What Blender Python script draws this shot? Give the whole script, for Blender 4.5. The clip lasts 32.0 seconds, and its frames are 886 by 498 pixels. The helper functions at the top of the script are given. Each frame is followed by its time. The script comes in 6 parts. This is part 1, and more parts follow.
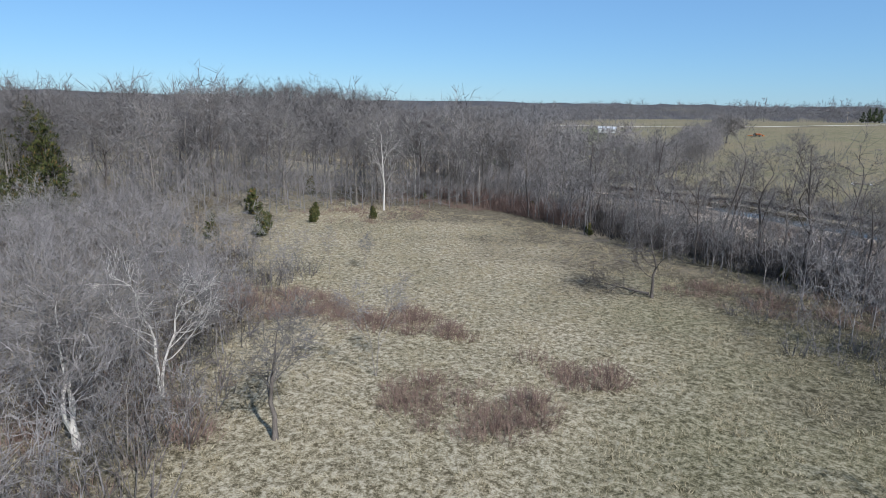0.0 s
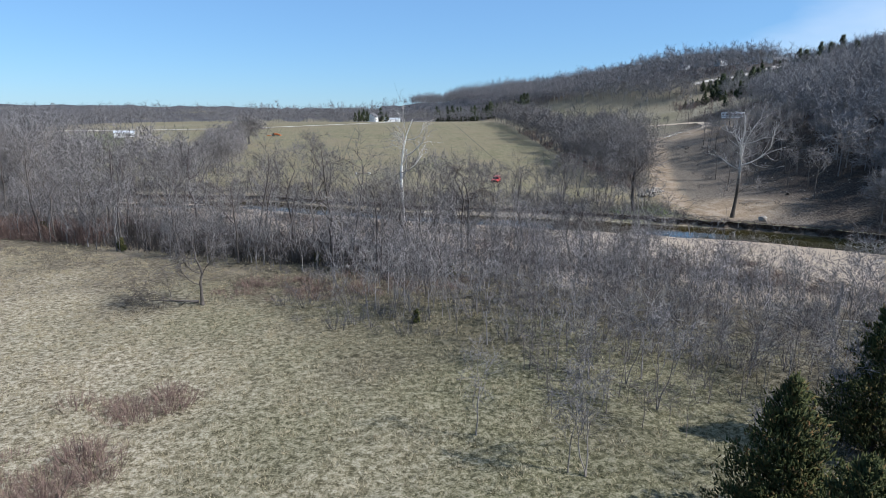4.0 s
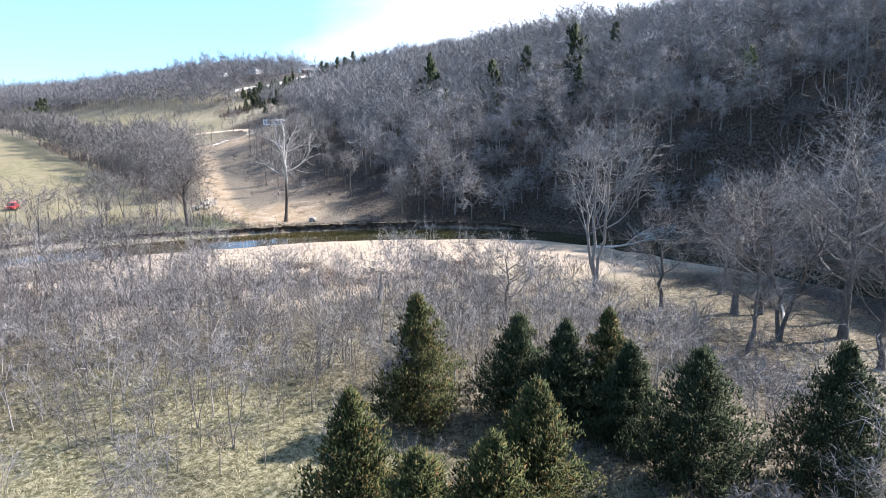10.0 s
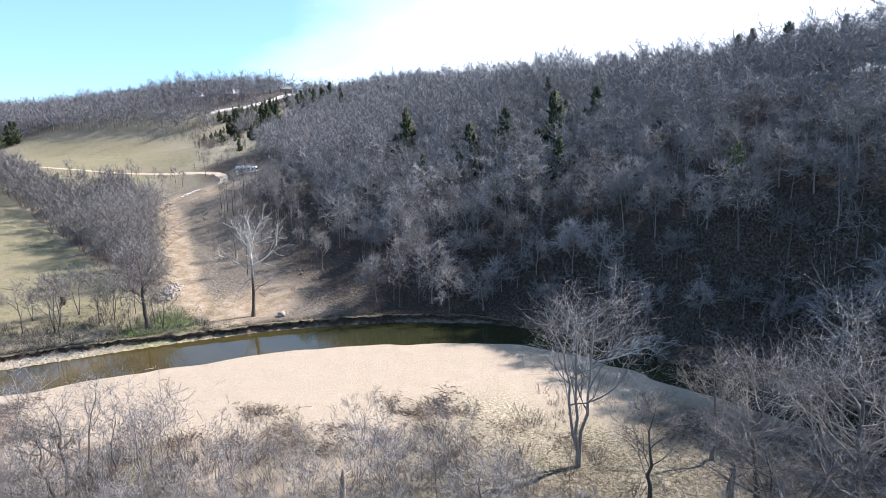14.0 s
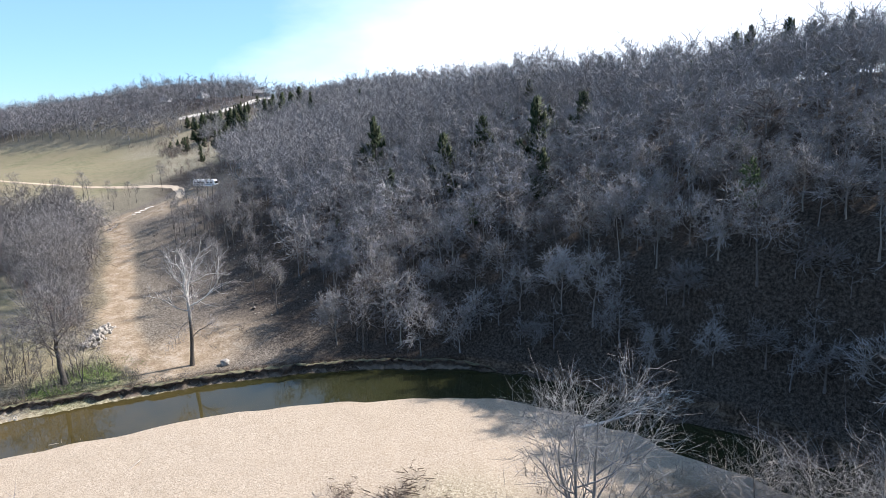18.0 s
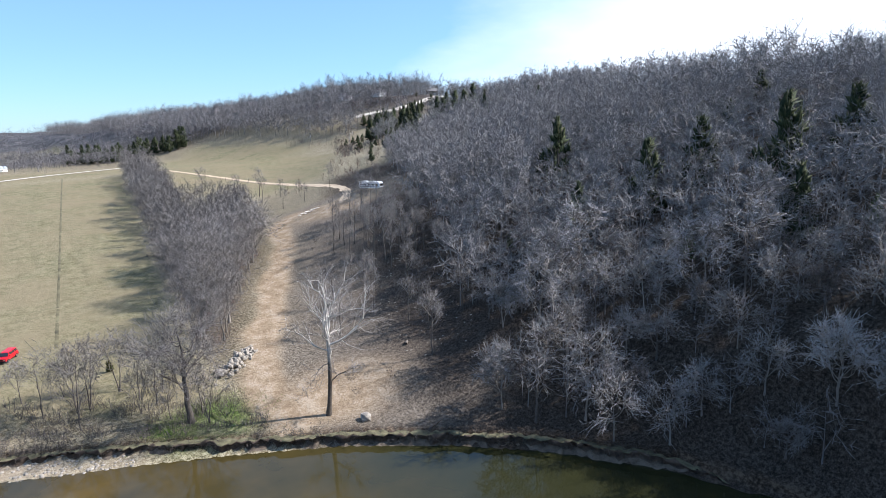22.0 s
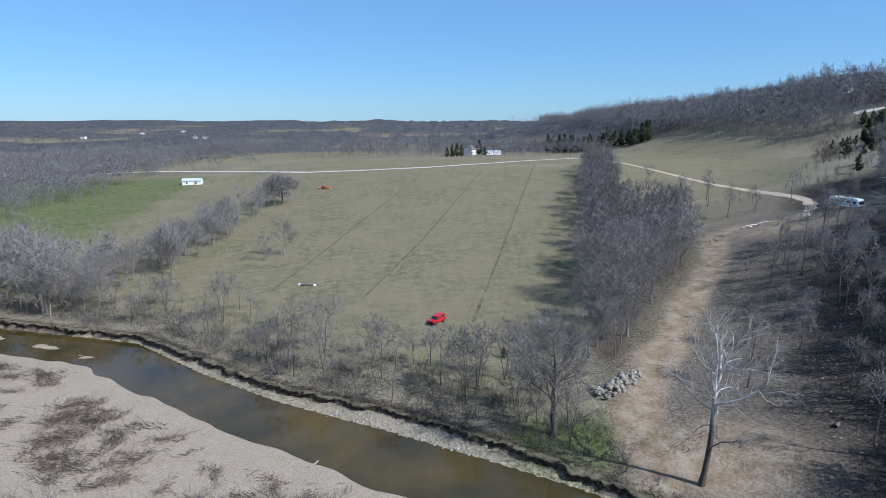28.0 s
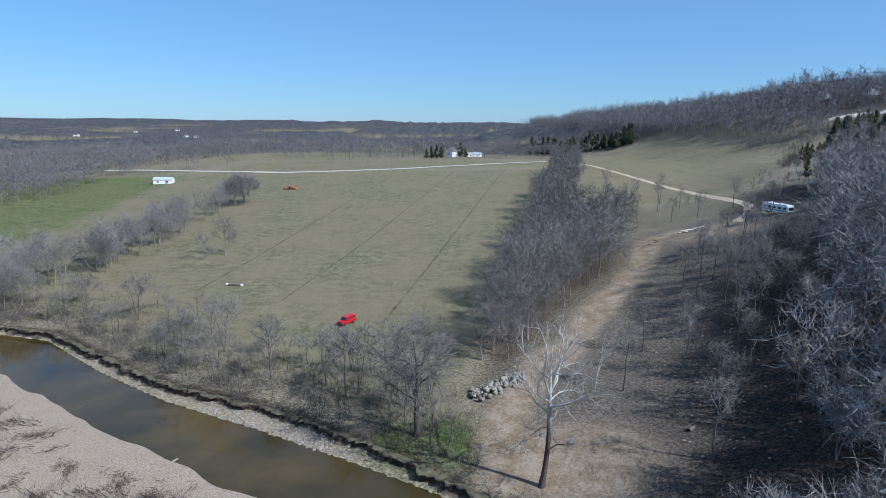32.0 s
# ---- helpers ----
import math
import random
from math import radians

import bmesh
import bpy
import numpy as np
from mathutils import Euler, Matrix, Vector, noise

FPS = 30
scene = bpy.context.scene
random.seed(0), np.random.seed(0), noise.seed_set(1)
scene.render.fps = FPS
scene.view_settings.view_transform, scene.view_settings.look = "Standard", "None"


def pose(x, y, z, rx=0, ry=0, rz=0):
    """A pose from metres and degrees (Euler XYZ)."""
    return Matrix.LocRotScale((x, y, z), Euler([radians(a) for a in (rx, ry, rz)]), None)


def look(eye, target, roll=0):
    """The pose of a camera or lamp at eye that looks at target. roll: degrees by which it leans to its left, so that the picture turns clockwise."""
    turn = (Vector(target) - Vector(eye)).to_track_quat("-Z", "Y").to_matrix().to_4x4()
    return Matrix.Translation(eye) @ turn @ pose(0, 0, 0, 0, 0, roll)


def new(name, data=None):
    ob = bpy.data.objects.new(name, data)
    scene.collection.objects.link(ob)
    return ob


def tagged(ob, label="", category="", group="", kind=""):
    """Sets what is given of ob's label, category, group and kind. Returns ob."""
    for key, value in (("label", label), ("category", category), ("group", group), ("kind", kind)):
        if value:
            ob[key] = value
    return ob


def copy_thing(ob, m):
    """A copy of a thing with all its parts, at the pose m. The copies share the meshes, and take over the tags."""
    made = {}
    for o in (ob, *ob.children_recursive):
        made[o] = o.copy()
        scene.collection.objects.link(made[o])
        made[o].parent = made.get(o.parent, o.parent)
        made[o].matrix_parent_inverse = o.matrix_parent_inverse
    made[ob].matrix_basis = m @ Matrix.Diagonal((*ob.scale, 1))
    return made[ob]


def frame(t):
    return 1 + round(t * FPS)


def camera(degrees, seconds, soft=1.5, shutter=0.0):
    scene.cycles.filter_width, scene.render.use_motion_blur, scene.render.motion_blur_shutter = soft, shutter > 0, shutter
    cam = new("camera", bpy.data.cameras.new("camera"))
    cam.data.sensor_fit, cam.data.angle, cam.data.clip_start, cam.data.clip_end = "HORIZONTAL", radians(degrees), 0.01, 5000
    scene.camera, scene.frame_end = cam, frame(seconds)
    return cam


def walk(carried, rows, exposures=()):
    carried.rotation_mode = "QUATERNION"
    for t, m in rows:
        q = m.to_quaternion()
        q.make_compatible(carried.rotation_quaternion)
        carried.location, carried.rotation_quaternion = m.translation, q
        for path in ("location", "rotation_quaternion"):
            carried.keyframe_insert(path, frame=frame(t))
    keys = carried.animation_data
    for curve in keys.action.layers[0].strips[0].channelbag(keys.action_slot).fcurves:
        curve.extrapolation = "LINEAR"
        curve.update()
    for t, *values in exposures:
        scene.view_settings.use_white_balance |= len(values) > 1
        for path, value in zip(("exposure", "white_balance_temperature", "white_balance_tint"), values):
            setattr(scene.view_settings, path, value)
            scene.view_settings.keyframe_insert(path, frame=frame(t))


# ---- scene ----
cam = camera(71.4, 32.0, soft=0.5)
PATH = [
    (0, (-58.683, -41.605, 20.069), (-59.595, -39.881, 19.624), 1.0),
    (0.5, (-58.541, -41.807, 20.14), (-59.376, -40.044, 19.697), 1.0),
    (1, (-58.432, -41.743, 20.18), (-59.036, -39.888, 19.74), 0.8),
    (1.5, (-58.63, -41.668, 20.166), (-59.066, -39.765, 19.73), 0.8),
    (2, (-58.545, -41.595, 20.256), (-58.84, -39.666, 19.821), 0.7),
    (2.5, (-58.613, -41.616, 20.314), (-58.727, -39.667, 19.881), 0.6),
    (3, (-58.567, -41.606, 20.337), (-58.526, -39.653, 19.907), 0.5),
    (3.5, (-58.554, -41.547, 20.322), (-58.265, -39.614, 19.897), 0.4),
    (5.5, (-58.569, -41.352, 20.105), (-57.642, -39.626, 19.7), 0.7),
    (6, (-58.624, -41.331, 20.111), (-57.409, -39.794, 19.711), 0.4),
    (6.5, (-58.712, -41.47, 20.198), (-57.374, -40.039, 19.797), 0.1),
    (7, (-58.779, -41.385, 20.203), (-57.303, -40.097, 19.801), -0.1),
    (7.5, (-58.804, -41.354, 20.216), (-57.291, -40.11, 19.812), -0.2),
    (8, (-58.737, -41.301, 20.191), (-57.205, -40.08, 19.786), -0.3),
    (8.5, (-58.432, -41.118, 20.159), (-56.888, -39.913, 19.755), -0.3),
    (9, (-57.844, -40.841, 20.152), (-56.291, -39.647, 19.747), -0.3),
    (9.5, (-57.078, -40.53, 20.34), (-55.52, -39.343, 19.935), -0.4),
    (10, (-56.05, -40.073, 21.312), (-54.487, -38.892, 20.907), -0.5),
    (10.5, (-55.049, -39.636, 22.774), (-53.481, -38.463, 22.369), -0.6),
    (11, (-53.974, -39.194, 24.419), (-52.4, -38.029, 24.014), -0.6),
    (11.5, (-52.963, -38.7, 26.487), (-51.385, -37.541, 26.081), -0.7),
    (12, (-51.77, -38.205, 28.875), (-50.189, -37.048, 28.467), -0.8),
    (12.5, (-50.46, -37.513, 31.432), (-48.876, -36.361, 31.027), -0.9),
    (13, (-49.292, -36.918, 34.208), (-47.706, -35.769, 33.802), -1.0),
    (13.5, (-47.731, -36.228, 36.99), (-46.141, -35.084, 36.585), -1.1),
    (14, (-46.191, -35.595, 39.857), (-44.6, -34.453, 39.45), -1.2),
    (14.5, (-44.745, -34.713, 41.316), (-43.147, -33.58, 40.908), -1.3),
    (16.5, (-36.922, -31.272, 42.168), (-35.309, -30.161, 41.764), -1.7),
    (17, (-34.461, -30.072, 42.207), (-32.845, -28.966, 41.802), -1.7),
    (17.5, (-32.019, -28.726, 42.152), (-30.4, -27.625, 41.746), -1.9),
    (18, (-29.248, -27.065, 42.23), (-27.627, -25.967, 41.823), -1.9),
    (18.5, (-26.56, -25.21, 42.379), (-24.937, -24.116, 41.97), -1.8),
    (19, (-24.296, -22.957, 42.475), (-22.682, -21.849, 42.065), -1.8),
    (19.5, (-22.231, -20.594, 42.624), (-20.74, -19.324, 42.218), -1.7),
    (20, (-19.709, -18.08, 42.506), (-18.339, -16.68, 42.104), -1.5),
    (20.5, (-17.492, -15.428, 42.596), (-16.16, -13.991, 42.193), -1.6),
    (21, (-14.987, -12.597, 42.685), (-13.672, -11.145, 42.285), -1.7),
    (21.5, (-12.469, -9.371, 42.768), (-11.161, -7.912, 42.369), -1.5),
    (22, (-9.901, -6.328, 42.888), (-8.625, -4.839, 42.491), -1.5),
    (22.5, (-7.501, -3.57, 43.198), (-6.361, -1.974, 42.806), -1.3),
    (23, (-5.354, -0.869, 43.394), (-4.429, 0.863, 43.008), -0.7),
    (23.5, (-4.178, 0.739, 43.964), (-3.579, 2.606, 43.57), -0.5),
    (24, (-3.319, 1.551, 44.011), (-3.121, 3.499, 43.605), -0.5),
    (24.5, (-2.954, 2.033, 44.016), (-2.886, 3.99, 43.609), -0.4),
    (25, (-2.794, 2.202, 44.056), (-2.779, 4.16, 43.647), -0.4),
    (25.5, (-2.782, 2.387, 44.106), (-2.792, 4.344, 43.695), -0.4),
    (27.5, (-0.327, 2.064, 44.226), (-0.349, 4.023, 43.824), -0.1),
    (28, (1.676, 1.71, 44.41), (1.657, 3.67, 44.009), -0.0),
    (28.5, (3.933, 1.318, 44.404), (3.916, 3.278, 44.006), 0.1),
    (29, (6.422, 1.156, 44.523), (6.402, 3.116, 44.125), 0.2),
    (29.5, (8.922, 1.214, 44.49), (8.901, 3.174, 44.092), 0.3),
    (30, (11.413, 1.156, 44.536), (11.392, 3.116, 44.14), 0.4),
    (30.5, (13.958, 1.064, 44.63), (13.936, 3.024, 44.234), 0.4),
    (31, (16.613, 0.861, 44.826), (16.593, 2.821, 44.429), 0.5),
    (31.5, (19.208, 0.748, 44.886), (19.188, 2.709, 44.49), 0.5),
    (32, (21.637, 0.914, 44.891), (21.616, 2.875, 44.494), 0.6),
]
walk(cam, [(t, look(e, g, r)) for t, e, g, r in PATH],
     exposures=[(0.0, 0.34, 5800, 10), (3.0, 0.40, 5750, 10), (6.0, 0.97, 6020, 14), (9.0, 1.52, 6120, 14), (10.5, 1.72, 6170, 15), (12.0, 1.64, 6170, 15), (14.0, 1.40, 6120, 15), (19.0, 1.20, 6220, 14),
                (22.0, 1.07, 6090, 14), (23.0, 1.02, 5990, 14), (24.0, 0.82, 5840, 14), (25.5, 0.57, 5650, 10), (28.0, 0.39, 5450, 10), (32.0, 0.32, 5400, 10)])

# ---- world and sun ----
SUN_AZ, SUN_EL = radians(119), radians(42)
world = bpy.data.worlds.new("sky")
scene.world = world
world.use_nodes = True
wn, wl = world.node_tree.nodes, world.node_tree.links
wn.clear()
sky = wn.new("ShaderNodeTexSky")
sky.sky_type, sky.sun_disc = "NISHITA", False
sky.sun_elevation, sky.sun_rotation = SUN_EL, SUN_AZ
sky.air_density, sky.dust_density, sky.ozone_density = 1.0, 0.1, 2.0
tint = wn.new("ShaderNodeMix")
tint.data_type, tint.blend_type = "RGBA", "MULTIPLY"
tint.inputs["Factor"].default_value, tint.inputs["B"].default_value = 1.0, (0.067, 0.092, 0.116, 1)
wl.new(sky.outputs[0], tint.inputs["A"])
wtc = wn.new("ShaderNodeTexCoord").outputs["Generated"]
wsep = wn.new("ShaderNodeSeparateXYZ")
wl.new(wtc, wsep.inputs[0])


def wmath(op, a, b=0.0, clamp=False):
    m = wn.new("ShaderNodeMath")
    m.operation, m.use_clamp = op, clamp
    for socket, v in zip(m.inputs, (a, b)):
        if hasattr(v, "is_linked"):
            wl.new(v, socket)
        else:
            socket.default_value = v
    return m.outputs[0]


# a bank of thin white cloud on the sun's side of the sky, clear blue over the pasture
azimuth = wmath("ARCTAN2", wsep.outputs["X"], wsep.outputs["Y"])
wmap = wn.new("ShaderNodeMapping")
wmap.inputs["Scale"].default_value = (1.0, 1.0, 3.0)
wl.new(wtc, wmap.inputs["Vector"])
wnoise = wn.new("ShaderNodeTexNoise")
wnoise.inputs["Scale"].default_value, wnoise.inputs["Detail"].default_value = 3.5, 6.0
wl.new(wmap.outputs[0], wnoise.inputs["Vector"])
cloud = wmath("SUBTRACT", azimuth, wmath("ADD", 0.60, wmath("MULTIPLY", wsep.outputs["Z"], 0.75)))
cloud = wmath("ADD", wmath("MULTIPLY", cloud, 3.4), wmath("MULTIPLY", wmath("SUBTRACT", wnoise.outputs["Fac"], 0.5), 1.4), True)
cloud = wmath("MULTIPLY", cloud, wmath("SUBTRACT", 1.25, wsep.outputs["Z"], True))
white = wn.new("ShaderNodeMix")
white.data_type = "RGBA"
white.inputs["B"].default_value = (0.80, 0.86, 0.92, 1)
wl.new(wmath("MULTIPLY", cloud, 0.9), white.inputs["Factor"])
even = wn.new("ShaderNodeMix")
even.data_type = "RGBA"
even.inputs["Factor"].default_value, even.inputs["B"].default_value = 0.4, (0.31, 0.52, 0.76, 1)
wl.new(tint.outputs["Result"], even.inputs["A"])
wl.new(even.outputs["Result"], white.inputs["A"])
bg = wn.new("ShaderNodeBackground")
bg.inputs["Strength"].default_value = 0.76
wout = wn.new("ShaderNodeOutputWorld")
wl.new(white.outputs["Result"], bg.inputs["Color"])
wl.new(bg.outputs[0], wout.inputs["Surface"])

sun_data = bpy.data.lights.new("sun", "SUN")
sun_data.energy, sun_data.angle, sun_data.color = 5.0, radians(0.55), (1.0, 0.95, 0.87)
sun = new("sun", sun_data)
SUN_DIR = Vector((math.sin(SUN_AZ) * math.cos(SUN_EL), math.cos(SUN_AZ) * math.cos(SUN_EL), math.sin(SUN_EL)))
sun.matrix_world = look(Vector((0, 0, 150)) + SUN_DIR * 50, (0, 0, 150))


# ---- materials ----
def material(name, rough=0.9, metal=0.0, spec=0.3):
    m = bpy.data.materials.new(name)
    m.use_nodes = True
    n, l = m.node_tree.nodes, m.node_tree.links
    b = n["Principled BSDF"]
    b.inputs["Roughness"].default_value = rough
    b.inputs["Metallic"].default_value = metal
    b.inputs["Specular IOR Level"].default_value = spec
    return m, n, l, b


def rgb(c):
    return (c[0], c[1], c[2], 1.0)


def noise_tex(n, l, scale, detail=4.0, rough=0.6, coord=None):
    t = n.new("ShaderNodeTexNoise")
    t.inputs["Scale"].default_value, t.inputs["Detail"].default_value, t.inputs["Roughness"].default_value = scale, detail, rough
    if coord is not None:
        l.new(coord, t.inputs["Vector"])
    return t.outputs["Fac"]


def ramp(n, l, fac, stops):
    r = n.new("ShaderNodeValToRGB")
    e = r.color_ramp.elements
    while len(e) < len(stops):
        e.new(0.5)
    for k, (p, c) in zip(e, stops):
        k.position, k.color = p, rgb(c) if len(c) == 3 else c
    l.new(fac, r.inputs["Fac"])
    return r.outputs["Color"]


def mix(n, l, fac, a, b, mode="MIX"):
    x = n.new("ShaderNodeMix")
    x.data_type, x.blend_type = "RGBA", mode
    for socket, v in ((x.inputs["Factor"], fac), (x.inputs["A"], a), (x.inputs["B"], b)):
        if hasattr(v, "is_linked"):
            l.new(v, socket)
        elif isinstance(v, (int, float)):
            socket.default_value = v
        else:
            socket.default_value = rgb(v)
    return x.outputs["Result"]


def calc(n, l, op, a, b=0.0, clamp=False):
    x = n.new("ShaderNodeMath")
    x.operation, x.use_clamp = op, clamp
    for socket, v in zip(x.inputs, (a, b)):
        if hasattr(v, "is_linked"):
            l.new(v, socket)
        else:
            socket.default_value = v
    return x.outputs[0]


def bump(n, l, b, height, strength=0.4, distance=0.05):
    u = n.new("ShaderNodeBump")
    u.inputs["Strength"].default_value, u.inputs["Distance"].default_value = strength, distance
    l.new(height, u.inputs["Height"])
    l.new(u.outputs["Normal"], b.inputs["Normal"])


def place(n):
    return n.new("ShaderNodeNewGeometry").outputs["Position"]


def plain(name, c, rough=0.8, metal=0.0, var=0.25, scale=3.0, spec=0.3):
    """One colour with two scales of wear."""
    m, n, l, b = material(name, rough, metal, spec)
    p = n.new("ShaderNodeTexCoord").outputs["Object"]
    big, small = noise_tex(n, l, scale, 3, 0.6, p), noise_tex(n, l, scale * 9, 3, 0.7, p)
    f = calc(n, l, "ADD", calc(n, l, "MULTIPLY", big, 0.65), calc(n, l, "MULTIPLY", small, 0.35))
    dark, light = [v * (1 - var) for v in c], [min(1, v * (1 + var)) for v in c]
    l.new(ramp(n, l, f, [(0.3, dark), (0.7, light)]), b.inputs["Base Color"])
    bump(n, l, b, small, 0.25, 0.02)
    return m


def bark(name, dark, light, white=None, from_z=0.0, to_z=1.0):
    m, n, l, b = material(name, 0.92)
    tc = n.new("ShaderNodeTexCoord").outputs["Object"]
    mp = n.new("ShaderNodeMapping")
    mp.inputs["Scale"].default_value = (1, 1, 0.25)
    l.new(tc, mp.inputs["Vector"])
    g = noise_tex(n, l, 9.0, 5, 0.7, mp.outputs[0])
    c = ramp(n, l, g, [(0.3, dark), (0.7, light)])
    info = n.new("ShaderNodeObjectInfo")
    x = n.new("ShaderNodeMath")
    x.operation = "MULTIPLY_ADD"
    l.new(info.outputs["Random"], x.inputs[0])
    x.inputs[1].default_value, x.inputs[2].default_value = 0.55, 0.72
    hsv = n.new("ShaderNodeHueSaturation")
    l.new(x.outputs[0], hsv.inputs["Value"])
    l.new(c, hsv.inputs["Color"])
    c = hsv.outputs["Color"]
    if white:
        sp = n.new("ShaderNodeSeparateXYZ")
        l.new(tc, sp.inputs[0])
        patch = noise_tex(n, l, 1.6, 3, 0.6, tc)
        h = calc(n, l, "DIVIDE", calc(n, l, "SUBTRACT", sp.outputs["Z"], from_z), to_z - from_z)
        h = calc(n, l, "ADD", h, calc(n, l, "MULTIPLY", calc(n, l, "SUBTRACT", patch, 0.5), 1.6), True)
        c = mix(n, l, h, c, white)
    l.new(c, b.inputs["Base Color"])
    bump(n, l, b, g, 0.5, 0.03)
    return m


def leafy(name, stops):
    m, n, l, b = material(name, 0.85, 0, 0.2)
    isl = n.new("ShaderNodeNewGeometry").outputs["Random Per Island"]
    tc = n.new("ShaderNodeTexCoord").outputs["Object"]
    f = calc(n, l, "ADD", calc(n, l, "MULTIPLY", isl, 0.55), calc(n, l, "MULTIPLY", noise_tex(n, l, 0.9, 2, 0.5, tc), 0.45))
    l.new(ramp(n, l, f, stops), b.inputs["Base Color"])
    return m


BARK = bark("grey_bark", (0.10, 0.085, 0.07), (0.26, 0.235, 0.21))
BARK_DARK = bark("dark_bark", (0.05, 0.042, 0.036), (0.15, 0.13, 0.115))
BARK_PALE = bark("pale_bark", (0.30, 0.28, 0.25), (0.55, 0.52, 0.48))
BARK_SYC = bark("sycamore_bark", (0.06, 0.048, 0.038), (0.17, 0.14, 0.112), (0.50, 0.475, 0.435), 7.0, 13.5)
TWIG = bark("twig_grey", (0.082, 0.075, 0.073), (0.235, 0.218, 0.212))
TWIG_HILL = bark("twig_silver", (0.13, 0.123, 0.122), (0.38, 0.363, 0.358))
BARK_WHITE = bark("white_sycamore_bark", (0.62, 0.59, 0.53), (0.84, 0.81, 0.75))
SCRUB_BROWN = bark("scrub_stems", (0.045, 0.033, 0.026), (0.13, 0.095, 0.072))
# far twigs greyed towards blue: distance haze put into the colour
TWIG_FAR_HAZE = bark("twig_far_haze", (0.105, 0.10, 0.104), (0.23, 0.219, 0.223))
TWIG_DARK = bark("twig_dark", (0.052, 0.045, 0.042), (0.15, 0.132, 0.122))
TWIG_BRAMBLE = bark("bramble_stems", (0.13, 0.085, 0.068), (0.27, 0.19, 0.155))
TWIG_SILVER = bark("twig_silver_pale", (0.13, 0.122, 0.117), (0.31, 0.294, 0.282))
TWIG_PALE = bark("twig_pale", (0.38, 0.36, 0.33), (0.60, 0.57, 0.53))
TWIG_RED = bark("twig_reddish", (0.09, 0.058, 0.048), (0.21, 0.145, 0.12))
TWIG_TAN = bark("twig_tan", (0.25, 0.19, 0.125), (0.42, 0.34, 0.24))
CEDAR = leafy("cedar_foliage", [(0.2, (0.012, 0.018, 0.006)), (0.48, (0.038, 0.046, 0.013)), (0.66, (0.066, 0.066, 0.019)), (0.86, (0.13, 0.068, 0.028))])
CEDAR_DARK = leafy("cedar_foliage_dark", [(0.2, (0.009, 0.015, 0.006)), (0.55, (0.025, 0.034, 0.013)), (0.85, (0.055, 0.057, 0.024))])
PINE = leafy("pine_foliage", [(0.15, (0.02, 0.035, 0.012)), (0.6, (0.055, 0.08, 0.03)), (0.95, (0.11, 0.12, 0.05))])
GRASS_DRY = leafy("dry_grass", [(0.1, (0.13, 0.105, 0.062)), (0.45, (0.28, 0.235, 0.15)), (0.75, (0.40, 0.35, 0.24)), (0.95, (0.52, 0.46, 0.34))])
GRASS_GREEN = leafy("green_weeds", [(0.1, (0.05, 0.10, 0.014)), (0.6, (0.10, 0.18, 0.028)), (0.95, (0.19, 0.25, 0.06))])
STONE = plain("limestone", (0.245, 0.22, 0.188), 0.95, 0, 0.5, 1.2)
WHITE = plain("white_paint", (0.78, 0.78, 0.76), 0.5, 0, 0.05, 0.8)
ROOF = plain("grey_shingle", (0.16, 0.155, 0.155), 0.9, 0, 0.25, 1.0)
METAL_ROOF = plain("pale_metal_roof", (0.55, 0.58, 0.60), 0.45, 0.3, 0.08, 0.7)
RED = plain("red_car_paint", (0.45, 0.006, 0.014), 0.3, 0.0, 0.05, 1.0, 0.6)
RUBBER = plain("black_rubber", (0.02, 0.02, 0.02), 0.8, 0, 0.2, 4)
GLASS_DARK = plain("dark_window_glass", (0.02, 0.025, 0.03), 0.08, 0.0, 0.1, 1.0, 0.8)
CHROME = plain("dull_chrome", (0.6, 0.6, 0.6), 0.3, 1.0, 0.1)
ORANGE = plain("orange_tractor_paint", (0.62, 0.16, 0.03), 0.5, 0, 0.15)
GREYPAINT = plain("grey_stripe", (0.32, 0.34, 0.36), 0.5, 0, 0.1)
DEADWOOD = plain("weathered_dead_wood", (0.26, 0.225, 0.185), 0.95, 0, 0.35, 2.0)


# ---- the lie of the land ----
def sstep(a, b, x):
    t = np.clip((x - a) / (b - a), 0, 1)
    return t * t * (3 - 2 * t)


def softplus(x, k):
    return k * np.logaddexp(0, x / k)


RIVER = [(-700, 330), (-420, 235), (-260, 172), (-150, 143), (-93, 129), (-68, 122), (-48, 107), (-30, 95), (-10, 84), (3, 76.5), (15, 69.5), (28, 61),
         (39, 50.5), (48, 39.5), (54.5, 29), (58.5, 18), (58, 3), (56, -10), (54.5, -20), (51, -33), (42, -55), (30, -90), (25, -150), (60, -320), (60, -900)]
HALF = [5, 5, 5, 5, 5, 5, 4.3, 4.2, 5.0, 5.3, 5.2, 5.0, 5.2, 5.2, 4.6, 3.6, 3.0, 3.4, 4.0, 4.0, 4, 4, 4, 4, 4]
WATER_Z = -2.2


def river(x, y):
    """Distance from the middle of the stream, its half width there, and whether the point is on the field's side."""
    best, half, side = np.full(x.shape, 1e9), np.zeros(x.shape), np.zeros(x.shape)
    for (ax, ay), (bx, by), ha, hb in zip(RIVER, RIVER[1:], HALF, HALF[1:]):
        ux, uy = bx - ax, by - ay
        t = np.clip(((x - ax) * ux + (y - ay) * uy) / (ux * ux + uy * uy), 0, 1)
        dx, dy = x - ax - t * ux, y - ay - t * uy
        d = np.hypot(dx, dy)
        near = d < best
        best = np.where(near, d, best)
        half = np.where(near, ha + t * (hb - ha), half)
        side = np.where(near, np.sign(ux * dy - uy * dx), side)
    return best, half, side


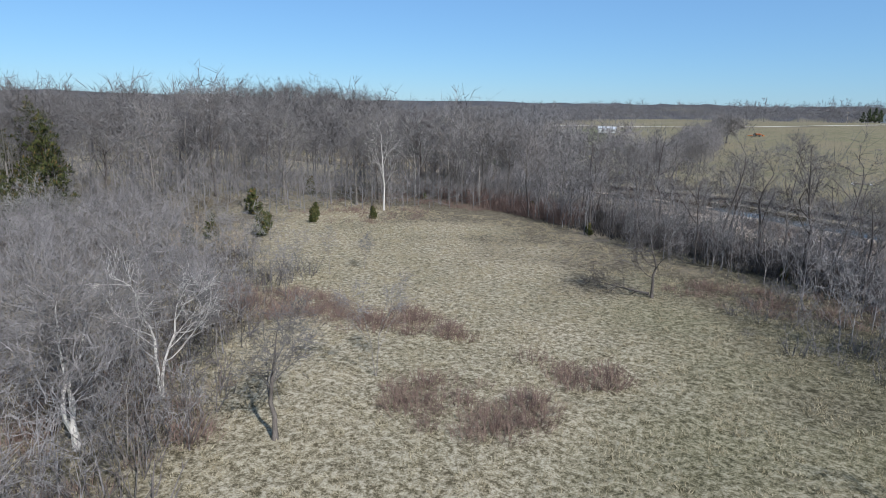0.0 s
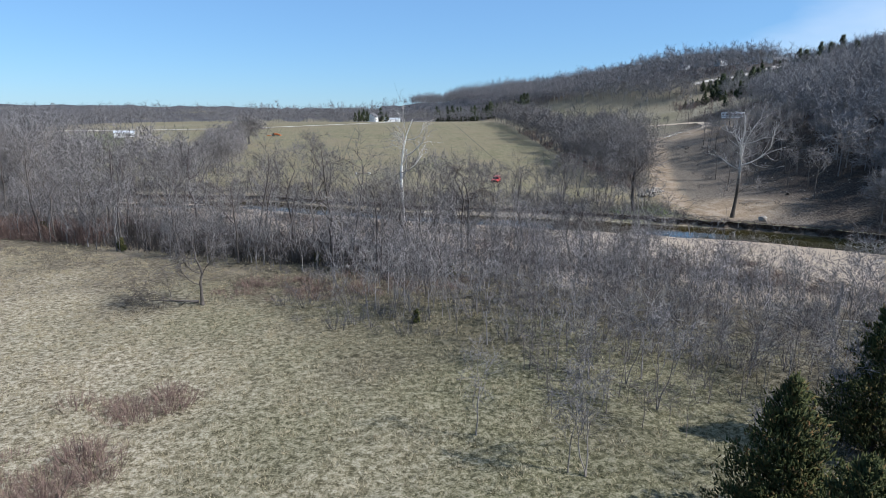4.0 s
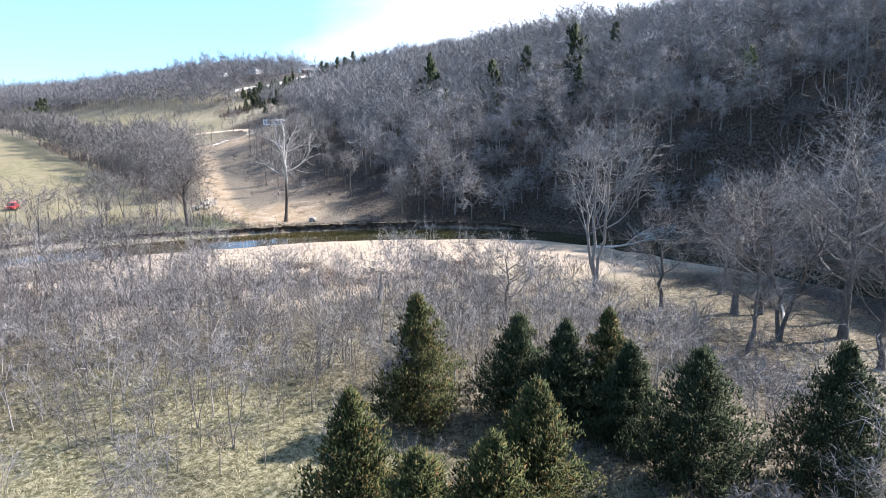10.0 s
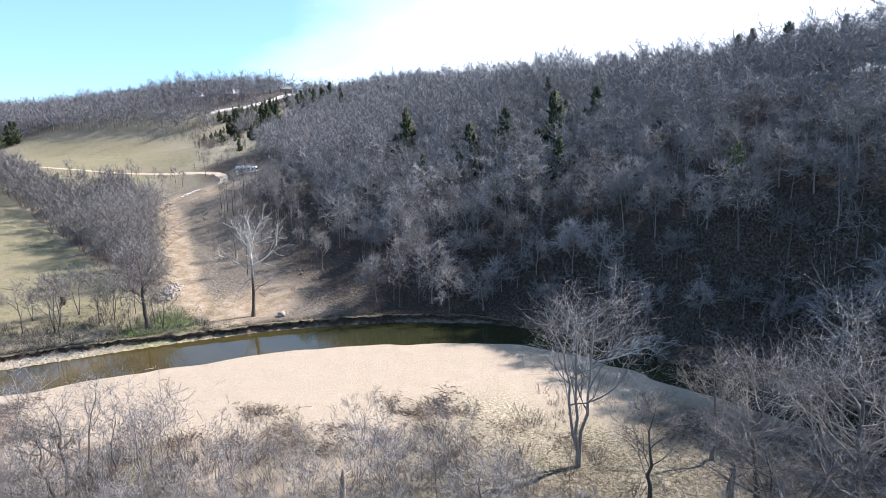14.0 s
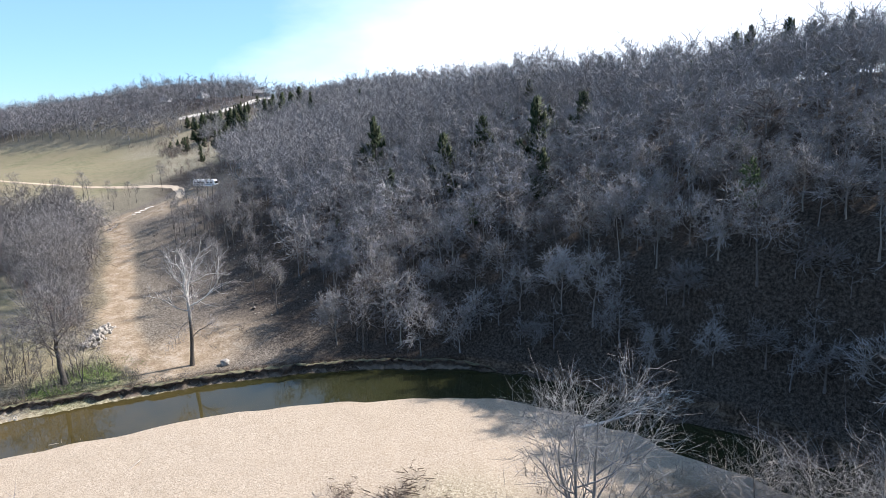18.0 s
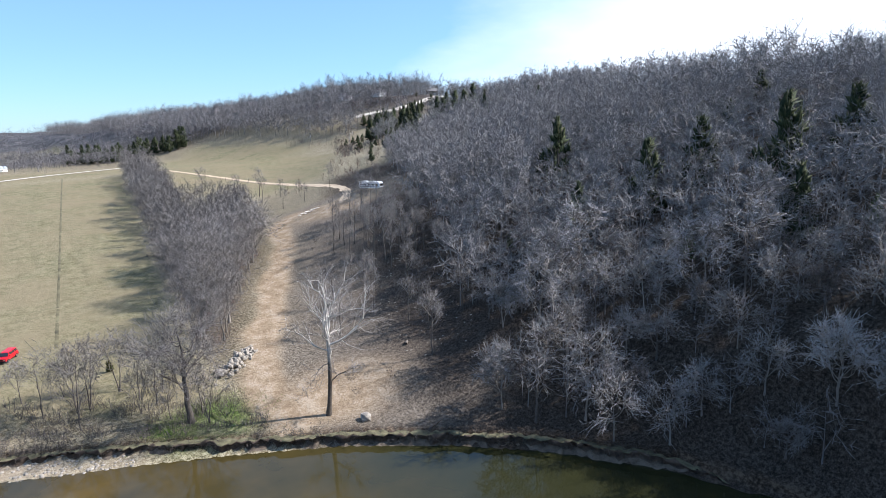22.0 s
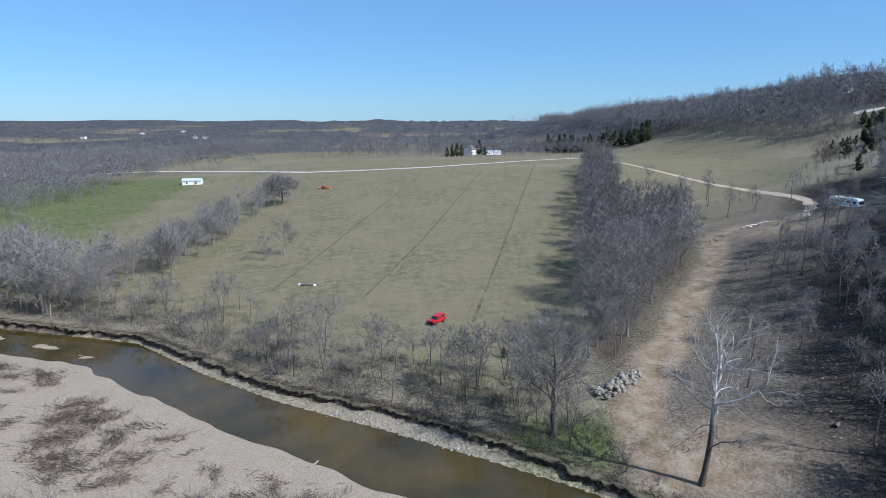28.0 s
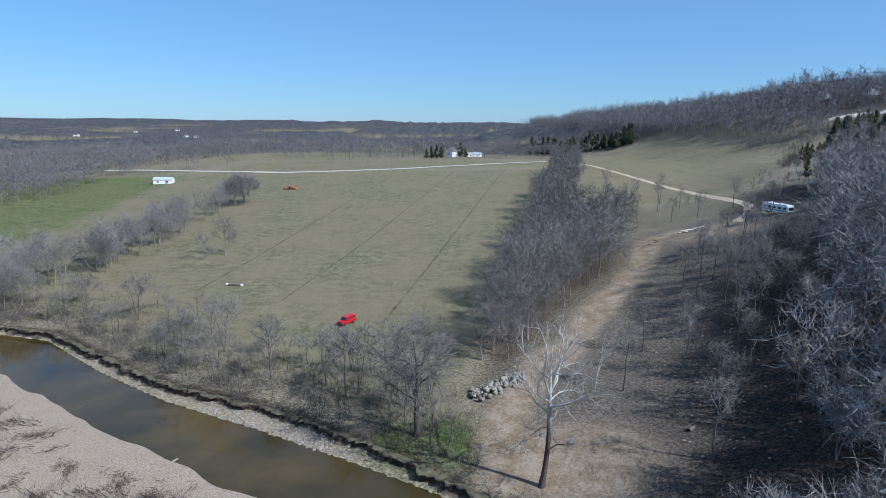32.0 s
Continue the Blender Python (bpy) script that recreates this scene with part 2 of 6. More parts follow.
def rough_noise(x, y, size, seed=0):
    """Cheap smooth noise from -1 to 1 on arrays."""
    g = np.random.RandomState(seed)
    out = np.zeros(np.shape(x))
    for k in range(7):
        a, f, p = g.rand() * 6.283, (0.6 + 0.9 * g.rand()) * 6.283 / size, g.rand() * 6.283
        q = g.rand() * 6.283
        u = x * np.cos(a) + y * np.sin(a)
        v = -x * np.sin(a) + y * np.cos(a)
        out += np.sin(u * f + p + 1.3 * np.sin(v * f * 0.7 + q))
    return out / 4.0


def slope_coords(x, y):
    dx, dy = x - 45, y - 60
    return 0.545 * dx + 0.838 * dy, 0.838 * dx - 0.545 * dy


def hill_rise(x, y):
    s, p = slope_coords(x, y)
    p0 = 6 + 22 * (1 - sstep(-35, 25, s)) - 50 * sstep(-10, 150, s) - 6 * sstep(150, 300, s)
    e = softplus((0.45 + 0.15 * (1 - sstep(-35, 25, s)) - 0.15 * sstep(30, 140, s)) * (p - p0), 3.0)
    emax = 50 - 0.02 * np.maximum(0, s)
    e = np.maximum(0, emax - softplus(emax - e, 5.0))
    return e * (1 - sstep(900, 1600, s)) * sstep(-460, -160, s), s, p - p0


ISLANDS = [(-84, 125, 8, 2.0), (-100, 131, 9, 2.2), (-72, 119.5, 5, 1.2)]


def islands(x, y):
    """Low gravel banks that break the water in the shallow reach upstream."""
    out = np.zeros(np.shape(x))
    for cx, cy, a, b in ISLANDS:
        u, v = 0.93 * (x - cx) - 0.36 * (y - cy), 0.36 * (x - cx) + 0.93 * (y - cy)
        out = np.maximum(out, np.exp(-((u / a) ** 2 + (v / b) ** 2)) * (1 + 0.12 * rough_noise(x, y, 5, 17)))
    return out


def ground_z(x, y, smooth=False):
    x, y = np.asarray(x, float), np.asarray(y, float)
    plane = 0.5 + 0.0512 * (y - 134) + 0.0492 * (x + 1)
    plane = 18 - softplus(18 - plane, 3.0) - 0.02 * np.maximum(0, y - 440)
    w = sstep(60, 150, y + 0.35 * x)
    z = -0.9 + softplus(-0.3 * (1 - w) + w * plane + 0.3, 1.2)
    z = np.maximum(z, -0.9)
    rd, half, side = river(x, y)
    e, s, q = hill_rise(x, y)
    e = e * np.where((side < 0) & (x < 150), 0.0, 1.0)
    ax, ay, bx, by = 400, 500, 190, 1250
    t = np.clip(((x - ax) * (bx - ax) + (y - ay) * (by - ay)) / ((bx - ax) ** 2 + (by - ay) ** 2), 0, 1)
    d = np.hypot(x - ax - t * (bx - ax), y - ay - t * (by - ay))
    ridge = (77 - 38 * t - 4 * t * t) * np.exp(-(d / 165) ** 2) - 4
    ridge = ridge + 9 * np.exp(-((x - 318) ** 2 + (y - 565) ** 2) / 75 ** 2)
    r = np.hypot(x, y)
    far = sstep(900, 3200, r)
    base = z + e
    base = base + softplus(ridge - base, 4.0) + far * 42 * (1 - sstep(0, 60, e))
    u, v = -0.75 * (x + 58) + 0.66 * (y + 41), 0.66 * (x + 58) + 0.75 * (y + 41)
    base = base + 9 * sstep(112, 175, u) * (1 - sstep(40, 85, v))
    base = base + far * 9 * rough_noise(x, y, 900, 3) + sstep(300, 900, r) * 4 * rough_noise(x, y, 420, 4)
    bend_ = sstep(35, 55, x)
    shelf = (side > 0) * (1 - sstep(8 - 5 * bend_, 28 - 13 * bend_, rd - half)) * (1 - sstep(150, 260, np.hypot(x, y)))
    base = base - shelf * np.maximum(0, base + 0.85)
    if smooth:
        return base
    wob = rough_noise(x, y, 26, 5) * 0.6
    # field side: a cut bank; meadow side: a gravel bar that climbs slowly
    edge = rd - half
    ledge = 1.0 + 3.4 * np.exp(-((x + 6) / 20) ** 2) + 1.2 * np.exp(-((x + 48) / 16) ** 2)
    cut = WATER_Z - 0.27 + np.where(edge < 0, 0.14 * edge, 0) + 0.45 * np.clip(edge, 0, 0.9) + 0.10 * np.clip(edge - 0.9, 0, ledge + wob) + 2.6 * np.maximum(0, edge - 0.9 - ledge - wob)
    low = base - 0.2 * (1 - sstep(100, 200, r))
    bar = WATER_Z - 0.12 + np.where(edge < 0, 0.14 * edge, 0.052 * edge + 0.035 * rough_noise(x, y, 11, 6) * sstep(-2, 3, edge) + 0.03 * rough_noise(x, y, 30, 16) * sstep(-2, 3, edge))
    zz = np.where(side > 0, np.minimum(base, cut), np.minimum(low, bar))
    zz = np.maximum(zz, WATER_Z - 0.6 + 0.8 * islands(x, y))
    zz += 0.12 * rough_noise(x, y, 6, 7) * sstep(45, 70, rd) * (1 - sstep(200, 400, r))
    hillside = sstep(3, 12, e) * (1 - sstep(400, 900, r))
    zz += hillside * (1.0 * rough_noise(x, y, 24, 8) + 0.35 * rough_noise(x, y, 7, 9))
    return zz


def gz(x, y):
    return float(ground_z(np.array([x]), np.array([y]))[0])


def way_distance(x, y, line):
    best = np.full(np.shape(x), 1e9)
    for (ax, ay), (bx, by) in zip(line, line[1:]):
        ux, uy = bx - ax, by - ay
        t = np.clip(((x - ax) * ux + (y - ay) * uy) / (ux * ux + uy * uy), 0, 1)
        best = np.minimum(best, np.hypot(x - ax - t * ux, y - ay - t * uy))
    return best


ROAD_LOW = [(29, 74), (28.5, 83), (34, 97), (46, 118), (60, 144), (72, 162), (79, 178), (84, 190), (93, 197), (104, 191), (112, 188)]
TRACK = [(109, 187), (120, 202), (127.5, 222), (130, 241), (132.5, 285), (129, 347), (124, 416), (121, 480), (122, 541)]
FIELD_ROAD = [(122, 541), (75, 493), (32, 453), (-12, 434), (-55, 432), (-99, 436), (-132, 453), (-220, 480), (-400, 500)]
RIDGE_ROAD = [(303, 474), (309, 471), (330, 455), (359, 453), (391, 467), (405, 470), (440, 492)]
FURROWS = [[(61, 433), (25, 231), (7, 131)], [(24, 411), (-7, 218), (-20, 149)], [(-16, 393), (-34, 254), (-45, 158)]]


def axis(lo, hi, fine, far):
    up, v = [], 0.0
    while v < far:
        v += min(fine + 0.07 * v, 140)
        up.append(v)
    up = np.array(up)
    return np.concatenate([lo - up[::-1], np.arange(lo, hi + 1e-6, fine), hi + up])


def link_mesh(name, verts, faces, mat, parent=None, label="", smooth=False):
    """One mesh object out of arrays: faces all of three or all of four corners, or a list of both."""
    me = bpy.data.meshes.new(name)
    groups = faces if isinstance(faces, list) else [faces]
    groups = [np.asarray(g, np.int32) for g in groups if len(g)]
    verts = np.asarray(verts, np.float32)
    me.vertices.add(len(verts))
    me.vertices.foreach_set("co", verts.ravel())
    total = np.concatenate([np.full(len(g), g.shape[1], np.int32) for g in groups])
    loops = np.concatenate([g.ravel() for g in groups])
    me.loops.add(len(loops))
    me.loops.foreach_set("vertex_index", loops)
    me.polygons.add(len(total))
    me.polygons.foreach_set("loop_start", np.concatenate([[0], np.cumsum(total)[:-1]]).astype(np.int32))
    me.polygons.foreach_set("loop_total", total)
    if smooth:
        me.polygons.foreach_set("use_smooth", np.ones(len(total), bool))
    me.update(calc_edges=True)
    me.validate()
    me.materials.append(mat)
    ob = new(name, me)
    if parent is not None:
        ob.parent = parent
    if label:
        ob["label"] = label
    return ob


def part(name, bm, mat, parent=None, label=""):
    me = bpy.data.meshes.new(name)
    bm.to_mesh(me)
    bm.free()
    me.materials.append(mat)
    ob = new(name, me)
    if parent is not None:
        ob.parent = parent
    if label:
        ob["label"] = label
    return ob


# ---- ground ----
gx, gy = axis(-112, 130, 1.2, 4600), axis(-62, 150, 1.2, 4600)
X, Y = np.meshgrid(gx, gy)
Z = ground_z(X, Y)
rd, rhalf, rside = river(X, Y)
edge = rd - rhalf
E_, S_, Q_ = hill_rise(X, Y)
R_ = np.hypot(X, Y)
wob = rough_noise(X, Y, 22, 11)
LEDGE = 1.0 + 3.4 * np.exp(-((X + 6) / 20) ** 2) + 1.2 * np.exp(-((X + 48) / 16) ** 2) + 0.6 * rough_noise(X, Y, 26, 5)
gravel = np.where(rside < 0, sstep(-1.5, 0.5, edge) * (1 - sstep(36, 56, edge + 15 * wob)), 0.6 * sstep(0.2, 0.8, edge) * (1 - sstep(-0.4, 0.3, edge - 0.9 - LEDGE)) * (1 - sstep(12, 32, X)))
gravel = np.where((rside < 0) & (Y < -5), gravel * (1 - sstep(17, 25, edge + 5 * wob)), gravel)
gravel = gravel * sstep(-105, -80, X)
gravel = np.where(rside > 0, gravel * np.clip(1.3 * np.exp(-((X + 4) / 11) ** 2) + 0.6 * np.exp(-((X + 48) / 12) ** 2) + 0.35 * wob, 0, 1), gravel)
gravel = np.where((rside < 0) & (Y < -2), gravel * (1 - (1 - sstep(-18, -6, Y)) * sstep(5, 12, edge + 3 * wob)), gravel)
road_d = way_distance(X, Y, ROAD_LOW)
dirt = 1 - sstep(1.8, 5.2, road_d + 1.2 * wob)
pad = np.exp(-(np.hypot((X - 38) / 12, (Y - 78) / 9)) ** 4)
pad2 = np.exp(-(np.hypot((X - 106 + 3 * wob) / 19, (Y - 183 + 2 * wob) / 11)) ** 4)
dirt = np.maximum(np.maximum(dirt, pad), pad2)
gravel *= 1 - np.where(rside < 0, 0.8 * sstep(-4, 8, X) * (1 - sstep(6, 20, Y + 4 * wob)) * sstep(20, 32, edge), 0)
gravel = np.maximum(gravel, sstep(0.5, 0.75, islands(X, Y)))
# meadow turns darker and grey-green on the creek's side
grey_green = np.where(rside < 0, sstep(-74, -46, X + 0.25 * Y + 6 * wob) * 0.85, 0) * (1 - sstep(-28, -8, X))
bank = np.where((rside > 0) & (R_ < 420), sstep(0.4, 0.9, edge - LEDGE) * (1 - sstep(1.7, 2.9, edge - LEDGE)), 0)
hedge_x = 24 + 0.215 * np.maximum(0, Y - 100)
in_field = (rside > 0) * sstep(10, 20, edge + 5 * wob) * (1 - sstep(-4, 4, X - hedge_x + 2 * wob)) * (1 - sstep(424, 432, Y + 0.02 * X))
upper = sstep(8, 14, X - hedge_x) * sstep(255, 268, Y + 4 * wob) * (1 - sstep(-8, 8, X - 150 - 0.67 * (Y - 268) + 5 * wob)) * (1 - sstep(215, 240, X + 6 * wob)) * (1 - sstep(560, 620, Y))
canopy = np.clip(sstep(650, 900, R_) + 0.35 * sstep(40, 54, Z) * sstep(420, 520, R_), 0, 1)
far_fields = sstep(460, 520, R_) * sstep(0.34, 0.44, rough_noise(X, Y, 520, 21)) * (1 - sstep(0, 6, E_))
far_fields *= 1 - sstep(26, 34, Z)
far_fields = np.maximum(far_fields, sstep(425, 432, Y) * (1 - sstep(520, 560, Y)) * (1 - sstep(20, 60, np.abs(X - 10) - 130)))
field = np.maximum(np.maximum(in_field, upper), far_fields)
lush = (np.exp(-(np.hypot((X - 19.5) / 9, (Y - 83) / 7)) ** 4) * (0.8 + 0.4 * wob)
        + in_field * 0.5 * sstep(0, 14, -X - 0.15 * Y - 96 + 3 * wob))
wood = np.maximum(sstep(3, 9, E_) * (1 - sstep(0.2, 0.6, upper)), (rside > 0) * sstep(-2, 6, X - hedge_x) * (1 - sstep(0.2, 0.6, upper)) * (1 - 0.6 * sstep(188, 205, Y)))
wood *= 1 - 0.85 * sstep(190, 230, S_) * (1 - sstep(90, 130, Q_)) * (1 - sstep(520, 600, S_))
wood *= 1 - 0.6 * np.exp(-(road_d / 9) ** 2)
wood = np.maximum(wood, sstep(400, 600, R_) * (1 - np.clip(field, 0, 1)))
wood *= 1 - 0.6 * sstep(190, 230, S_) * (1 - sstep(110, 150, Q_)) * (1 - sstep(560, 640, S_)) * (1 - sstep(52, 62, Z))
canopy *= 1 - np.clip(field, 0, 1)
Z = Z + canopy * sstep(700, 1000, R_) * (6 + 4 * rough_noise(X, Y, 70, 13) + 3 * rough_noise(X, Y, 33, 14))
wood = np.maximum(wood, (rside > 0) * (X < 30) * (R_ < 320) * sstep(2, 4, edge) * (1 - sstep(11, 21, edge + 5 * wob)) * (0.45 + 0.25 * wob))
# litter under the two thickets, darkened in colour to stand for their shade
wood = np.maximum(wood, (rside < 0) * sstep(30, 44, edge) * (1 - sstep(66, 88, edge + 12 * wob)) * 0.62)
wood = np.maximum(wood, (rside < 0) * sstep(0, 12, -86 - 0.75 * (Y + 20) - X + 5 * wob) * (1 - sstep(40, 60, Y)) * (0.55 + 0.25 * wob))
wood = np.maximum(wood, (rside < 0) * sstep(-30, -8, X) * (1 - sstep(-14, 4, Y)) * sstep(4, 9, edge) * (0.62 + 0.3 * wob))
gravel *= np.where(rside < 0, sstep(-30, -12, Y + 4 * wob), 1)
cleared = np.where((rside > 0) & (Y < 205) & (X > 27), 1 - sstep(16, 34, road_d + 4 * wob), 0) * sstep(-3, 3, X - np.interp(Y, [72, 83, 97, 118, 144, 162, 178, 190], [29, 28.5, 34, 46, 60, 72, 79, 84]))
nx, ny = len(gx), len(gy)
idx = np.arange(nx * ny).reshape(ny, nx)
quads = np.stack([idx[:-1, :-1], idx[:-1, 1:], idx[1:, 1:], idx[1:, :-1]], -1).reshape(-1, 4)

gm, n, l, b = material("ground", 0.97, 0, 0.1)
P = place(n)
fine, mid, big = noise_tex(n, l, 2.2, 6, 0.75, P), noise_tex(n, l, 0.35, 5, 0.7, P), noise_tex(n, l, 0.045, 4, 0.6, P)


def mask(name):
    a = n.new("ShaderNodeAttribute")
    a.attribute_name = name
    return a.outputs["Fac"]


def two(f1, f2, a, c, d):
    """Three tones by two noises."""
    k = calc(n, l, "ADD", calc(n, l, "MULTIPLY", f1, 0.6), calc(n, l, "MULTIPLY", f2, 0.4))
    return ramp(n, l, k, [(0.425, a), (0.5, c), (0.575, d)])


tiny = noise_tex(n, l, 7.0, 4, 0.8, P)
meadow_c = two(fine, tiny, (0.13, 0.105, 0.062), (0.38, 0.32, 0.215), (0.66, 0.585, 0.44))
green_c = two(fine, tiny, (0.06, 0.06, 0.03), (0.17, 0.16, 0.085), (0.34, 0.31, 0.20))
meadow_c = mix(n, l, calc(n, l, "MULTIPLY", ramp(n, l, big, [(0.42, (0, 0, 0)), (0.62, (1, 1, 1))]), 0.3), meadow_c, green_c)
meadow_c = mix(n, l, mask("grey_green"), meadow_c, green_c)
field_c = two(fine, mid, (0.14, 0.13, 0.068), (0.24, 0.218, 0.125), (0.34, 0.305, 0.195))
field_c = mix(n, l, ramp(n, l, big, [(0.35, (0, 0, 0)), (0.66, (0.9, 0.9, 0.9))]), field_c, (0.30, 0.245, 0.155))
# leaf litter, with the shade under the trees put into its colour
wood_shade_c = two(fine, tiny, (0.025, 0.019, 0.015), (0.072, 0.056, 0.044), (0.15, 0.12, 0.094))
pebble = noise_tex(n, l, 4.5, 3, 0.85, P)
gravel_c = two(pebble, tiny, (0.32, 0.25, 0.18), (0.50, 0.40, 0.295), (0.64, 0.54, 0.425))
gravel_c = mix(n, l, ramp(n, l, mid, [(0.45, (0, 0, 0)), (0.75, (0.5, 0.5, 0.5))]), gravel_c, (0.40, 0.315, 0.225))
dirt_c = two(mid, fine, (0.29, 0.212, 0.138), (0.385, 0.29, 0.197), (0.48, 0.39, 0.29))
bank_c = two(fine, mid, (0.03, 0.02, 0.013), (0.085, 0.058, 0.038), (0.20, 0.145, 0.10))
lush_c = two(fine, mid, (0.035, 0.07, 0.01), (0.085, 0.16, 0.02), (0.16, 0.23, 0.05))
col = mix(n, l, mask("wood"), meadow_c, wood_shade_c)
col = mix(n, l, calc(n, l, "MULTIPLY", mask("cleared"), 0.75), col, two(fine, tiny, (0.075, 0.063, 0.051), (0.19, 0.158, 0.127), (0.33, 0.285, 0.235)))
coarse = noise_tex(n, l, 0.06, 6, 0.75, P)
# far tree cover in blue-grey, haze of distance mixed into its base colour
canopy_haze_c = two(coarse, mid, (0.055, 0.055, 0.06), (0.10, 0.098, 0.104), (0.17, 0.163, 0.168))
col = mix(n, l, mask("canopy"), col, canopy_haze_c)
col = mix(n, l, mask("field"), col, field_c)
col = mix(n, l, mask("lush"), col, lush_c)
col = mix(n, l, mask("bank"), col, bank_c)
col = mix(n, l, mask("gravel"), col, gravel_c)
col = mix(n, l, mask("dirt"), col, dirt_c)
col = mix(n, l, 1.0, col, (0.62, 0.62, 0.62), "MULTIPLY")
l.new(col, b.inputs["Base Color"])
clump = noise_tex(n, l, 1.0, 3, 0.6, P)
soft = calc(n, l, "SUBTRACT", 1.0, mask("gravel"), True)
lumps = calc(n, l, "MULTIPLY", calc(n, l, "ADD", calc(n, l, "MULTIPLY", mid, 1.5), calc(n, l, "MULTIPLY", clump, 1.5)), soft)
bump(n, l, b, calc(n, l, "ADD", fine, lumps), 0.8, 0.16)

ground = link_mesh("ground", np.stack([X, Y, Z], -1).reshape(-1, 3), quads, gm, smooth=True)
for key, a in (("wood", wood), ("field", field), ("lush", lush), ("bank", bank), ("gravel", gravel), ("dirt", dirt), ("canopy", canopy), ("grey_green", grey_green), ("cleared", cleared)):
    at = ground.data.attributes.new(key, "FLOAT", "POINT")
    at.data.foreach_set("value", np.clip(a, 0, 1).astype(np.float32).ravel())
tagged(ground, "dry tan meadow, pasture, gravel bar and wooded hillside ground", "ground", kind="structure")

# ---- water ----
wm, n, l, b = material("creek_water", 0.05, 0, 0.32)
P = place(n)
shallow = n.new("ShaderNodeMix")  # brown over gravel, darker in the pool under the hill
shallow.data_type = "RGBA"
l.new(ramp(n, l, noise_tex(n, l, 0.06, 4, 0.6, P), [(0.35, (0.036, 0.028, 0.010)), (0.65, (0.088, 0.060, 0.020))]), shallow.inputs["A"])
shallow.inputs["B"].default_value = (0.020, 0.021, 0.009, 1)
deep = n.new("ShaderNodeSeparateXYZ")
l.new(P, deep.inputs[0])
l.new(calc(n, l, "DIVIDE", calc(n, l, "ADD", calc(n, l, "SUBTRACT", deep.outputs["X"], 8.0), calc(n, l, "MULTIPLY", noise_tex(n, l, 0.15, 3, 0.6, P), 18.0)), 45.0, True), shallow.inputs["Factor"])
l.new(shallow.outputs["Result"], b.inputs["Base Color"])
bump(n, l, b, noise_tex(n, l, 1.2, 3, 0.6, P), 0.06, 0.05)
wv, wf = [], []
for k, ((x, y), h) in enumerate(zip(RIVER, HALF)):
    px, py = RIVER[max(0, k - 1)]
    qx, qy = RIVER[min(len(RIVER) - 1, k + 1)]
    d = math.hypot(qx - px, qy - py)
    ox, oy = -(qy - py) / d * (h + 3.0), (qx - px) / d * (h + 3.0)
    wv += [(x + ox, y + oy, WATER_Z), (x - ox, y - oy, WATER_Z)]
    if k:
        wf.append((2 * k - 2, 2 * k - 1, 2 * k + 1, 2 * k))
tagged(link_mesh("water", wv, np.array(wf), wm), "shallow brown creek water with a still surface", "water", kind="structure")


def surface_z(x, y):
    """Height of the ground sheet itself, between its corners."""
    x, y = np.asarray(x, float), np.asarray(y, float)
    i, j = np.clip(np.searchsorted(gx, x) - 1, 0, nx - 2), np.clip(np.searchsorted(gy, y) - 1, 0, ny - 2)
    a, c = (x - gx[i]) / (gx[i + 1] - gx[i]), (y - gy[j]) / (gy[j + 1] - gy[j])
    return Z[j, i] * (1 - a) * (1 - c) + Z[j, i + 1] * a * (1 - c) + Z[j + 1, i] * (1 - a) * c + Z[j + 1, i + 1] * a * c


def sz(x, y):
    return float(surface_z(np.array([x]), np.array([y]))[0])


def road_strip(name, line, half, mat, label, lift):
    """A worn track laid on the ground sheet, with ragged edges."""
    pts = []
    for (ax, ay), (bx, by) in zip(line, line[1:]):
        m = max(2, int(math.hypot(bx - ax, by - ay) / 1.5))
        pts += [(ax + (bx - ax) * k / m, ay + (by - ay) * k / m) for k in range(m)]
    pts = np.array(pts + [line[-1]], float)
    for _ in range(12):
        pts[1:-1] = (pts[:-2] + 2 * pts[1:-1] + pts[2:]) / 4
    d = np.gradient(pts, axis=0)
    d /= np.linalg.norm(d, axis=1)[:, None]
    side = np.stack([-d[:, 1], d[:, 0]], -1)
    cols = []
    for k, f in enumerate((-1, -0.5, 0, 0.5, 1)):
        w = half * f * (1 + 0.22 * rough_noise(pts[:, 0] + 31 * k, pts[:, 1], 5, 15))
        p = pts + side * w[:, None]
        cols.append(np.concatenate([p, (surface_z(p[:, 0], p[:, 1]) + lift - 0.03 * abs(f))[:, None]], 1))
    v = np.stack(cols, 1).reshape(-1, 3)
    q = np.arange(len(pts) * 5).reshape(-1, 5)
    f = np.stack([q[:-1, :-1], q[1:, :-1], q[1:, 1:], q[:-1, 1:]], -1).reshape(-1, 4)
    return tagged(link_mesh(name, v, f, mat, smooth=True), label, "road", kind="structure")


DIRT = plain("track_dirt", (0.42, 0.33, 0.235), 0.97, 0, 0.3, 0.35)
PALE_GRAVEL = plain("pale_road_gravel", (0.47, 0.43, 0.37), 0.97, 0, 0.2, 0.3)
road_strip("track_road", TRACK, 1.7, DIRT, "two-rut dirt track crossing the upper pasture", 0.10)
road_strip("gravel_road", FIELD_ROAD, 3.0, PALE_GRAVEL, "pale gravel road along the far edge of the pasture", 0.30)
road_strip("ridge_road", RIDGE_ROAD, 3.2, PALE_GRAVEL, "pale gravel road climbing over the ridge", 0.25)

FURROW = plain("bare_furrow_soil", (0.10, 0.088, 0.05), 0.97, 0, 0.7, 0.25)
for row in FURROWS:
    road_strip("furrow", row, 0.33, FURROW, "dark worn furrow running across the pasture", 0.05)


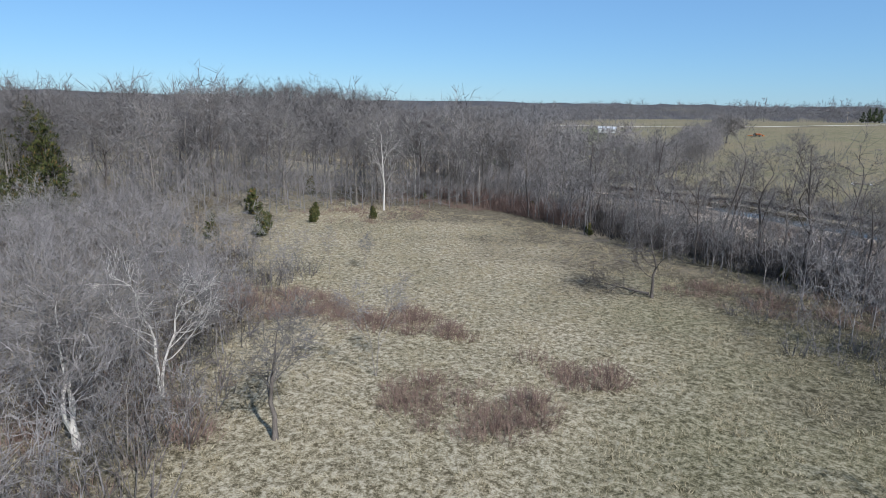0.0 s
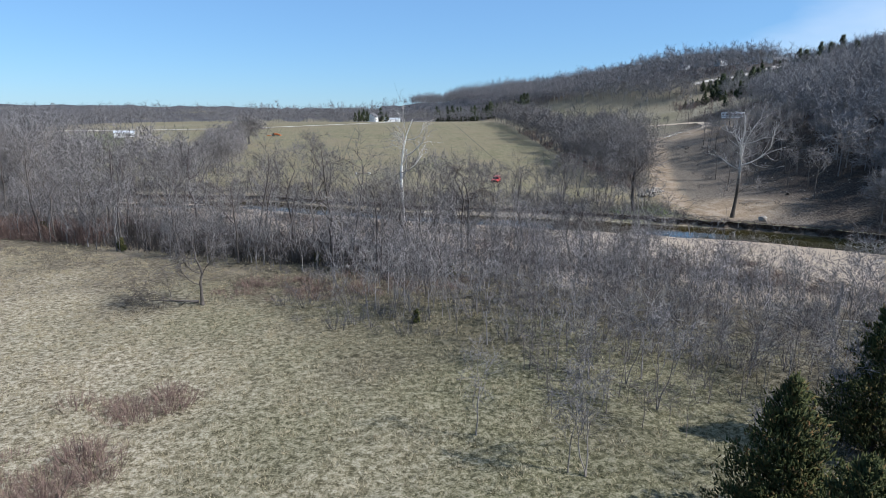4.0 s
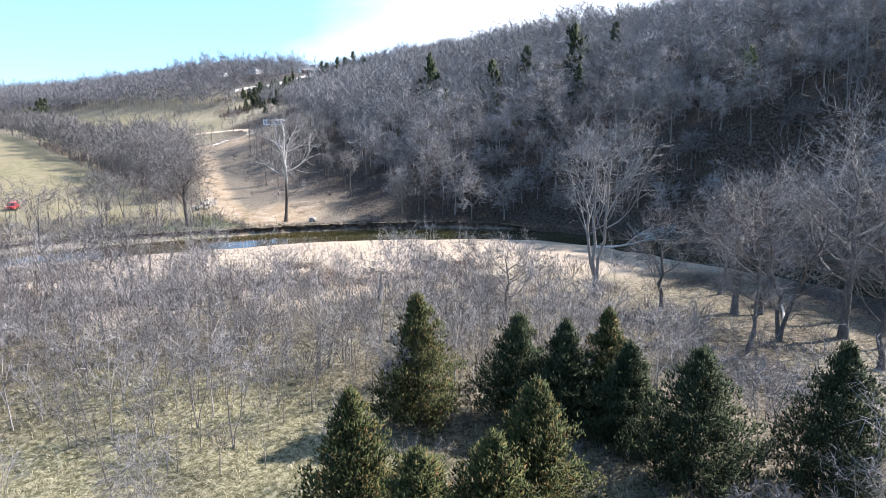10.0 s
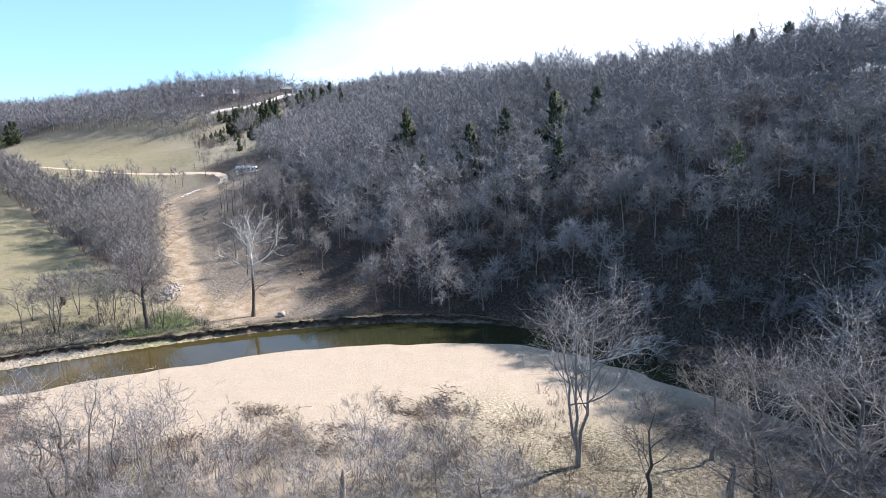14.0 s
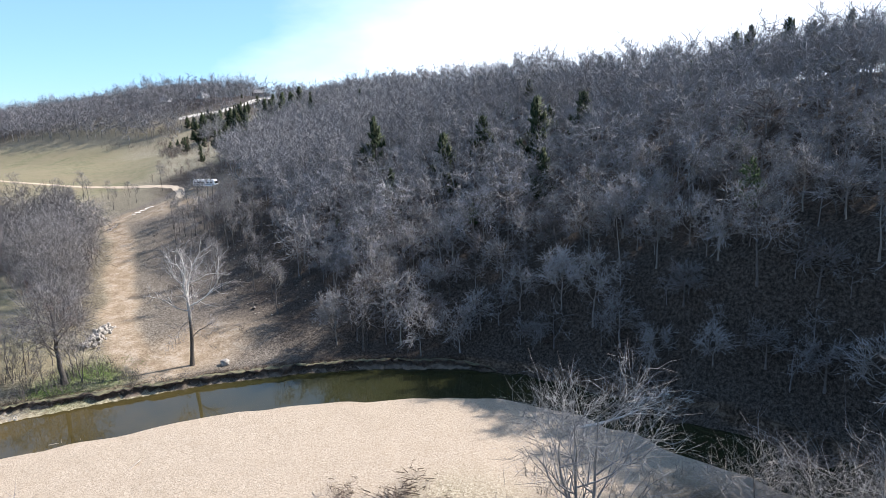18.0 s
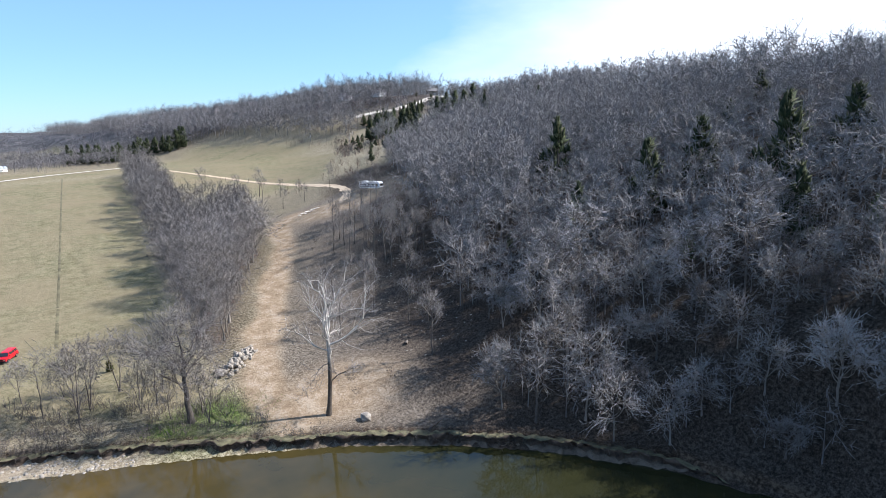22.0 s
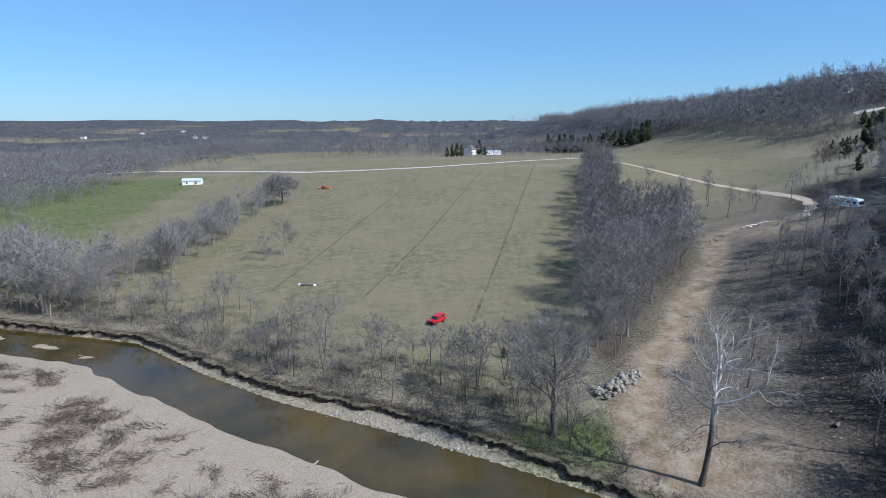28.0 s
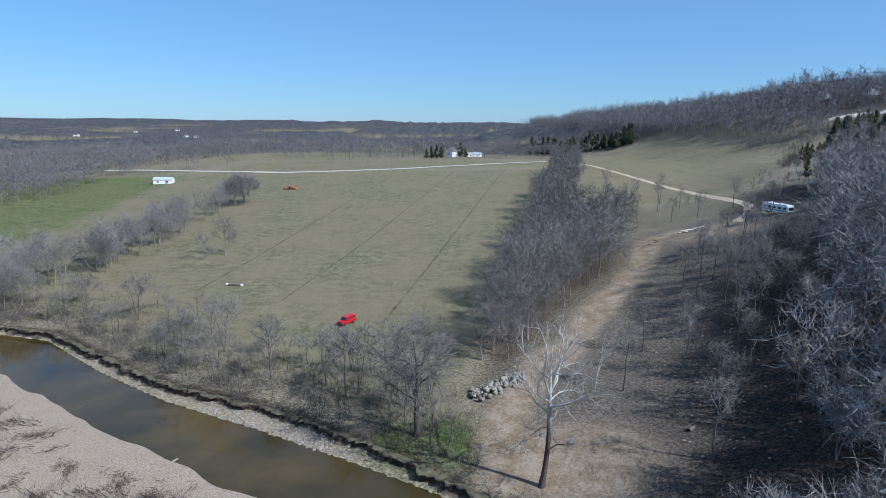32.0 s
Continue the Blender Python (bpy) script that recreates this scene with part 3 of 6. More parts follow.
def cut_bank():
    """The eroded face of the far bank: dark soil with a grassy lip that hangs over it."""
    line = []
    for (ax, ay), (bx, by), ha, hb in zip(RIVER, RIVER[1:], HALF, HALF[1:]):
        if bx < -95 or ay < 27 or ax < -160:
            continue
        m = max(2, int(math.hypot(bx - ax, by - ay) / 0.6))
        line += [(ax + (bx - ax) * k / m, ay + (by - ay) * k / m, ha + (hb - ha) * k / m) for k in range(m)]
    p = np.array(line)
    for _ in range(20):
        p[1:-1] = (p[:-2] + 2 * p[1:-1] + p[2:]) / 4
    d = np.gradient(p[:, :2], axis=0)
    d /= np.linalg.norm(d, axis=1)[:, None]
    out = np.stack([-d[:, 1], d[:, 0]], -1)
    foot = p[:, :2] + out * (p[:, 2:3] + 2.2)
    ledge = 1.0 + 3.4 * np.exp(-((foot[:, 0] + 6) / 20) ** 2) + 1.2 * np.exp(-((foot[:, 0] + 48) / 16) ** 2) + 0.6 * rough_noise(foot[:, 0], foot[:, 1], 26, 5)
    reach = p[:, 2] + 0.5 + ledge
    back = p[:, :2] + out * (reach + 2.6)[:, None]
    top = surface_z(back[:, 0], back[:, 1])
    ends = np.clip(np.minimum(np.arange(len(p)), len(p) - 1 - np.arange(len(p))) / 20, 0, 1)
    drop = (1.0 + 0.5 * rough_noise(p[:, 0], p[:, 1], 9, 44)) * ends
    toe = np.maximum(WATER_Z - 0.1, top - drop)
    rag = np.random.RandomState(8).rand(len(p), 7)
    rows = []
    for k, (o, h) in enumerate(((-1.3, None), (-0.15, 0.0), (-0.05, 0.5), (-0.3, 0.9), (-0.25, 1.02), (0.3, 1.0), (1.3, 1.0))):
        o2 = o + (rag[:, k] - 0.5) * (0.75 if k < 5 else 0.6) + (0.45 * rough_noise(p[:, 0], p[:, 1], 6, 40) + 0.3 * rough_noise(p[:, 0], p[:, 1], 1.9, 41 + k // 3)) * (k < 6)
        q = p[:, :2] + out * (reach + o2)[:, None]
        z = np.full(len(p), WATER_Z - 0.25) if h is None else toe + (top - toe) * h + (rag[:, k] - 0.5) * (0.42 if k < 4 else 0.2)
        if k == 5:
            z = np.maximum(z, surface_z(q[:, 0], q[:, 1]) + 0.03)
        if k == 6:
            z = surface_z(q[:, 0], q[:, 1]) - 0.08
        z = z - 1.6 * (1 - ends)
        rows.append(np.concatenate([q, z[:, None]], 1))
    keep = len(p)
    v = np.stack(rows, 1).reshape(-1, 3)
    idx7 = np.arange(keep * 7).reshape(keep, 7)
    f = np.stack([idx7[:-1, :-1], idx7[1:, :-1], idx7[1:, 1:], idx7[:-1, 1:]], -1)
    ob = link_mesh("cut_bank", v, f.reshape(-1, 4), SOIL)
    ob.data.materials.append(BANK_TURF)
    ob.data.materials.append(BANK_SILT)
    ob.data.polygons.foreach_set("material_index", np.tile(np.array([2, 0, 0, 0, 1, 1], np.int32), keep - 1))
    return tagged(ob, "eroded dark soil bank with an overhanging grassy lip", "bank", kind="structure")


SOIL = plain("dark_bank_soil", (0.062, 0.045, 0.033), 0.98, 0, 0.8, 1.6)
BANK_SILT = plain("bank_silt", (0.115, 0.09, 0.068), 0.97, 0, 0.8, 0.9)
BANK_TURF = plain("bank_turf", (0.105, 0.095, 0.055), 0.97, 0, 0.8, 0.8)
cut_bank()

# ---- plants: how they are made ----
class Geo:
    """Gathers tubes, cones and blades into one mesh."""

    def __init__(self):
        self.v, self.q, self.t, self.n = [], [], [], 0

    def tube(self, pts, rad, sides):
        pts, rad = np.asarray(pts, float), np.asarray(rad, float)
        d = np.gradient(pts, axis=0)
        d /= np.linalg.norm(d, axis=1)[:, None] + 1e-9
        ref = np.where(np.abs(d[:, 2:3]) > 0.9, np.array([[1.0, 0, 0]]), np.array([[0, 0, 1.0]]))
        a = np.cross(d, ref)
        a /= np.linalg.norm(a, axis=1)[:, None] + 1e-9
        c = np.cross(d, a)
        w = np.arange(sides) * 2 * np.pi / sides
        ring = pts[:, None] + rad[:, None, None] * (a[:, None] * np.cos(w)[None, :, None] + c[:, None] * np.sin(w)[None, :, None])
        m = len(pts)
        i = np.arange(m * sides).reshape(m, sides) + self.n
        j = np.roll(i, -1, axis=1)
        self.q.append(np.stack([i[:-1], j[:-1], j[1:], i[1:]], -1).reshape(-1, 4))
        self.v.append(ring.reshape(-1, 3))
        self.n += m * sides

    def cones(self, start, way, length, radius):
        start, way = np.asarray(start, float), np.asarray(way, float)
        length, radius = np.broadcast_to(length, len(start))[:, None], np.broadcast_to(radius, len(start))[:, None]
        way = way / (np.linalg.norm(way, axis=1)[:, None] + 1e-9)
        a = np.cross(way, np.where(np.abs(way[:, 2:3]) > 0.9, np.array([[1.0, 0, 0]]), np.array([[0, 0, 1.0]])))
        a /= np.linalg.norm(a, axis=1)[:, None] + 1e-9
        c = np.cross(way, a)
        v = np.stack([start + radius * a, start + radius * (-0.5 * a + 0.87 * c), start + radius * (-0.5 * a - 0.87 * c), start + way * length], 1)
        k = np.arange(len(start))[:, None] * 4 + self.n
        self.t.append(np.concatenate([k + [0, 1, 3], k + [1, 2, 3], k + [2, 0, 3]], 0))
        self.v.append(v.reshape(-1, 3))
        self.n += 4 * len(start)

    def blades(self, start, way, length, radius):
        """Fine twigs, one slim face each."""
        start, way = np.asarray(start, float), np.asarray(way, float)
        length, radius = np.broadcast_to(length, len(start))[:, None], np.broadcast_to(radius, len(start))[:, None]
        way = way / (np.linalg.norm(way, axis=1)[:, None] + 1e-9)
        turn = np.random.RandomState(len(start)).randn(len(start), 3)
        a = np.cross(way, turn)
        a /= np.linalg.norm(a, axis=1)[:, None] + 1e-9
        self.v.append(np.stack([start - radius * a, start + radius * a, start + way * length], 1).reshape(-1, 3))
        self.t.append(np.arange(len(start))[:, None] * 3 + self.n + [0, 1, 2])
        self.n += 3 * len(start)

    def take(self, other):
        """Adds another's faces."""
        v, t, q = other.arrays()
        self.v.append(v), self.t.append(t + self.n), self.q.append(q + self.n)
        self.n += len(v)
        return self

    def arrays(self):
        quads = np.concatenate(self.q) if self.q else np.zeros((0, 4), int)
        tris = np.concatenate(self.t) if self.t else np.zeros((0, 3), int)
        return np.concatenate(self.v), tris, quads

    def link(self, name, mat, parent=None, label=""):
        v, t, q = self.arrays()
        return link_mesh(name, v, [g for g in (t, q) if len(g)], mat, parent, label)

    def triangles(self):
        v, t, q = self.arrays()
        return v, np.concatenate([t, q[:, [0, 1, 2]], q[:, [0, 2, 3]]])


def bend(g, start, way, length, steps, rise, jitter):
    """A limb's line: it starts along way and turns upwards as it goes."""
    pts, d = [np.array(start, float)], np.array(way, float)
    for _ in range(steps):
        d = d + np.array([0, 0, rise]) + jitter * g.randn(3)
        d /= np.linalg.norm(d)
        pts.append(pts[-1] + d * length / steps)
    return np.array(pts)


def grow_tree(seed, h, r0, crown=0.3, spread=0.4, limbs=11, branches=6, twigs=7, sub=2, rise=0.10, stems=1, twig_r=0.012, sides=7, wander=0.012, lean=0.04, twig_len=0.6):
    g = np.random.RandomState(seed)
    trunk, limb, twig = Geo(), Geo(), Geo()
    ts, td, tl, tr = [], [], [], []
    for st in range(stems):
        az, out = g.rand() * 6.28 + st * 6.28 / stems, lean * (0.5 + g.rand()) if stems == 1 else 0.12 + 0.22 * g.rand()
        hh = h * (1 if stems == 1 else 0.8 + 0.2 * g.rand())
        pts = bend(g, (0, 0, -0.25), (math.cos(az) * out, math.sin(az) * out, 1), hh + 0.25, 9, 0.02, wander * 4)
        u = np.linspace(0, 1, 10)
        rad = r0 * ((1 - 0.96 * u) ** 1.15) * (1 if stems == 1 else 0.75)
        rad[0] *= 1.5
        trunk.tube(pts, rad, sides)
        for k in range(limbs):
            rel = (k + g.rand()) / limbs
            t = crown + (0.98 - crown) * rel
            i = min(8, int(t * 9))
            f = t * 9 - i
            start, r_at = pts[i] * (1 - f) + pts[i + 1] * f, rad[i] * (1 - f) + rad[i + 1] * f
            a = k * 2.4 + g.rand() * 1.2 + seed
            el = 0.30 + 0.62 * rel + 0.22 * g.randn()
            length = spread * hh * (1.2 - 0.72 * rel ** 1.5) * (0.6 + 0.6 * g.rand())
            line = bend(g, start, (math.cos(a) * math.cos(el), math.sin(a) * math.cos(el), math.sin(el)), length, 4, rise, 0.15)
            lr = max(0.022, min(0.6 * r_at, 0.012 + 0.022 * length))
            limb.tube(line, lr * np.array([1, 0.8, 0.58, 0.36, 0.12]), 4 if sides > 5 else 3)
            for j in range(branches):
                w = 0.2 + 0.8 * (j + g.rand()) / branches
                i2 = min(3, int(w * 4))
                p = line[i2] + (line[i2 + 1] - line[i2]) * (w * 4 - i2)
                d = line[i2 + 1] - line[i2]
                d = d / np.linalg.norm(d) + 0.85 * g.randn(3) + (0, 0, 0.15)
                bl = length * (0.66 - 0.30 * w) * (0.6 + 0.7 * g.rand())
                sub_line = bend(g, p, d / np.linalg.norm(d), bl, 2, rise * 0.8, 0.2)
                br = max(twig_r * 1.4, lr * 0.42 * (1.1 - w))
                limb.tube(sub_line, br * np.array([1, 0.65, 0.2]), 3)
                m = twigs
                uu = np.clip(0.1 + 0.9 * (np.arange(m) + g.rand(m)) / m, 0, 0.999) * 2
                ii = uu.astype(int)
                pp = sub_line[ii] + (sub_line[ii + 1] - sub_line[ii]) * (uu - ii)[:, None]
                dd = sub_line[ii + 1] - sub_line[ii]
                dd = dd / np.linalg.norm(dd, axis=1)[:, None] + 0.75 * g.randn(m, 3) + (0, 0, 0.25)
                ts.append(pp), td.append(dd), tl.append(bl * twig_len * (0.6 + 0.8 * g.rand(m)) + 0.4), tr.append(np.full(m, twig_r))
    ts, td, tl, tr = np.concatenate(ts), np.concatenate(td), np.concatenate(tl), np.concatenate(tr)
    twig.cones(ts, td, tl, tr)
    dn = td / np.linalg.norm(td, axis=1)[:, None]
    for _ in range(sub):
        m = len(ts)
        twig.cones(ts + dn * (tl * (0.15 + 0.7 * g.rand(m)))[:, None], dn + 0.7 * g.randn(m, 3) + (0, 0, 0.15), tl * (0.45 + 0.45 * g.rand(m)), tr * 0.75)
    return trunk, limb, twig


def unit(v):
    return v / (np.linalg.norm(v, axis=-1, keepdims=True) + 1e-9)


def arc(a, c, b, steps):
    """A curved line from a to b that leans towards c."""
    u = np.linspace(0, 1, steps + 1)[:, None]
    return a * (1 - u) ** 2 + 2 * c * u * (1 - u) + b * u * u


def grow_crown(seed, h, r0, fork=0.3, width=0.3, top=0.64, limbs=7, branches=5, tips=4, twigs=5, twig_r=0.03, sides=6, stems=1, wander=0.03, lean=0.04, out=1.0, fine=1):
    """A bare hardwood with a rounded crown: limbs run to places in the crown, branches and twigs fill it out to its rim."""
    g = np.random.RandomState(seed)
    trunk, limb, twig = Geo(), Geo(), Geo()
    for st in range(stems):
        az = 6.28 * (st + 0.5 * g.rand()) / stems
        off = np.array([math.cos(az), math.sin(az), 0]) * (0 if stems == 1 else 0.15 * h) * out
        hh = h * (1 if stems == 1 else 0.82 + 0.2 * g.rand())
        c = off + np.array([lean * hh * g.randn(), lean * hh * g.randn(), hh * top])
        axes = np.array([width * hh, width * hh, hh * (1 - top) * 0.94]) * (1 if stems == 1 else 0.8)
        pts = arc(np.array([0, 0, -0.3]), np.array([off[0] * 0.25, off[1] * 0.25, hh * 0.4]), c + (0, 0, axes[2] * 0.55), 9)
        pts[2:9] += wander * hh * 0.12 * np.cumsum(g.randn(7, 3) * (1, 1, 0), 0)
        u = np.linspace(0, 1, 10)
        rad = r0 * (1 - 0.93 * u) ** 0.9 * (1 if stems == 1 else 0.7)
        rad[0] *= 1.45
        trunk.tube(pts[[0, 4, 9]] if sides < 4 else (pts[[0, 2, 4, 6, 9]] if sides < 5 else pts), rad[[0, 4, 9]] if sides < 4 else (rad[[0, 2, 4, 6, 9]] if sides < 5 else rad), sides)
        bs, bd, bt = [], [], []
        for k in range(limbs):
            rel = (k + 0.2 + 0.6 * g.rand()) / limbs
            se = -0.42 + 1.36 * rel
            a = k * 2.4 + 0.6 * g.randn() + seed
            d = np.array([math.cos(a) * math.sqrt(max(0.02, 1 - se * se)), math.sin(a) * math.sqrt(max(0.02, 1 - se * se)), se])
            node = c + axes * d * (0.5 + 0.26 * g.rand())
            flat = math.hypot(node[0] - c[0], node[1] - c[1])
            za = min(hh * (fork + (0.8 - fork) * rel), node[2] - 0.35 * flat)
            f = np.clip((za / hh) / (pts[-1][2] / hh), 0.12, 0.97) * 9
            i = min(8, int(f))
            start, r_at = pts[i] + (pts[i + 1] - pts[i]) * (f - i), rad[i] + (rad[i + 1] - rad[i]) * (f - i)
            ctrl = start + (node - start) * (0.55, 0.55, 0.28) + 0.05 * hh * g.randn(3)
            line = arc(start, ctrl, node, 4)
            lr = max(twig_r * 1.6, min(0.7 * r_at, (0.42 if sides < 8 else 0.3) * r0))
            if sides > 3:
                limb.tube(line, lr * np.array([1, 0.84, 0.68, 0.5, 0.28]), 4 if sides > 5 else 3)
            else:
                limb.cones(line[:1], [node - start], np.linalg.norm(node - start), lr)
            for j in range(branches):
                w = (0.35 + 0.65 * (j + g.rand()) / branches) * 3.999
                m = int(w)
                p = line[m] + (line[m + 1] - line[m]) * (w - m)
                away = 0.55 * d + unit(g.randn(3)) * (1, 1, 0.8)
                end = node + axes * away * (0.26 + 0.24 * g.rand())
                rel_end = (end - c) / axes
                size = np.linalg.norm(rel_end)
                end = c + axes * rel_end / max(1.0, size / 0.95)
                fork_line = arc(p, p + (end - p) * (0.5, 0.5, 0.7) + 0.02 * hh * g.randn(3), end, 2)
                if sides > 4:
                    limb.tube(fork_line, max(twig_r * 1.25, lr * 0.42) * np.array([1, 0.72, 0.4]), 3)
                else:
                    limb.blades(p[None], (end - p)[None], np.linalg.norm(end - p), max(twig_r * 1.25, lr * 0.42))
                q = 0.25 + 0.75 * (np.arange(tips) + g.rand(tips)) / tips
                s0 = np.where(q[:, None] < 0.5, fork_line[0] + (fork_line[1] - fork_line[0]) * q[:, None] * 2, fork_line[1] + (fork_line[2] - fork_line[1]) * (q[:, None] * 2 - 1))
                way = unit(unit(end - p) * 0.55 + unit((end - c) / axes) * 0.35 + 0.75 * g.randn(tips, 3) + (0, 0, 0.12))
                bs.append(s0), bd.append(way), bt.append(np.mean(axes) * (0.26 + 0.26 * g.rand(tips)))
        bs, bd, bt = np.concatenate(bs), np.concatenate(bd), np.concatenate(bt)
        (limb.cones if sides > 4 else limb.blades)(bs, bd, bt, twig_r * 1.1)
        m = len(bs) * twigs
        at, way, ln = np.repeat(bs, twigs, 0), np.repeat(bd, twigs, 0), np.repeat(bt, twigs)
        s1 = at + way * (ln * (0.15 + 0.85 * g.rand(m)))[:, None]
        d1 = unit(way * 0.8 + 0.62 * g.randn(m, 3) + (0, 0, 0.14))
        l1 = ln * (0.55 + 0.7 * g.rand(m))
        twig.blades(s1, d1, l1, twig_r)
        for _ in range(fine):
            twig.blades(s1 + d1 * (l1 * (0.2 + 0.6 * g.rand(m)))[:, None], d1 + 0.6 * g.randn(m, 3), l1 * (0.5 + 0.4 * g.rand(m)), twig_r * 0.8)
    return trunk, limb, twig


def whole(built):
    geo = Geo()
    for piece in built:
        geo.take(piece)
    return geo


def tree_thing(name, built, label, category, mats, group="", limbs_label=""):
    base = new(name)
    base.empty_display_size = 0.5
    trunk, limb, twig = built
    trunk.link("trunk", mats[0], base)
    lv, lt, lq = limb.arrays()
    tv, tt, tq = twig.arrays()
    crown = link_mesh("crown", np.concatenate([lv, tv]), [g for g in (lq, lt, tt + len(lv)) if len(g)], mats[1], base, limbs_label)
    crown.data.materials.append(mats[2])
    crown.data.polygons.foreach_set("material_index", np.repeat(np.array([0, 1], np.int32), [len(lq) + len(lt), len(tt)]))
    return tagged(base, label, category, group)


def stand(x, y, yaw=0.0, size=1.0, sink=0.0, tilt=0.0):
    return Matrix.Translation((x, y, sz(x, y) - sink)) @ Matrix.Rotation(yaw, 4, "Z") @ Matrix.Rotation(tilt, 4, "X") @ Matrix.Scale(size, 4)


def stand_all(protos, spots, seed, lo, hi, tilt=0.03):
    """Copies of the given things on the spots, each turned and sized by chance; the first spots take the things themselves."""
    g = random.Random(seed)
    for k, (x, y) in enumerate(spots):
        m = stand(x, y, g.uniform(0, 6.28), g.uniform(lo, hi), 0.05, g.uniform(-tilt, tilt))
        if k < len(protos):
            protos[k].matrix_basis = m
        else:
            copy_thing(protos[g.randrange(len(protos))], Matrix(m))


def joined_plants(name, protos, spots, seed, lo, hi, mat, label, category):
    """Plants past counting as one object."""
    g = np.random.RandomState(seed)
    spots = np.asarray(spots, float)
    z = surface_z(spots[:, 0], spots[:, 1])
    tri = [p.triangles() for p in protos]
    pick, yaw, size = g.randint(len(protos), size=len(spots)), g.rand(len(spots)) * 6.28, lo + (hi - lo) * g.rand(len(spots))
    vs, fs, count = [], [], 0
    for k, (v, f) in enumerate(tri):
        sel = pick == k
        if not sel.any():
            continue
        c, s_, sz = np.cos(yaw[sel])[:, None], np.sin(yaw[sel])[:, None], size[sel][:, None]
        x = (v[None, :, 0] * c - v[None, :, 1] * s_) * sz + spots[sel, 0][:, None]
        y = (v[None, :, 0] * s_ + v[None, :, 1] * c) * sz + spots[sel, 1][:, None]
        zz = v[None, :, 2] * sz + z[sel][:, None] - 0.05
        m = sel.sum()
        vs.append(np.stack([x, y, zz], -1).reshape(-1, 3))
        fs.append((f[None] + (np.arange(m) * len(v))[:, None, None]).reshape(-1, 3) + count)
        count += m * len(v)
    return tagged(link_mesh(name, np.concatenate(vs), np.concatenate(fs), mat), label, category, kind="stuff")


def low_tree(seed, h, r, crown, spread, limbs, cones, twig_r):
    """A whole bare tree in few faces, for woods past counting."""
    g = np.random.RandomState(seed)
    geo = Geo()
    pts = bend(g, (0, 0, -0.4), (0.05 * g.randn(), 0.05 * g.randn(), 1), h * 0.9, 4, 0.02, 0.05)
    keep = [0, 2, 4] if limbs < 7 else [0, 1, 2, 3, 4]
    geo.tube(pts[keep], (r * np.array([1.3, 0.9, 0.7, 0.45, 0.1]))[keep], 3 if limbs < 7 else 4)
    ts, td, tl = [], [], []
    for k in range(limbs):
        rel = (k + g.rand()) / limbs
        t = (crown + (0.97 - crown) * rel) * 4
        i = min(3, int(t))
        p = pts[i] + (pts[i + 1] - pts[i]) * (t - i)
        a, el = k * 2.4 + g.rand(), 0.35 + 0.6 * rel + 0.2 * g.randn()
        d = np.array([math.cos(a) * math.cos(el), math.sin(a) * math.cos(el), math.sin(el)])
        length = spread * h * (1.1 - 0.75 * rel) * (0.65 + 0.5 * g.rand())
        geo.cones([p], [d], length, max(twig_r * 1.5, r * 0.3 * (1 - rel * 0.6)))
        u = 0.15 + 0.85 * g.rand(cones)
        ts.append(p + d * (u * length)[:, None])
        td.append(d + 0.75 * g.randn(cones, 3) + (0, 0, 0.45))
        tl.append(length * (0.8 - 0.4 * u) * (0.7 + 0.7 * g.rand(cones)) + 0.4)
    geo.blades(np.concatenate(ts), np.concatenate(td), np.concatenate(tl), twig_r)
    return geo


def grow_cedar(seed, h, r, count, blunt=0.8, low=0.04, size=1.0):
    """An evergreen: a hidden trunk and a ragged cone of small sprays."""
    g = np.random.RandomState(seed)
    trunk, leaves = Geo(), Geo()
    trunk.tube(bend(g, (0, 0, -0.2), (0, 0, 1), h * 0.95, 5, 0.02, 0.02), h * 0.016 * np.array([1.5, 1, 0.8, 0.6, 0.35, 0.08]), 6)
    boughs = max(24, count // 42)
    for k in range(boughs):
        rel = ((k + g.rand()) / boughs) ** 1.15
        a = k * 2.4 + 0.7 * g.randn()
        full = r * (1 - rel ** 1.15) ** blunt * (0.42 + 0.75 * g.rand()) + 0.12
        full *= 0.75 + 0.25 * min(1, rel / 0.12)
        m = max(6, int(count / boughs * (0.35 + 1.3 * (1 - rel))))
        u = 1 - 0.75 * g.rand(m) ** 1.6
        el = 0.2 + 0.35 * rel
        d = np.array([math.cos(a) * math.cos(el), math.sin(a) * math.cos(el), math.sin(el)])
        centre = np.array([0, 0, h * (low + (0.93 - low) * rel)])
        across = g.randn(m, 3) * (0.10 + 0.16 * full * (1.15 - u))[:, None]
        p = centre + d * (u * full)[:, None] + across * (1.0, 1.0, 0.8)
        way = d * 0.55 + 0.5 * g.randn(m, 3) + (0, 0, 0.95)
        leaves.cones(p, way, size * (0.30 + 0.36 * g.rand(m)), size * (0.075 + 0.08 * g.rand(m)))
    tip = 30
    leaves.cones(np.stack([0.08 * g.randn(tip), 0.08 * g.randn(tip), h * (0.9 + 0.08 * g.rand(tip))], -1), np.array([0, 0, 1.0]) + 0.4 * g.randn(tip, 3), 0.4 * size, 0.06 * size)
    return trunk, leaves


def cedar_thing(seed, h, r, count, label, mat, category="cedar tree", **kw):
    base = new("cedar_tree" if "cedar" in category else "pine_tree")
    trunk, leaves = grow_cedar(seed, h, r, count, **kw)
    trunk.link("trunk", BARK_DARK, base)
    leaves.link("foliage", mat, base)
    return tagged(base, label, category)


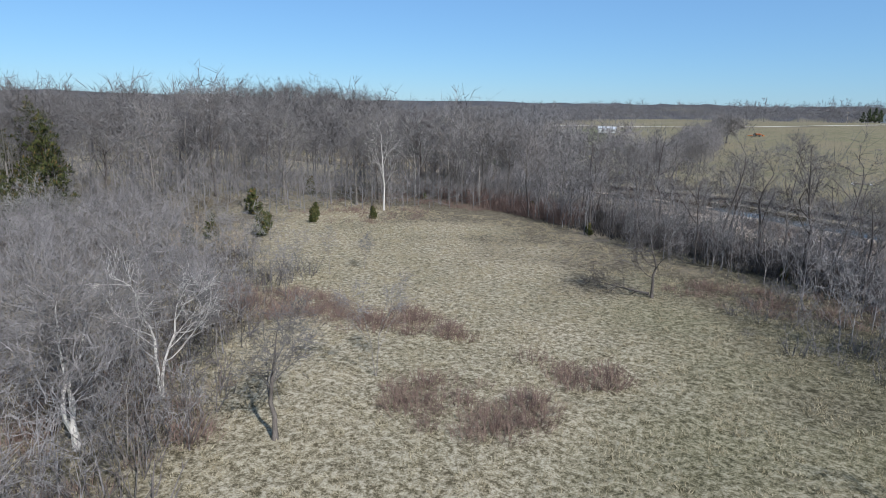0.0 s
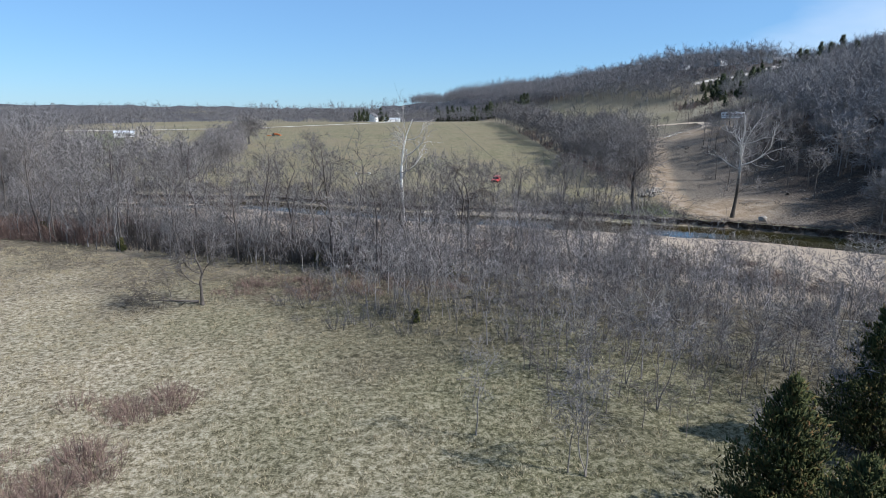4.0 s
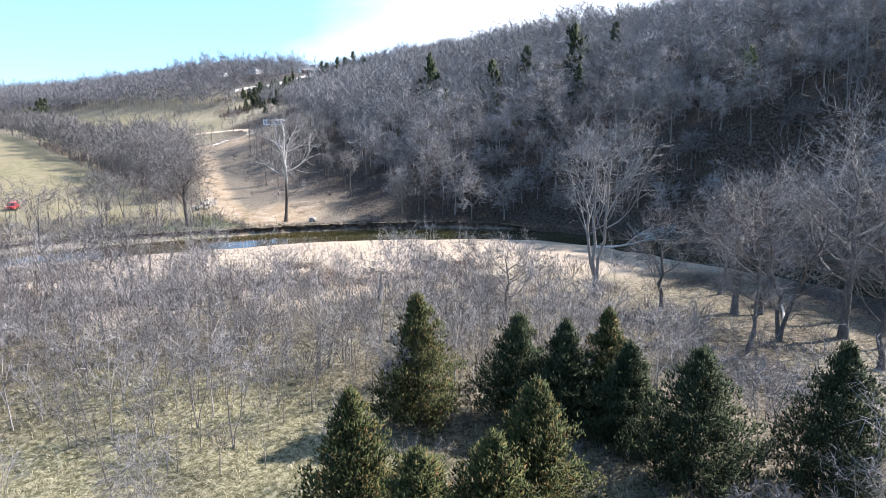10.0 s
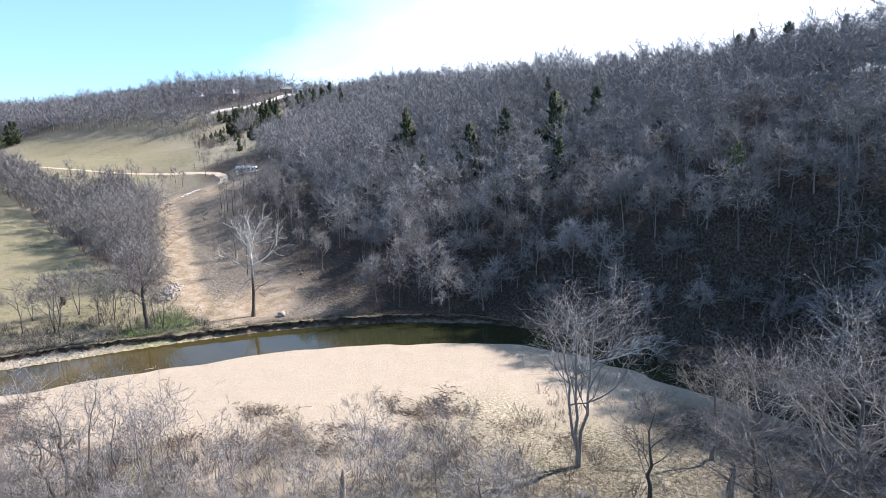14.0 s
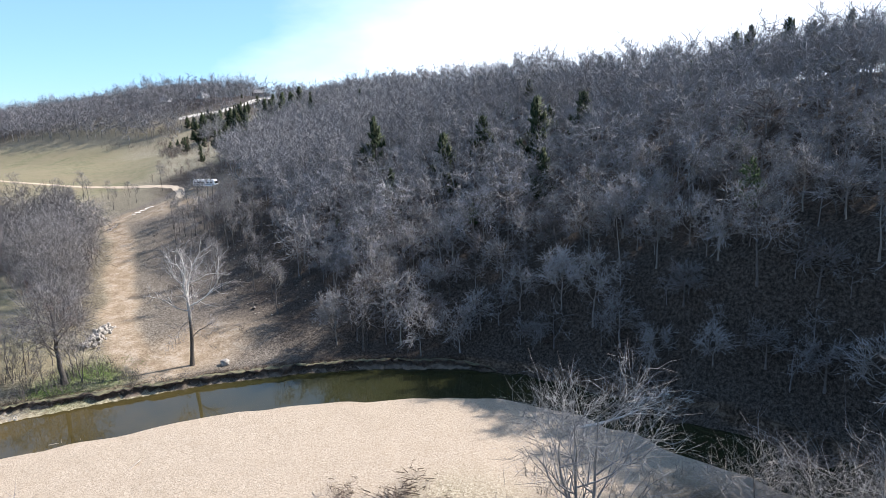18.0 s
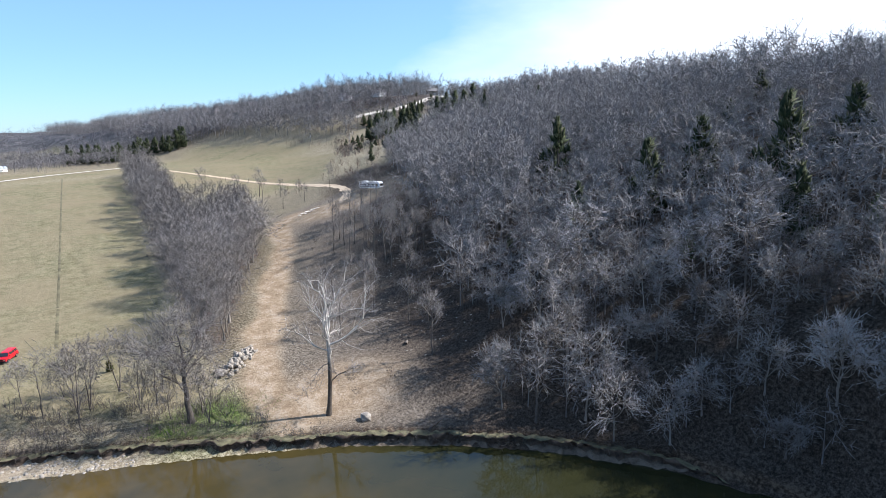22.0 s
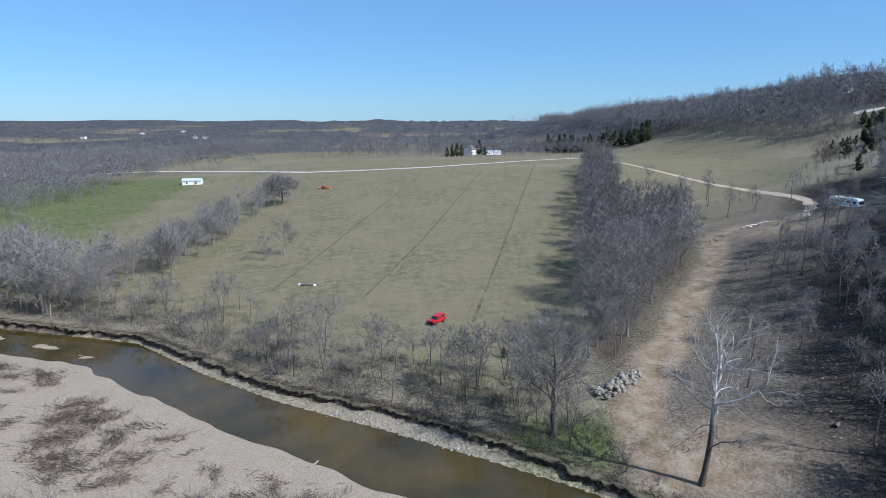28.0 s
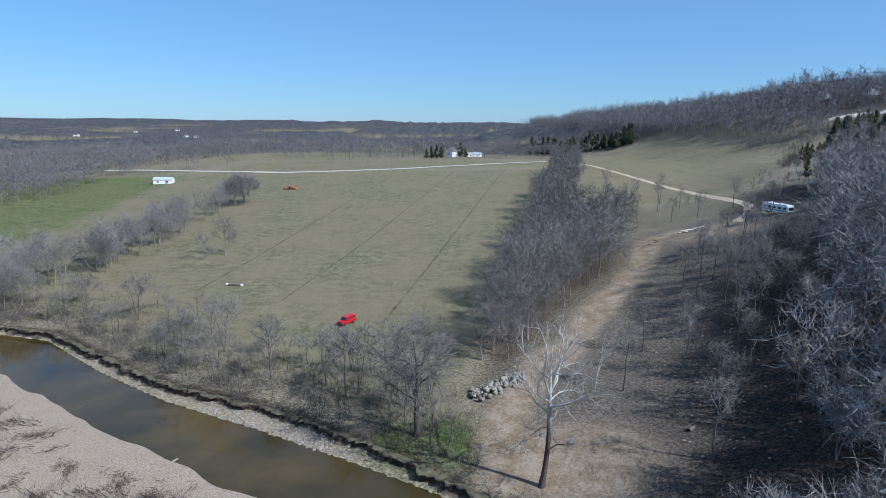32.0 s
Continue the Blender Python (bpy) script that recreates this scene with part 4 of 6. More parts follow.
def grow_shrub(seed, h, w, stems, sub=3, radius=0.014):
    g = np.random.RandomState(seed)
    geo = Geo()
    a, r = g.rand(stems) * 6.28, np.sqrt(g.rand(stems)) * w * 0.45
    start = np.stack([np.cos(a) * r, np.sin(a) * r, np.full(stems, -0.05)], -1)
    way = np.stack([np.cos(a) * (0.15 + 0.5 * g.rand(stems)), np.sin(a) * (0.15 + 0.5 * g.rand(stems)), np.ones(stems)], -1) + 0.15 * g.randn(stems, 3)
    length = h * (0.55 + 0.5 * g.rand(stems))
    geo.blades(start, way, length, radius)
    dn = way / np.linalg.norm(way, axis=1)[:, None]
    for _ in range(sub):
        geo.blades(start + dn * (length * (0.25 + 0.6 * g.rand(stems)))[:, None], dn + 0.55 * g.randn(stems, 3), length * (0.25 + 0.3 * g.rand(stems)), radius * 0.65)
    return geo


def spots_in(seed, count, box, keep, gap=0.0):
    """Chance places in a box of the plan where keep(x, y) holds, no two nearer than gap."""
    g = np.random.RandomState(seed)
    out, cells = [], {}
    for _ in range(60):
        x, y = box[0] + (box[1] - box[0]) * g.rand(4000), box[2] + (box[3] - box[2]) * g.rand(4000)
        ok = keep(x, y)
        for a, c in zip(x[ok], y[ok]):
            if gap:
                i, j = int(a // gap), int(c // gap)
                if any((a - p) ** 2 + (c - q) ** 2 < gap * gap for di in (-1, 0, 1) for dj in (-1, 0, 1) for p, q in cells.get((i + di, j + dj), ())):
                    continue
                cells.setdefault((i, j), []).append((a, c))
            out.append((float(a), float(c)))
            if len(out) >= count:
                return out
    return out


# ---- the woods on the hill ----
def on_hill(x, y):
    e, s, q = hill_rise(x, y)
    d, half, side = river(x, y)
    lane = np.minimum(way_distance(x, y, ROAD_LOW), way_distance(x, y, TRACK))
    open_slope = (s > 205) & (s < 620) & (q < np.interp(s, [205, 250, 330, 560], [60, 86, 116, 135])) & (rough_noise(x, y, 60, 31) < 0.85)
    return (side > 0) & (d - half > np.where(y < 30, 6.0, 3.5)) & (e > 1.0) & (lane > np.where(y < 190, np.interp(y, [55, 72, 110, 150, 178], [16, 36, 44, 38, 17]), 15)) & ~open_slope & (way_distance(x, y, [(121, 186), (88, 140)]) > 11) & (s < 700) & ((s > 250) | (q < 140)) & ((s > 205) | (s < 0) | (q > 12)) & ((s < 120) | (q > 48) | (s > 250))


hill_protos = [
    tree_thing("bare_tree", grow_crown(100 + k, hh, 0.17 + 0.012 * k, fk, wd, tp, 8, 5, 4, 3, twig_r=0.046, sides=6, lean=0.05, wander=0.05, stems=sm),
               lab, "bare tree", (m0, m0, m1), "trees on the hillside")
    for k, (hh, fk, wd, tp, sm, lab, m0, m1) in enumerate([
        (14.5, 0.22, 0.34, 0.57, 1, "broad-crowned grey leafless tree on the shaded wooded hillside", BARK, TWIG_HILL),
        (16.5, 0.26, 0.27, 0.6, 1, "dark-barked leafless tree on the shaded wooded hillside", BARK_DARK, TWIG_HILL),
        (12.0, 0.16, 0.38, 0.55, 1, "low rounded leafless tree with silver twigs on the hillside", BARK, TWIG_HILL),
        (15.0, 0.2, 0.33, 0.58, 2, "leafless hardwood with forked grey limbs on the hillside", BARK, TWIG_HILL),
        (18.5, 0.32, 0.24, 0.63, 1, "tall straight leafless tree on the wooded hillside", BARK, TWIG_HILL),
        (10.0, 0.15, 0.36, 0.54, 1, "small brownish leafless tree under the taller woods", BARK_DARK, TWIG)])]
hill_spots = spots_in(41, 1800, (15, 300, -150, 330), on_hill, 5.0)
hill_spots.sort(key=lambda p: math.hypot(p[0] + 5, p[1] - 15))
stand_all(hill_protos, hill_spots[:95], 42, 0.72, 1.12, 0.06)
slope_trees = [tree_thing("bare_tree", grow_crown(180 + k, 17 + k, 0.22, 0.42, 0.17, 0.7, 7, 4, 4, 4, twig_r=0.028, sides=6, wander=0.05), "slim leafless tree still standing on the cleared slope", "bare tree", (BARK_DARK, BARK, TWIG), "trees on the cleared slope") for k in range(2)]
slope_spots = [(58.3, 111.7), (50.7, 96.6), (82.3, 132.3), (78.9, 119.9), (81.2, 115.2), (83.7, 113.5), (85.9, 112.9), (81, 142.8), (84, 124), (88, 133), (90, 122), (86, 140), (76, 132), (93, 150), (97, 158), (101, 163), (95, 142), (63, 90), (70, 99)]
slope_spots += [(93.4, 286.4), (110.4, 262.1), (114.9, 231.8), (120.7, 216.5), (104, 245), (99, 262), (92, 232), (108, 215), (100, 218), (96, 250), (88, 262), (113, 246)]
slope_spots += spots_in(182, 30, (45, 105, 70, 165), lambda x, y: (way_distance(x, y, ROAD_LOW) > 13) & (way_distance(x, y, ROAD_LOW) < 40) & (hill_rise(x, y)[0] > 1.5) & (river(x, y)[0] > 20), 5.0)
stand_all(slope_trees, slope_spots, 181, 0.6, 1.15)
CREST_LINE = [(300, 235), (285, 195), (262, 142), (235, 97), (222, 68), (200, 30), (160, 0), (140, -25), (128, -50)]
crest_protos = [tree_thing("crest_tree", grow_crown(190 + k, 19 + 2 * k, 0.24, 0.3, 0.19, 0.64, 8, 4, 4, 4, twig_r=0.04, sides=6, wander=0.09, lean=0.05), "tall open leafless tree standing on the hill's crest", "bare tree", (BARK_DARK, BARK, TWIG), "trees along the hill's crest") for k in range(3)]
stand_all(crest_protos, spots_in(191, 44, (110, 320, -70, 250), lambda x, y: way_distance(x, y, CREST_LINE) < 14, 7.0), 192, 0.62, 1.0, 0.08)
FAR = [whole(grow_crown(240 + k, 15 + k, 0.16, 0.14, 0.34, 0.47, 4, 2, 2, 3, twig_r=0.15, sides=3, fine=0)) for k in range(5)]
LOW = [whole(grow_crown(200 + k, 12.5 + k, 0.15, 0.15 + 0.03 * k, 0.36 - 0.025 * k, 0.52, 6, 4, 3, 3, twig_r=0.07, sides=4, lean=0.06, fine=1)) for k in range(6)]
far_hill = spots_in(44, 900, (-40, 620, -420, 620), lambda x, y: on_hill(x, y) & ((x > 300) | (y > 330) | (y < -150)), 6.5)
joined_plants("crest_woods", FAR, far_hill, 39, 0.9, 1.2, TWIG_FAR_HAZE, "leafless woods beyond the hill's crest", "woods")
joined_plants("hill_woods", LOW, hill_spots[95:], 43, 0.68, 1.05, TWIG_HILL, "grey leafless woods covering the upper hillside and ridge", "woods")


MID = [whole(grow_crown(270 + k, 16 + k, 0.16, 0.14, 0.30, 0.48, 6, 3, 2, 4, twig_r=0.095, sides=3, fine=0)) for k in range(5)]
hill_low = spots_in(46, 720, (15, 210, -130, 200), lambda x, y: on_hill(x, y) & (np.hypot(x - 15, y - 30) < 175), 3.0)
joined_plants("hill_brush", MID, hill_low, 47, 0.28, 0.62, TWIG, "grey leafless saplings and brush under the hillside trees", "brush")


# ---- the thicket of trees between the pasture and the dirt road ----
def in_hedge(x, y):
    edge_x = 24 + 0.215 * np.maximum(0, y - 100)
    wide = np.where(y < 235, 34, 14)
    return (x > edge_x + 1) & (x < edge_x + wide) & (x < np.where(y < 190, np.interp(y, [72, 83, 97, 118, 144, 162, 178, 190], [29, 28.5, 34, 46, 60, 72, 79, 84]) - 5, 999)) & (y > 106) & (y < 425) & (way_distance(x, y, ROAD_LOW) > 8) & (way_distance(x, y, TRACK) > 5)


hedge_protos = [
    tree_thing("bare_tree", grow_crown(120 + k, 14.5 + k, 0.22, 0.2, 0.29 + 0.02 * k, 0.58, 9, 5, 4, 5, twig_r=0.026, sides=7, wander=0.07), lab, "bare tree", (BARK, BARK, TWIG), "tree row along the pasture")
    for k, lab in enumerate(["grey leafless tree in the row along the pasture", "leafless hardwood with a dense twiggy crown beside the dirt road", "bushy leafless tree with many upright limbs"])]
hedge = spots_in(45, 230, (20, 130, 100, 430), in_hedge, 3.3)
hedge.sort(key=lambda p: p[1])
stand_all(hedge_protos, hedge[:38], 46, 0.7, 1.15)
joined_plants("tree_row", LOW, hedge[38:], 46, 0.7, 1.05, TWIG, "grey leafless trees in a row along the pasture", "trees")


# ---- the far bank ----
def on_bank(x, y):
    d, half, side = river(x, y)
    return (side > 0) & (d - half > 7) & (d - half < 24) & (x > -100) & (x < 24) & (y < 150)


bank_protos = [
    tree_thing("bank_sapling", grow_crown(140 + k, 7.2 + k, 0.10, 0.22, 0.25, 0.62, 7, 3, 3, 4, twig_r=0.02, sides=5, stems=1 + k % 2, lean=0.08, wander=0.08), "small leafless sapling on the grassy creek bank", "sapling", (BARK_DARK, BARK, TWIG), "saplings on the creek bank")
    for k in range(3)]
stand_all(bank_protos, spots_in(47, 62, (-100, 30, 70, 150), on_bank, 2.8), 48, 0.75, 1.45)


def bank_woods(x, y):
    d, half, side = river(x, y)
    return (side > 0) & (d - half > 5) & (d - half < 40) & (x < -84)


left_bank = spots_in(49, 190, (-260, -84, 110, 230), bank_woods, 3.0)
left_bank.sort(key=lambda p: -p[0])
stand_all([copy_thing(hedge_protos[0], stand(-110, 150))], left_bank[:10], 50, 0.75, 1.05)
joined_plants("creek_woods", LOW, left_bank[10:], 50, 0.8, 1.1, TWIG, "grey leafless trees crowding the far creek bank", "woods")
row_spots = [(-86 + random.uniform(-9, 9), 176 + k * 2.3 + random.uniform(-2, 2)) for k in range(30)] + [(-86 + random.uniform(-7, 5), 178 + k * 3.6 + random.uniform(-3, 3)) for k in range(34)] + [(-57, 193), (-54, 196), (-52, 198)]
stand_all([copy_thing(hedge_protos[1], stand(-95, 188))], row_spots[::3], 51, 0.7, 1.0)
joined_plants("pasture_trees", LOW, row_spots[1::3], 51, 0.65, 0.9, TWIG, "grey leafless trees in a row across the pasture", "trees")
oak = tree_thing("spreading_oak", grow_crown(160, 13.5, 0.5, 0.2, 0.62, 0.55, 13, 7, 5, 6, twig_r=0.06, sides=8), "broad spreading leafless oak at the pasture's edge", "bare tree", (BARK_DARK, BARK_DARK, TWIG))
oak.matrix_basis = stand(-81, 306)


# ---- the trees along the gravel bar and the meadow ----
def grow_limbed(seed, h, r0, limbs, twigs=2):
    """A tree with its main limbs given one by one: height of the fork, compass bearing, rise, length and thickness."""
    g = np.random.RandomState(seed)
    trunk, limb, twig = Geo(), Geo(), Geo()
    line = np.stack([0.045 * np.linspace(-0.3, h, 10) + 0.3 * np.sin(np.linspace(0, 5, 10)), 0.15 * np.cos(np.linspace(0, 4, 10)) - 0.15, np.linspace(-0.3, h, 10)], -1)
    trunk.tube(line, r0 * np.array([1.45, 1.0, 0.92, 0.86, 0.8, 0.74, 0.66, 0.46, 0.3, 0.06]), 9)
    for z, az, el, length, r in limbs:
        a, e = radians(90 - az), radians(el * 0.8)
        f = (z + 0.3) / (h + 0.3) * 9
        i = min(8, int(f))
        p = line[i] + (line[i + 1] - line[i]) * (f - i)
        length, r = length * 1.25, r * 0.74
        main = bend(g, p, (math.cos(a) * math.cos(e), math.sin(a) * math.cos(e), math.sin(e)), length, 7, -0.01, 0.23)
        limb.tube(main, r * np.array([1, 0.92, 0.8, 0.68, 0.55, 0.42, 0.28, 0.08]), 6)
        for k in range(13):
            u = 1.2 + 5.7 * (k + g.rand()) / 13
            m = min(6, int(u))
            d = main[m + 1] - main[m]
            d = d / np.linalg.norm(d) + 0.7 * g.randn(3) + (0, 0, 0.2)
            bl = length * (0.50 - 0.04 * u) * (0.6 + 0.8 * g.rand())
            fork = bend(g, main[m] + (main[m + 1] - main[m]) * (u - m), d / np.linalg.norm(d), bl, 4, 0.05, 0.22)
            limb.tube(fork, max(0.03, r * 0.42 * (1 - 0.09 * u)) * np.array([1, 0.8, 0.6, 0.4, 0.1]), 4)
            for q in range(1, 5):
                dd = (fork[q] - fork[q - 1]) / (bl / 4) + 0.8 * g.randn(twigs, 3) + (0, 0, 0.15)
                start = fork[q - 1] + (fork[q] - fork[q - 1]) * g.rand(twigs, 1)
                tl = 0.6 + 0.45 * bl * g.rand(twigs)
                twig.cones(start, dd, tl, 0.026)
                dn = dd / np.linalg.norm(dd, axis=1)[:, None]
                twig.cones(start + dn * (tl * 0.5)[:, None], dn + 0.7 * g.randn(twigs, 3), tl * 0.6, 0.02)
    return trunk, limb, twig


syc = tree_thing("sycamore", grow_limbed(301, 18.5, 0.37, [
    (11.3, 112, 30, 9.5, 0.21), (12.4, 292, 58, 9.0, 0.22), (13.2, 25, 72, 9.5, 0.22), (12.8, 100, 62, 8.5, 0.2), (12.0, 30, 35, 6.5, 0.15),
    (11.8, 205, 38, 6.5, 0.15), (5.2, 112, 32, 4.8, 0.13), (10.4, 292, 10, 6.5, 0.14), (8.4, 305, 12, 5.5, 0.1), (15.0, 250, 60, 6.5, 0.15), (15.5, 150, 55, 6, 0.14), (9.4, 60, 15, 4.5, 0.09)]),
    "tall white-limbed sycamore beside the dirt road", "sycamore tree", (BARK_SYC, BARK_SYC, TWIG), limbs_label="crown of pale grey-white limbs")
syc.matrix_basis = stand(33.9, 73.0)
bank_oak = tree_thing("bare_tree", grow_crown(302, 18.5, 0.5, 0.24, 0.34, 0.6, 11, 6, 5, 6, twig_r=0.026, sides=9, wander=0.06, lean=0.03), "stout leafless tree among green weeds on the bank", "bare tree", (BARK_DARK, BARK_DARK, TWIG))
bank_oak.matrix_basis = stand(17.2, 85.6, 1.0)
mid_syc = tree_thing("sycamore", grow_crown(303, 27, 0.36, 0.24, 0.25, 0.6, 11, 5, 3, 2, stems=3, twig_r=0.017, sides=8, wander=0.08, out=0.55), "many-stemmed pale sycamore on the gravel bar", "sycamore tree", (BARK, TWIG_SILVER, TWIG_SILVER))
mid_syc.matrix_basis = stand(16.5, -9.6, 0.3)
white_syc = tree_thing("sycamore", grow_crown(304, 24, 0.42, 0.5, 0.15, 0.74, 8, 4, 3, 2, twig_r=0.02, sides=9, wander=0.06), "white-trunked sycamore at the meadow's edge", "sycamore tree", (BARK_WHITE, BARK_PALE, TWIG_SILVER))
white_syc.matrix_basis = stand(-43.2, 48.5, 2.0, 0.95)
for k, (x, y, h, r, label, mats) in enumerate([
        (17, -36.5, 25, 0.36, "tall leafless tree with pale twigs near the creek", (BARK_DARK, BARK, TWIG_SILVER)),
        (11, -31.5, 20, 0.30, "dark leafless tree with two leaning stems", (BARK_DARK, BARK_DARK, TWIG)),
        (14, -18.8, 12.5, 0.24, "crooked leafless tree at the edge of the gravel", (BARK_DARK, BARK_DARK, TWIG)),
        (-3, -8, 10, 0.2, "crooked leafless tree with curling limbs", (BARK_DARK, BARK_DARK, TWIG_SILVER)),
        (-20.5, 35, 13, 0.24, "gnarled dark leafless tree on the gravel bar", (BARK_DARK, BARK_DARK, TWIG)),
        (-33, 47, 16, 0.32, "leafless tree with one long arching limb", (BARK_DARK, BARK_DARK, TWIG)),
        (-22, 34.5, 11, 0.2, "leafless tree with spreading forked limbs", (BARK_DARK, BARK_DARK, TWIG)),
        (-91.4, -23.5, 13, 0.19, "leafless tree with three pale grey stems in the thicket", (BARK_PALE, BARK, TWIG)),
        (-82.5, -17.2, 9.0, 0.15, "small dark-trunked leafless tree at the thicket's edge", (BARK_DARK, BARK, TWIG)),
        (-68.3, 23.6, 9.5, 0.16, "dark leafless tree beside a fallen top in the meadow", (BARK_DARK, BARK_DARK, TWIG)),
        (-92.6, -17, 11.5, 0.15, "pale leafless tree with twin stems in the thicket", (BARK_PALE, BARK_PALE, TWIG)),
        (21, -28, 19, 0.28, "grey leafless tree with a fine twiggy crown near the creek", (BARK_DARK, BARK, TWIG)),
        (25, -36, 20, 0.30, "tall grey leafless tree leaning over the creek", (BARK_DARK, BARK, TWIG_SILVER)),
        (8.5, -40, 17, 0.25, "dark leafless tree beyond the cedars", (BARK_DARK, BARK_DARK, TWIG)),
        (28, -22, 15, 0.22, "slender leafless tree at the end of the gravel bar", (BARK_DARK, BARK, TWIG)),
        (23, -44, 21, 0.30, "tall leafless tree with pale upper limbs", (BARK, BARK, TWIG_SILVER)),
        (4, -30, 13, 0.2, "crooked leafless tree in the brush", (BARK_DARK, BARK_DARK, TWIG))]):
    t = tree_thing("bare_tree", grow_crown(310 + k, h, r * 1.15, 0.22, 0.28, 0.58, 13 if h > 15 else 10, 5, 4, 3, stems=3 if k == 7 else (2 if k in (1, 10) else 1), twig_r=0.016, sides=8, wander=0.14, lean=0.07), label, "bare tree", mats)
    t.matrix_basis = stand(x, y, k * 1.3)

edge_protos = [tree_thing("bare_tree", grow_crown(330 + k, 16.5 + 1.5 * k, 0.22, 0.34, 0.17 + 0.015 * k, 0.68, 7, 4, 3, 4, twig_r=0.017, sides=7, wander=0.12, lean=0.07), "tall dark leafless tree between the meadow and the creek", "bare tree", (BARK_DARK, BARK_DARK, TWIG), "trees along the creek") for k in range(4)]
edge_spots = [(-59, 43.3), (-54.1, 39), (-51, 39.5), (-48.7, 35), (-44.8, 34.5), (-42.4, 36.5), (-83.5, 72.4), (-80.4, 79.3), (-70.2, 74), (-88.5, 68.8), (-100, 82), (-27, 41), (-36, 40), (-64, 50), (-94, 76), (-76, 64)]
edge_spots += spots_in(52, 20, (-150, -40, 45, 125), lambda x, y: (river(x, y)[2] < 0) & (river(x, y)[0] > np.where(x > -108, 46, 12)) & (y - 52 > -0.62 * (x + 62)), 4.0)
EDGE_LINE = [(-112, 84), (-92, 68), (-74, 55), (-60, 44), (-47, 38), (-33, 42), (-20, 36), (-8, 30)]
edge_spots += spots_in(59, 16, (-112, -8, 26, 92), lambda x, y: way_distance(x, y, EDGE_LINE) < 5.5, 2.6)
stand_all(edge_protos, edge_spots, 53, 0.66, 1.06, 0.12)
EDGE = [whole(grow_crown(290 + k, 14 + k, 0.16, 0.3, 0.16, 0.66, 6, 3, 3, 3, twig_r=0.022, sides=5, wander=0.12, lean=0.08)) for k in range(4)]
edge_wood = spots_in(98, 150, (-125, -15, 26, 110), lambda x, y: (river(x, y)[2] < 0) & (way_distance(x, y, EDGE_LINE) < 13) & (river(x, y)[0] > 24) & (y + 0.62 * x > 2), 1.9)
joined_plants("edge_trees", EDGE, edge_wood, 99, 0.3, 0.85, TWIG, "dark leafless trees crowding the meadow's far edge", "trees")

sap_protos = [tree_thing("sapling", grow_crown(350 + k, 7.5 + k, 0.065, 0.2, 0.17, 0.62, 6, 3, 3, 4, twig_r=0.014, sides=5, stems=1 + k % 2, wander=0.08), "thin leafless sapling in the brushy meadow", "sapling", (BARK, TWIG, TWIG), "saplings in the brush") for k in range(4)]
sap_spots = [(-48.3, -8.2), (-43.6, -13.6), (-44.4, -13.0), (-82.4, -6.9)]
sap_spots += spots_in(54, 60, (-150, -84, -32, 22), lambda x, y: (x < -84 - 0.9 * (y + 20)) | (x < -100), 2.2)
sap_spots += spots_in(55, 90, (-50, 26, -46, 48), lambda x, y: (river(x, y)[2] < 0) & (river(x, y)[0] > 46) & (river(x, y)[0] < 88 + 8 * rough_noise(x, y, 30, 33)) & (np.hypot(x + 30, y + 26) > 8), 2.4)
stand_all(sap_protos, sap_spots, 56, 0.6, 1.15, 0.08)
THIN = [whole(grow_crown(260 + k, 4.6 + 0.8 * k, 0.04, 0.14, 0.24, 0.56, 6, 3, 3, 2, twig_r=0.016, sides=3, lean=0.08, wander=0.1)) for k in range(6)]
thicket = spots_in(80, 380, (-55, 30, -60, 62), lambda x, y: (river(x, y)[2] < 0) & (river(x, y)[0] > 50) & (river(x, y)[0] < 86 + 8 * rough_noise(x, y, 30, 33)) & (np.hypot(x + 28, y + 27) > 14), 1.3)
thicket += spots_in(81, 460, (-160, -84, -40, 30), lambda x, y: ((x < -86 - 0.8 * (y + 20)) | (x < -102)) & ((y < 10) | (x < -140)), 1.8)
dark_thicket = spots_in(101, 150, (-43, -10, -12, 44), lambda x, y: (river(x, y)[2] < 0) & (river(x, y)[0] > 50) & (x > -41 + 0.1 * (y - 10)), 1.1)
joined_plants("sapling_thicket", THIN, thicket, 82, 0.6, 1.3, TWIG, "thicket of thin grey leafless saplings", "thicket")
joined_plants("sapling_thicket", THIN, dark_thicket, 87, 0.5, 1.0, TWIG_DARK, "dark tangled thicket of saplings near the gravel bar", "thicket")
edge_thicket = spots_in(124, 200, (-112, -8, 24, 95), lambda x, y: (river(x, y)[2] < 0) & (way_distance(x, y, EDGE_LINE) < 7), 1.5)
joined_plants("sapling_thicket", THIN, edge_thicket, 125, 0.8, 1.6, TWIG, "tall dark thicket of leafless saplings along the meadow's edge", "thicket")
creekside = spots_in(83, 300, (-330, -60, 60, 240), lambda x, y: (river(x, y)[2] < 0) & (river(x, y)[0] > np.where(x > -108, 46, 9)) & (river(x, y)[0] < 78) & (y - 58 > -0.62 * (x + 62)), 4.0)
joined_plants("creekside_trees", EDGE, creekside, 84, 0.8, 1.25, TWIG, "leafless trees crowding the near creek bank", "trees")


# ---- the woods beyond the meadow ----
def left_woods(x, y):
    u, v = -0.75 * (x + 58) + 0.66 * (y + 41), 0.66 * (x + 58) + 0.75 * (y + 41)
    return (u > 112 + 5 * rough_noise(x, y, 40, 34)) & (v < 75) & (v > -160) & (u < 420)


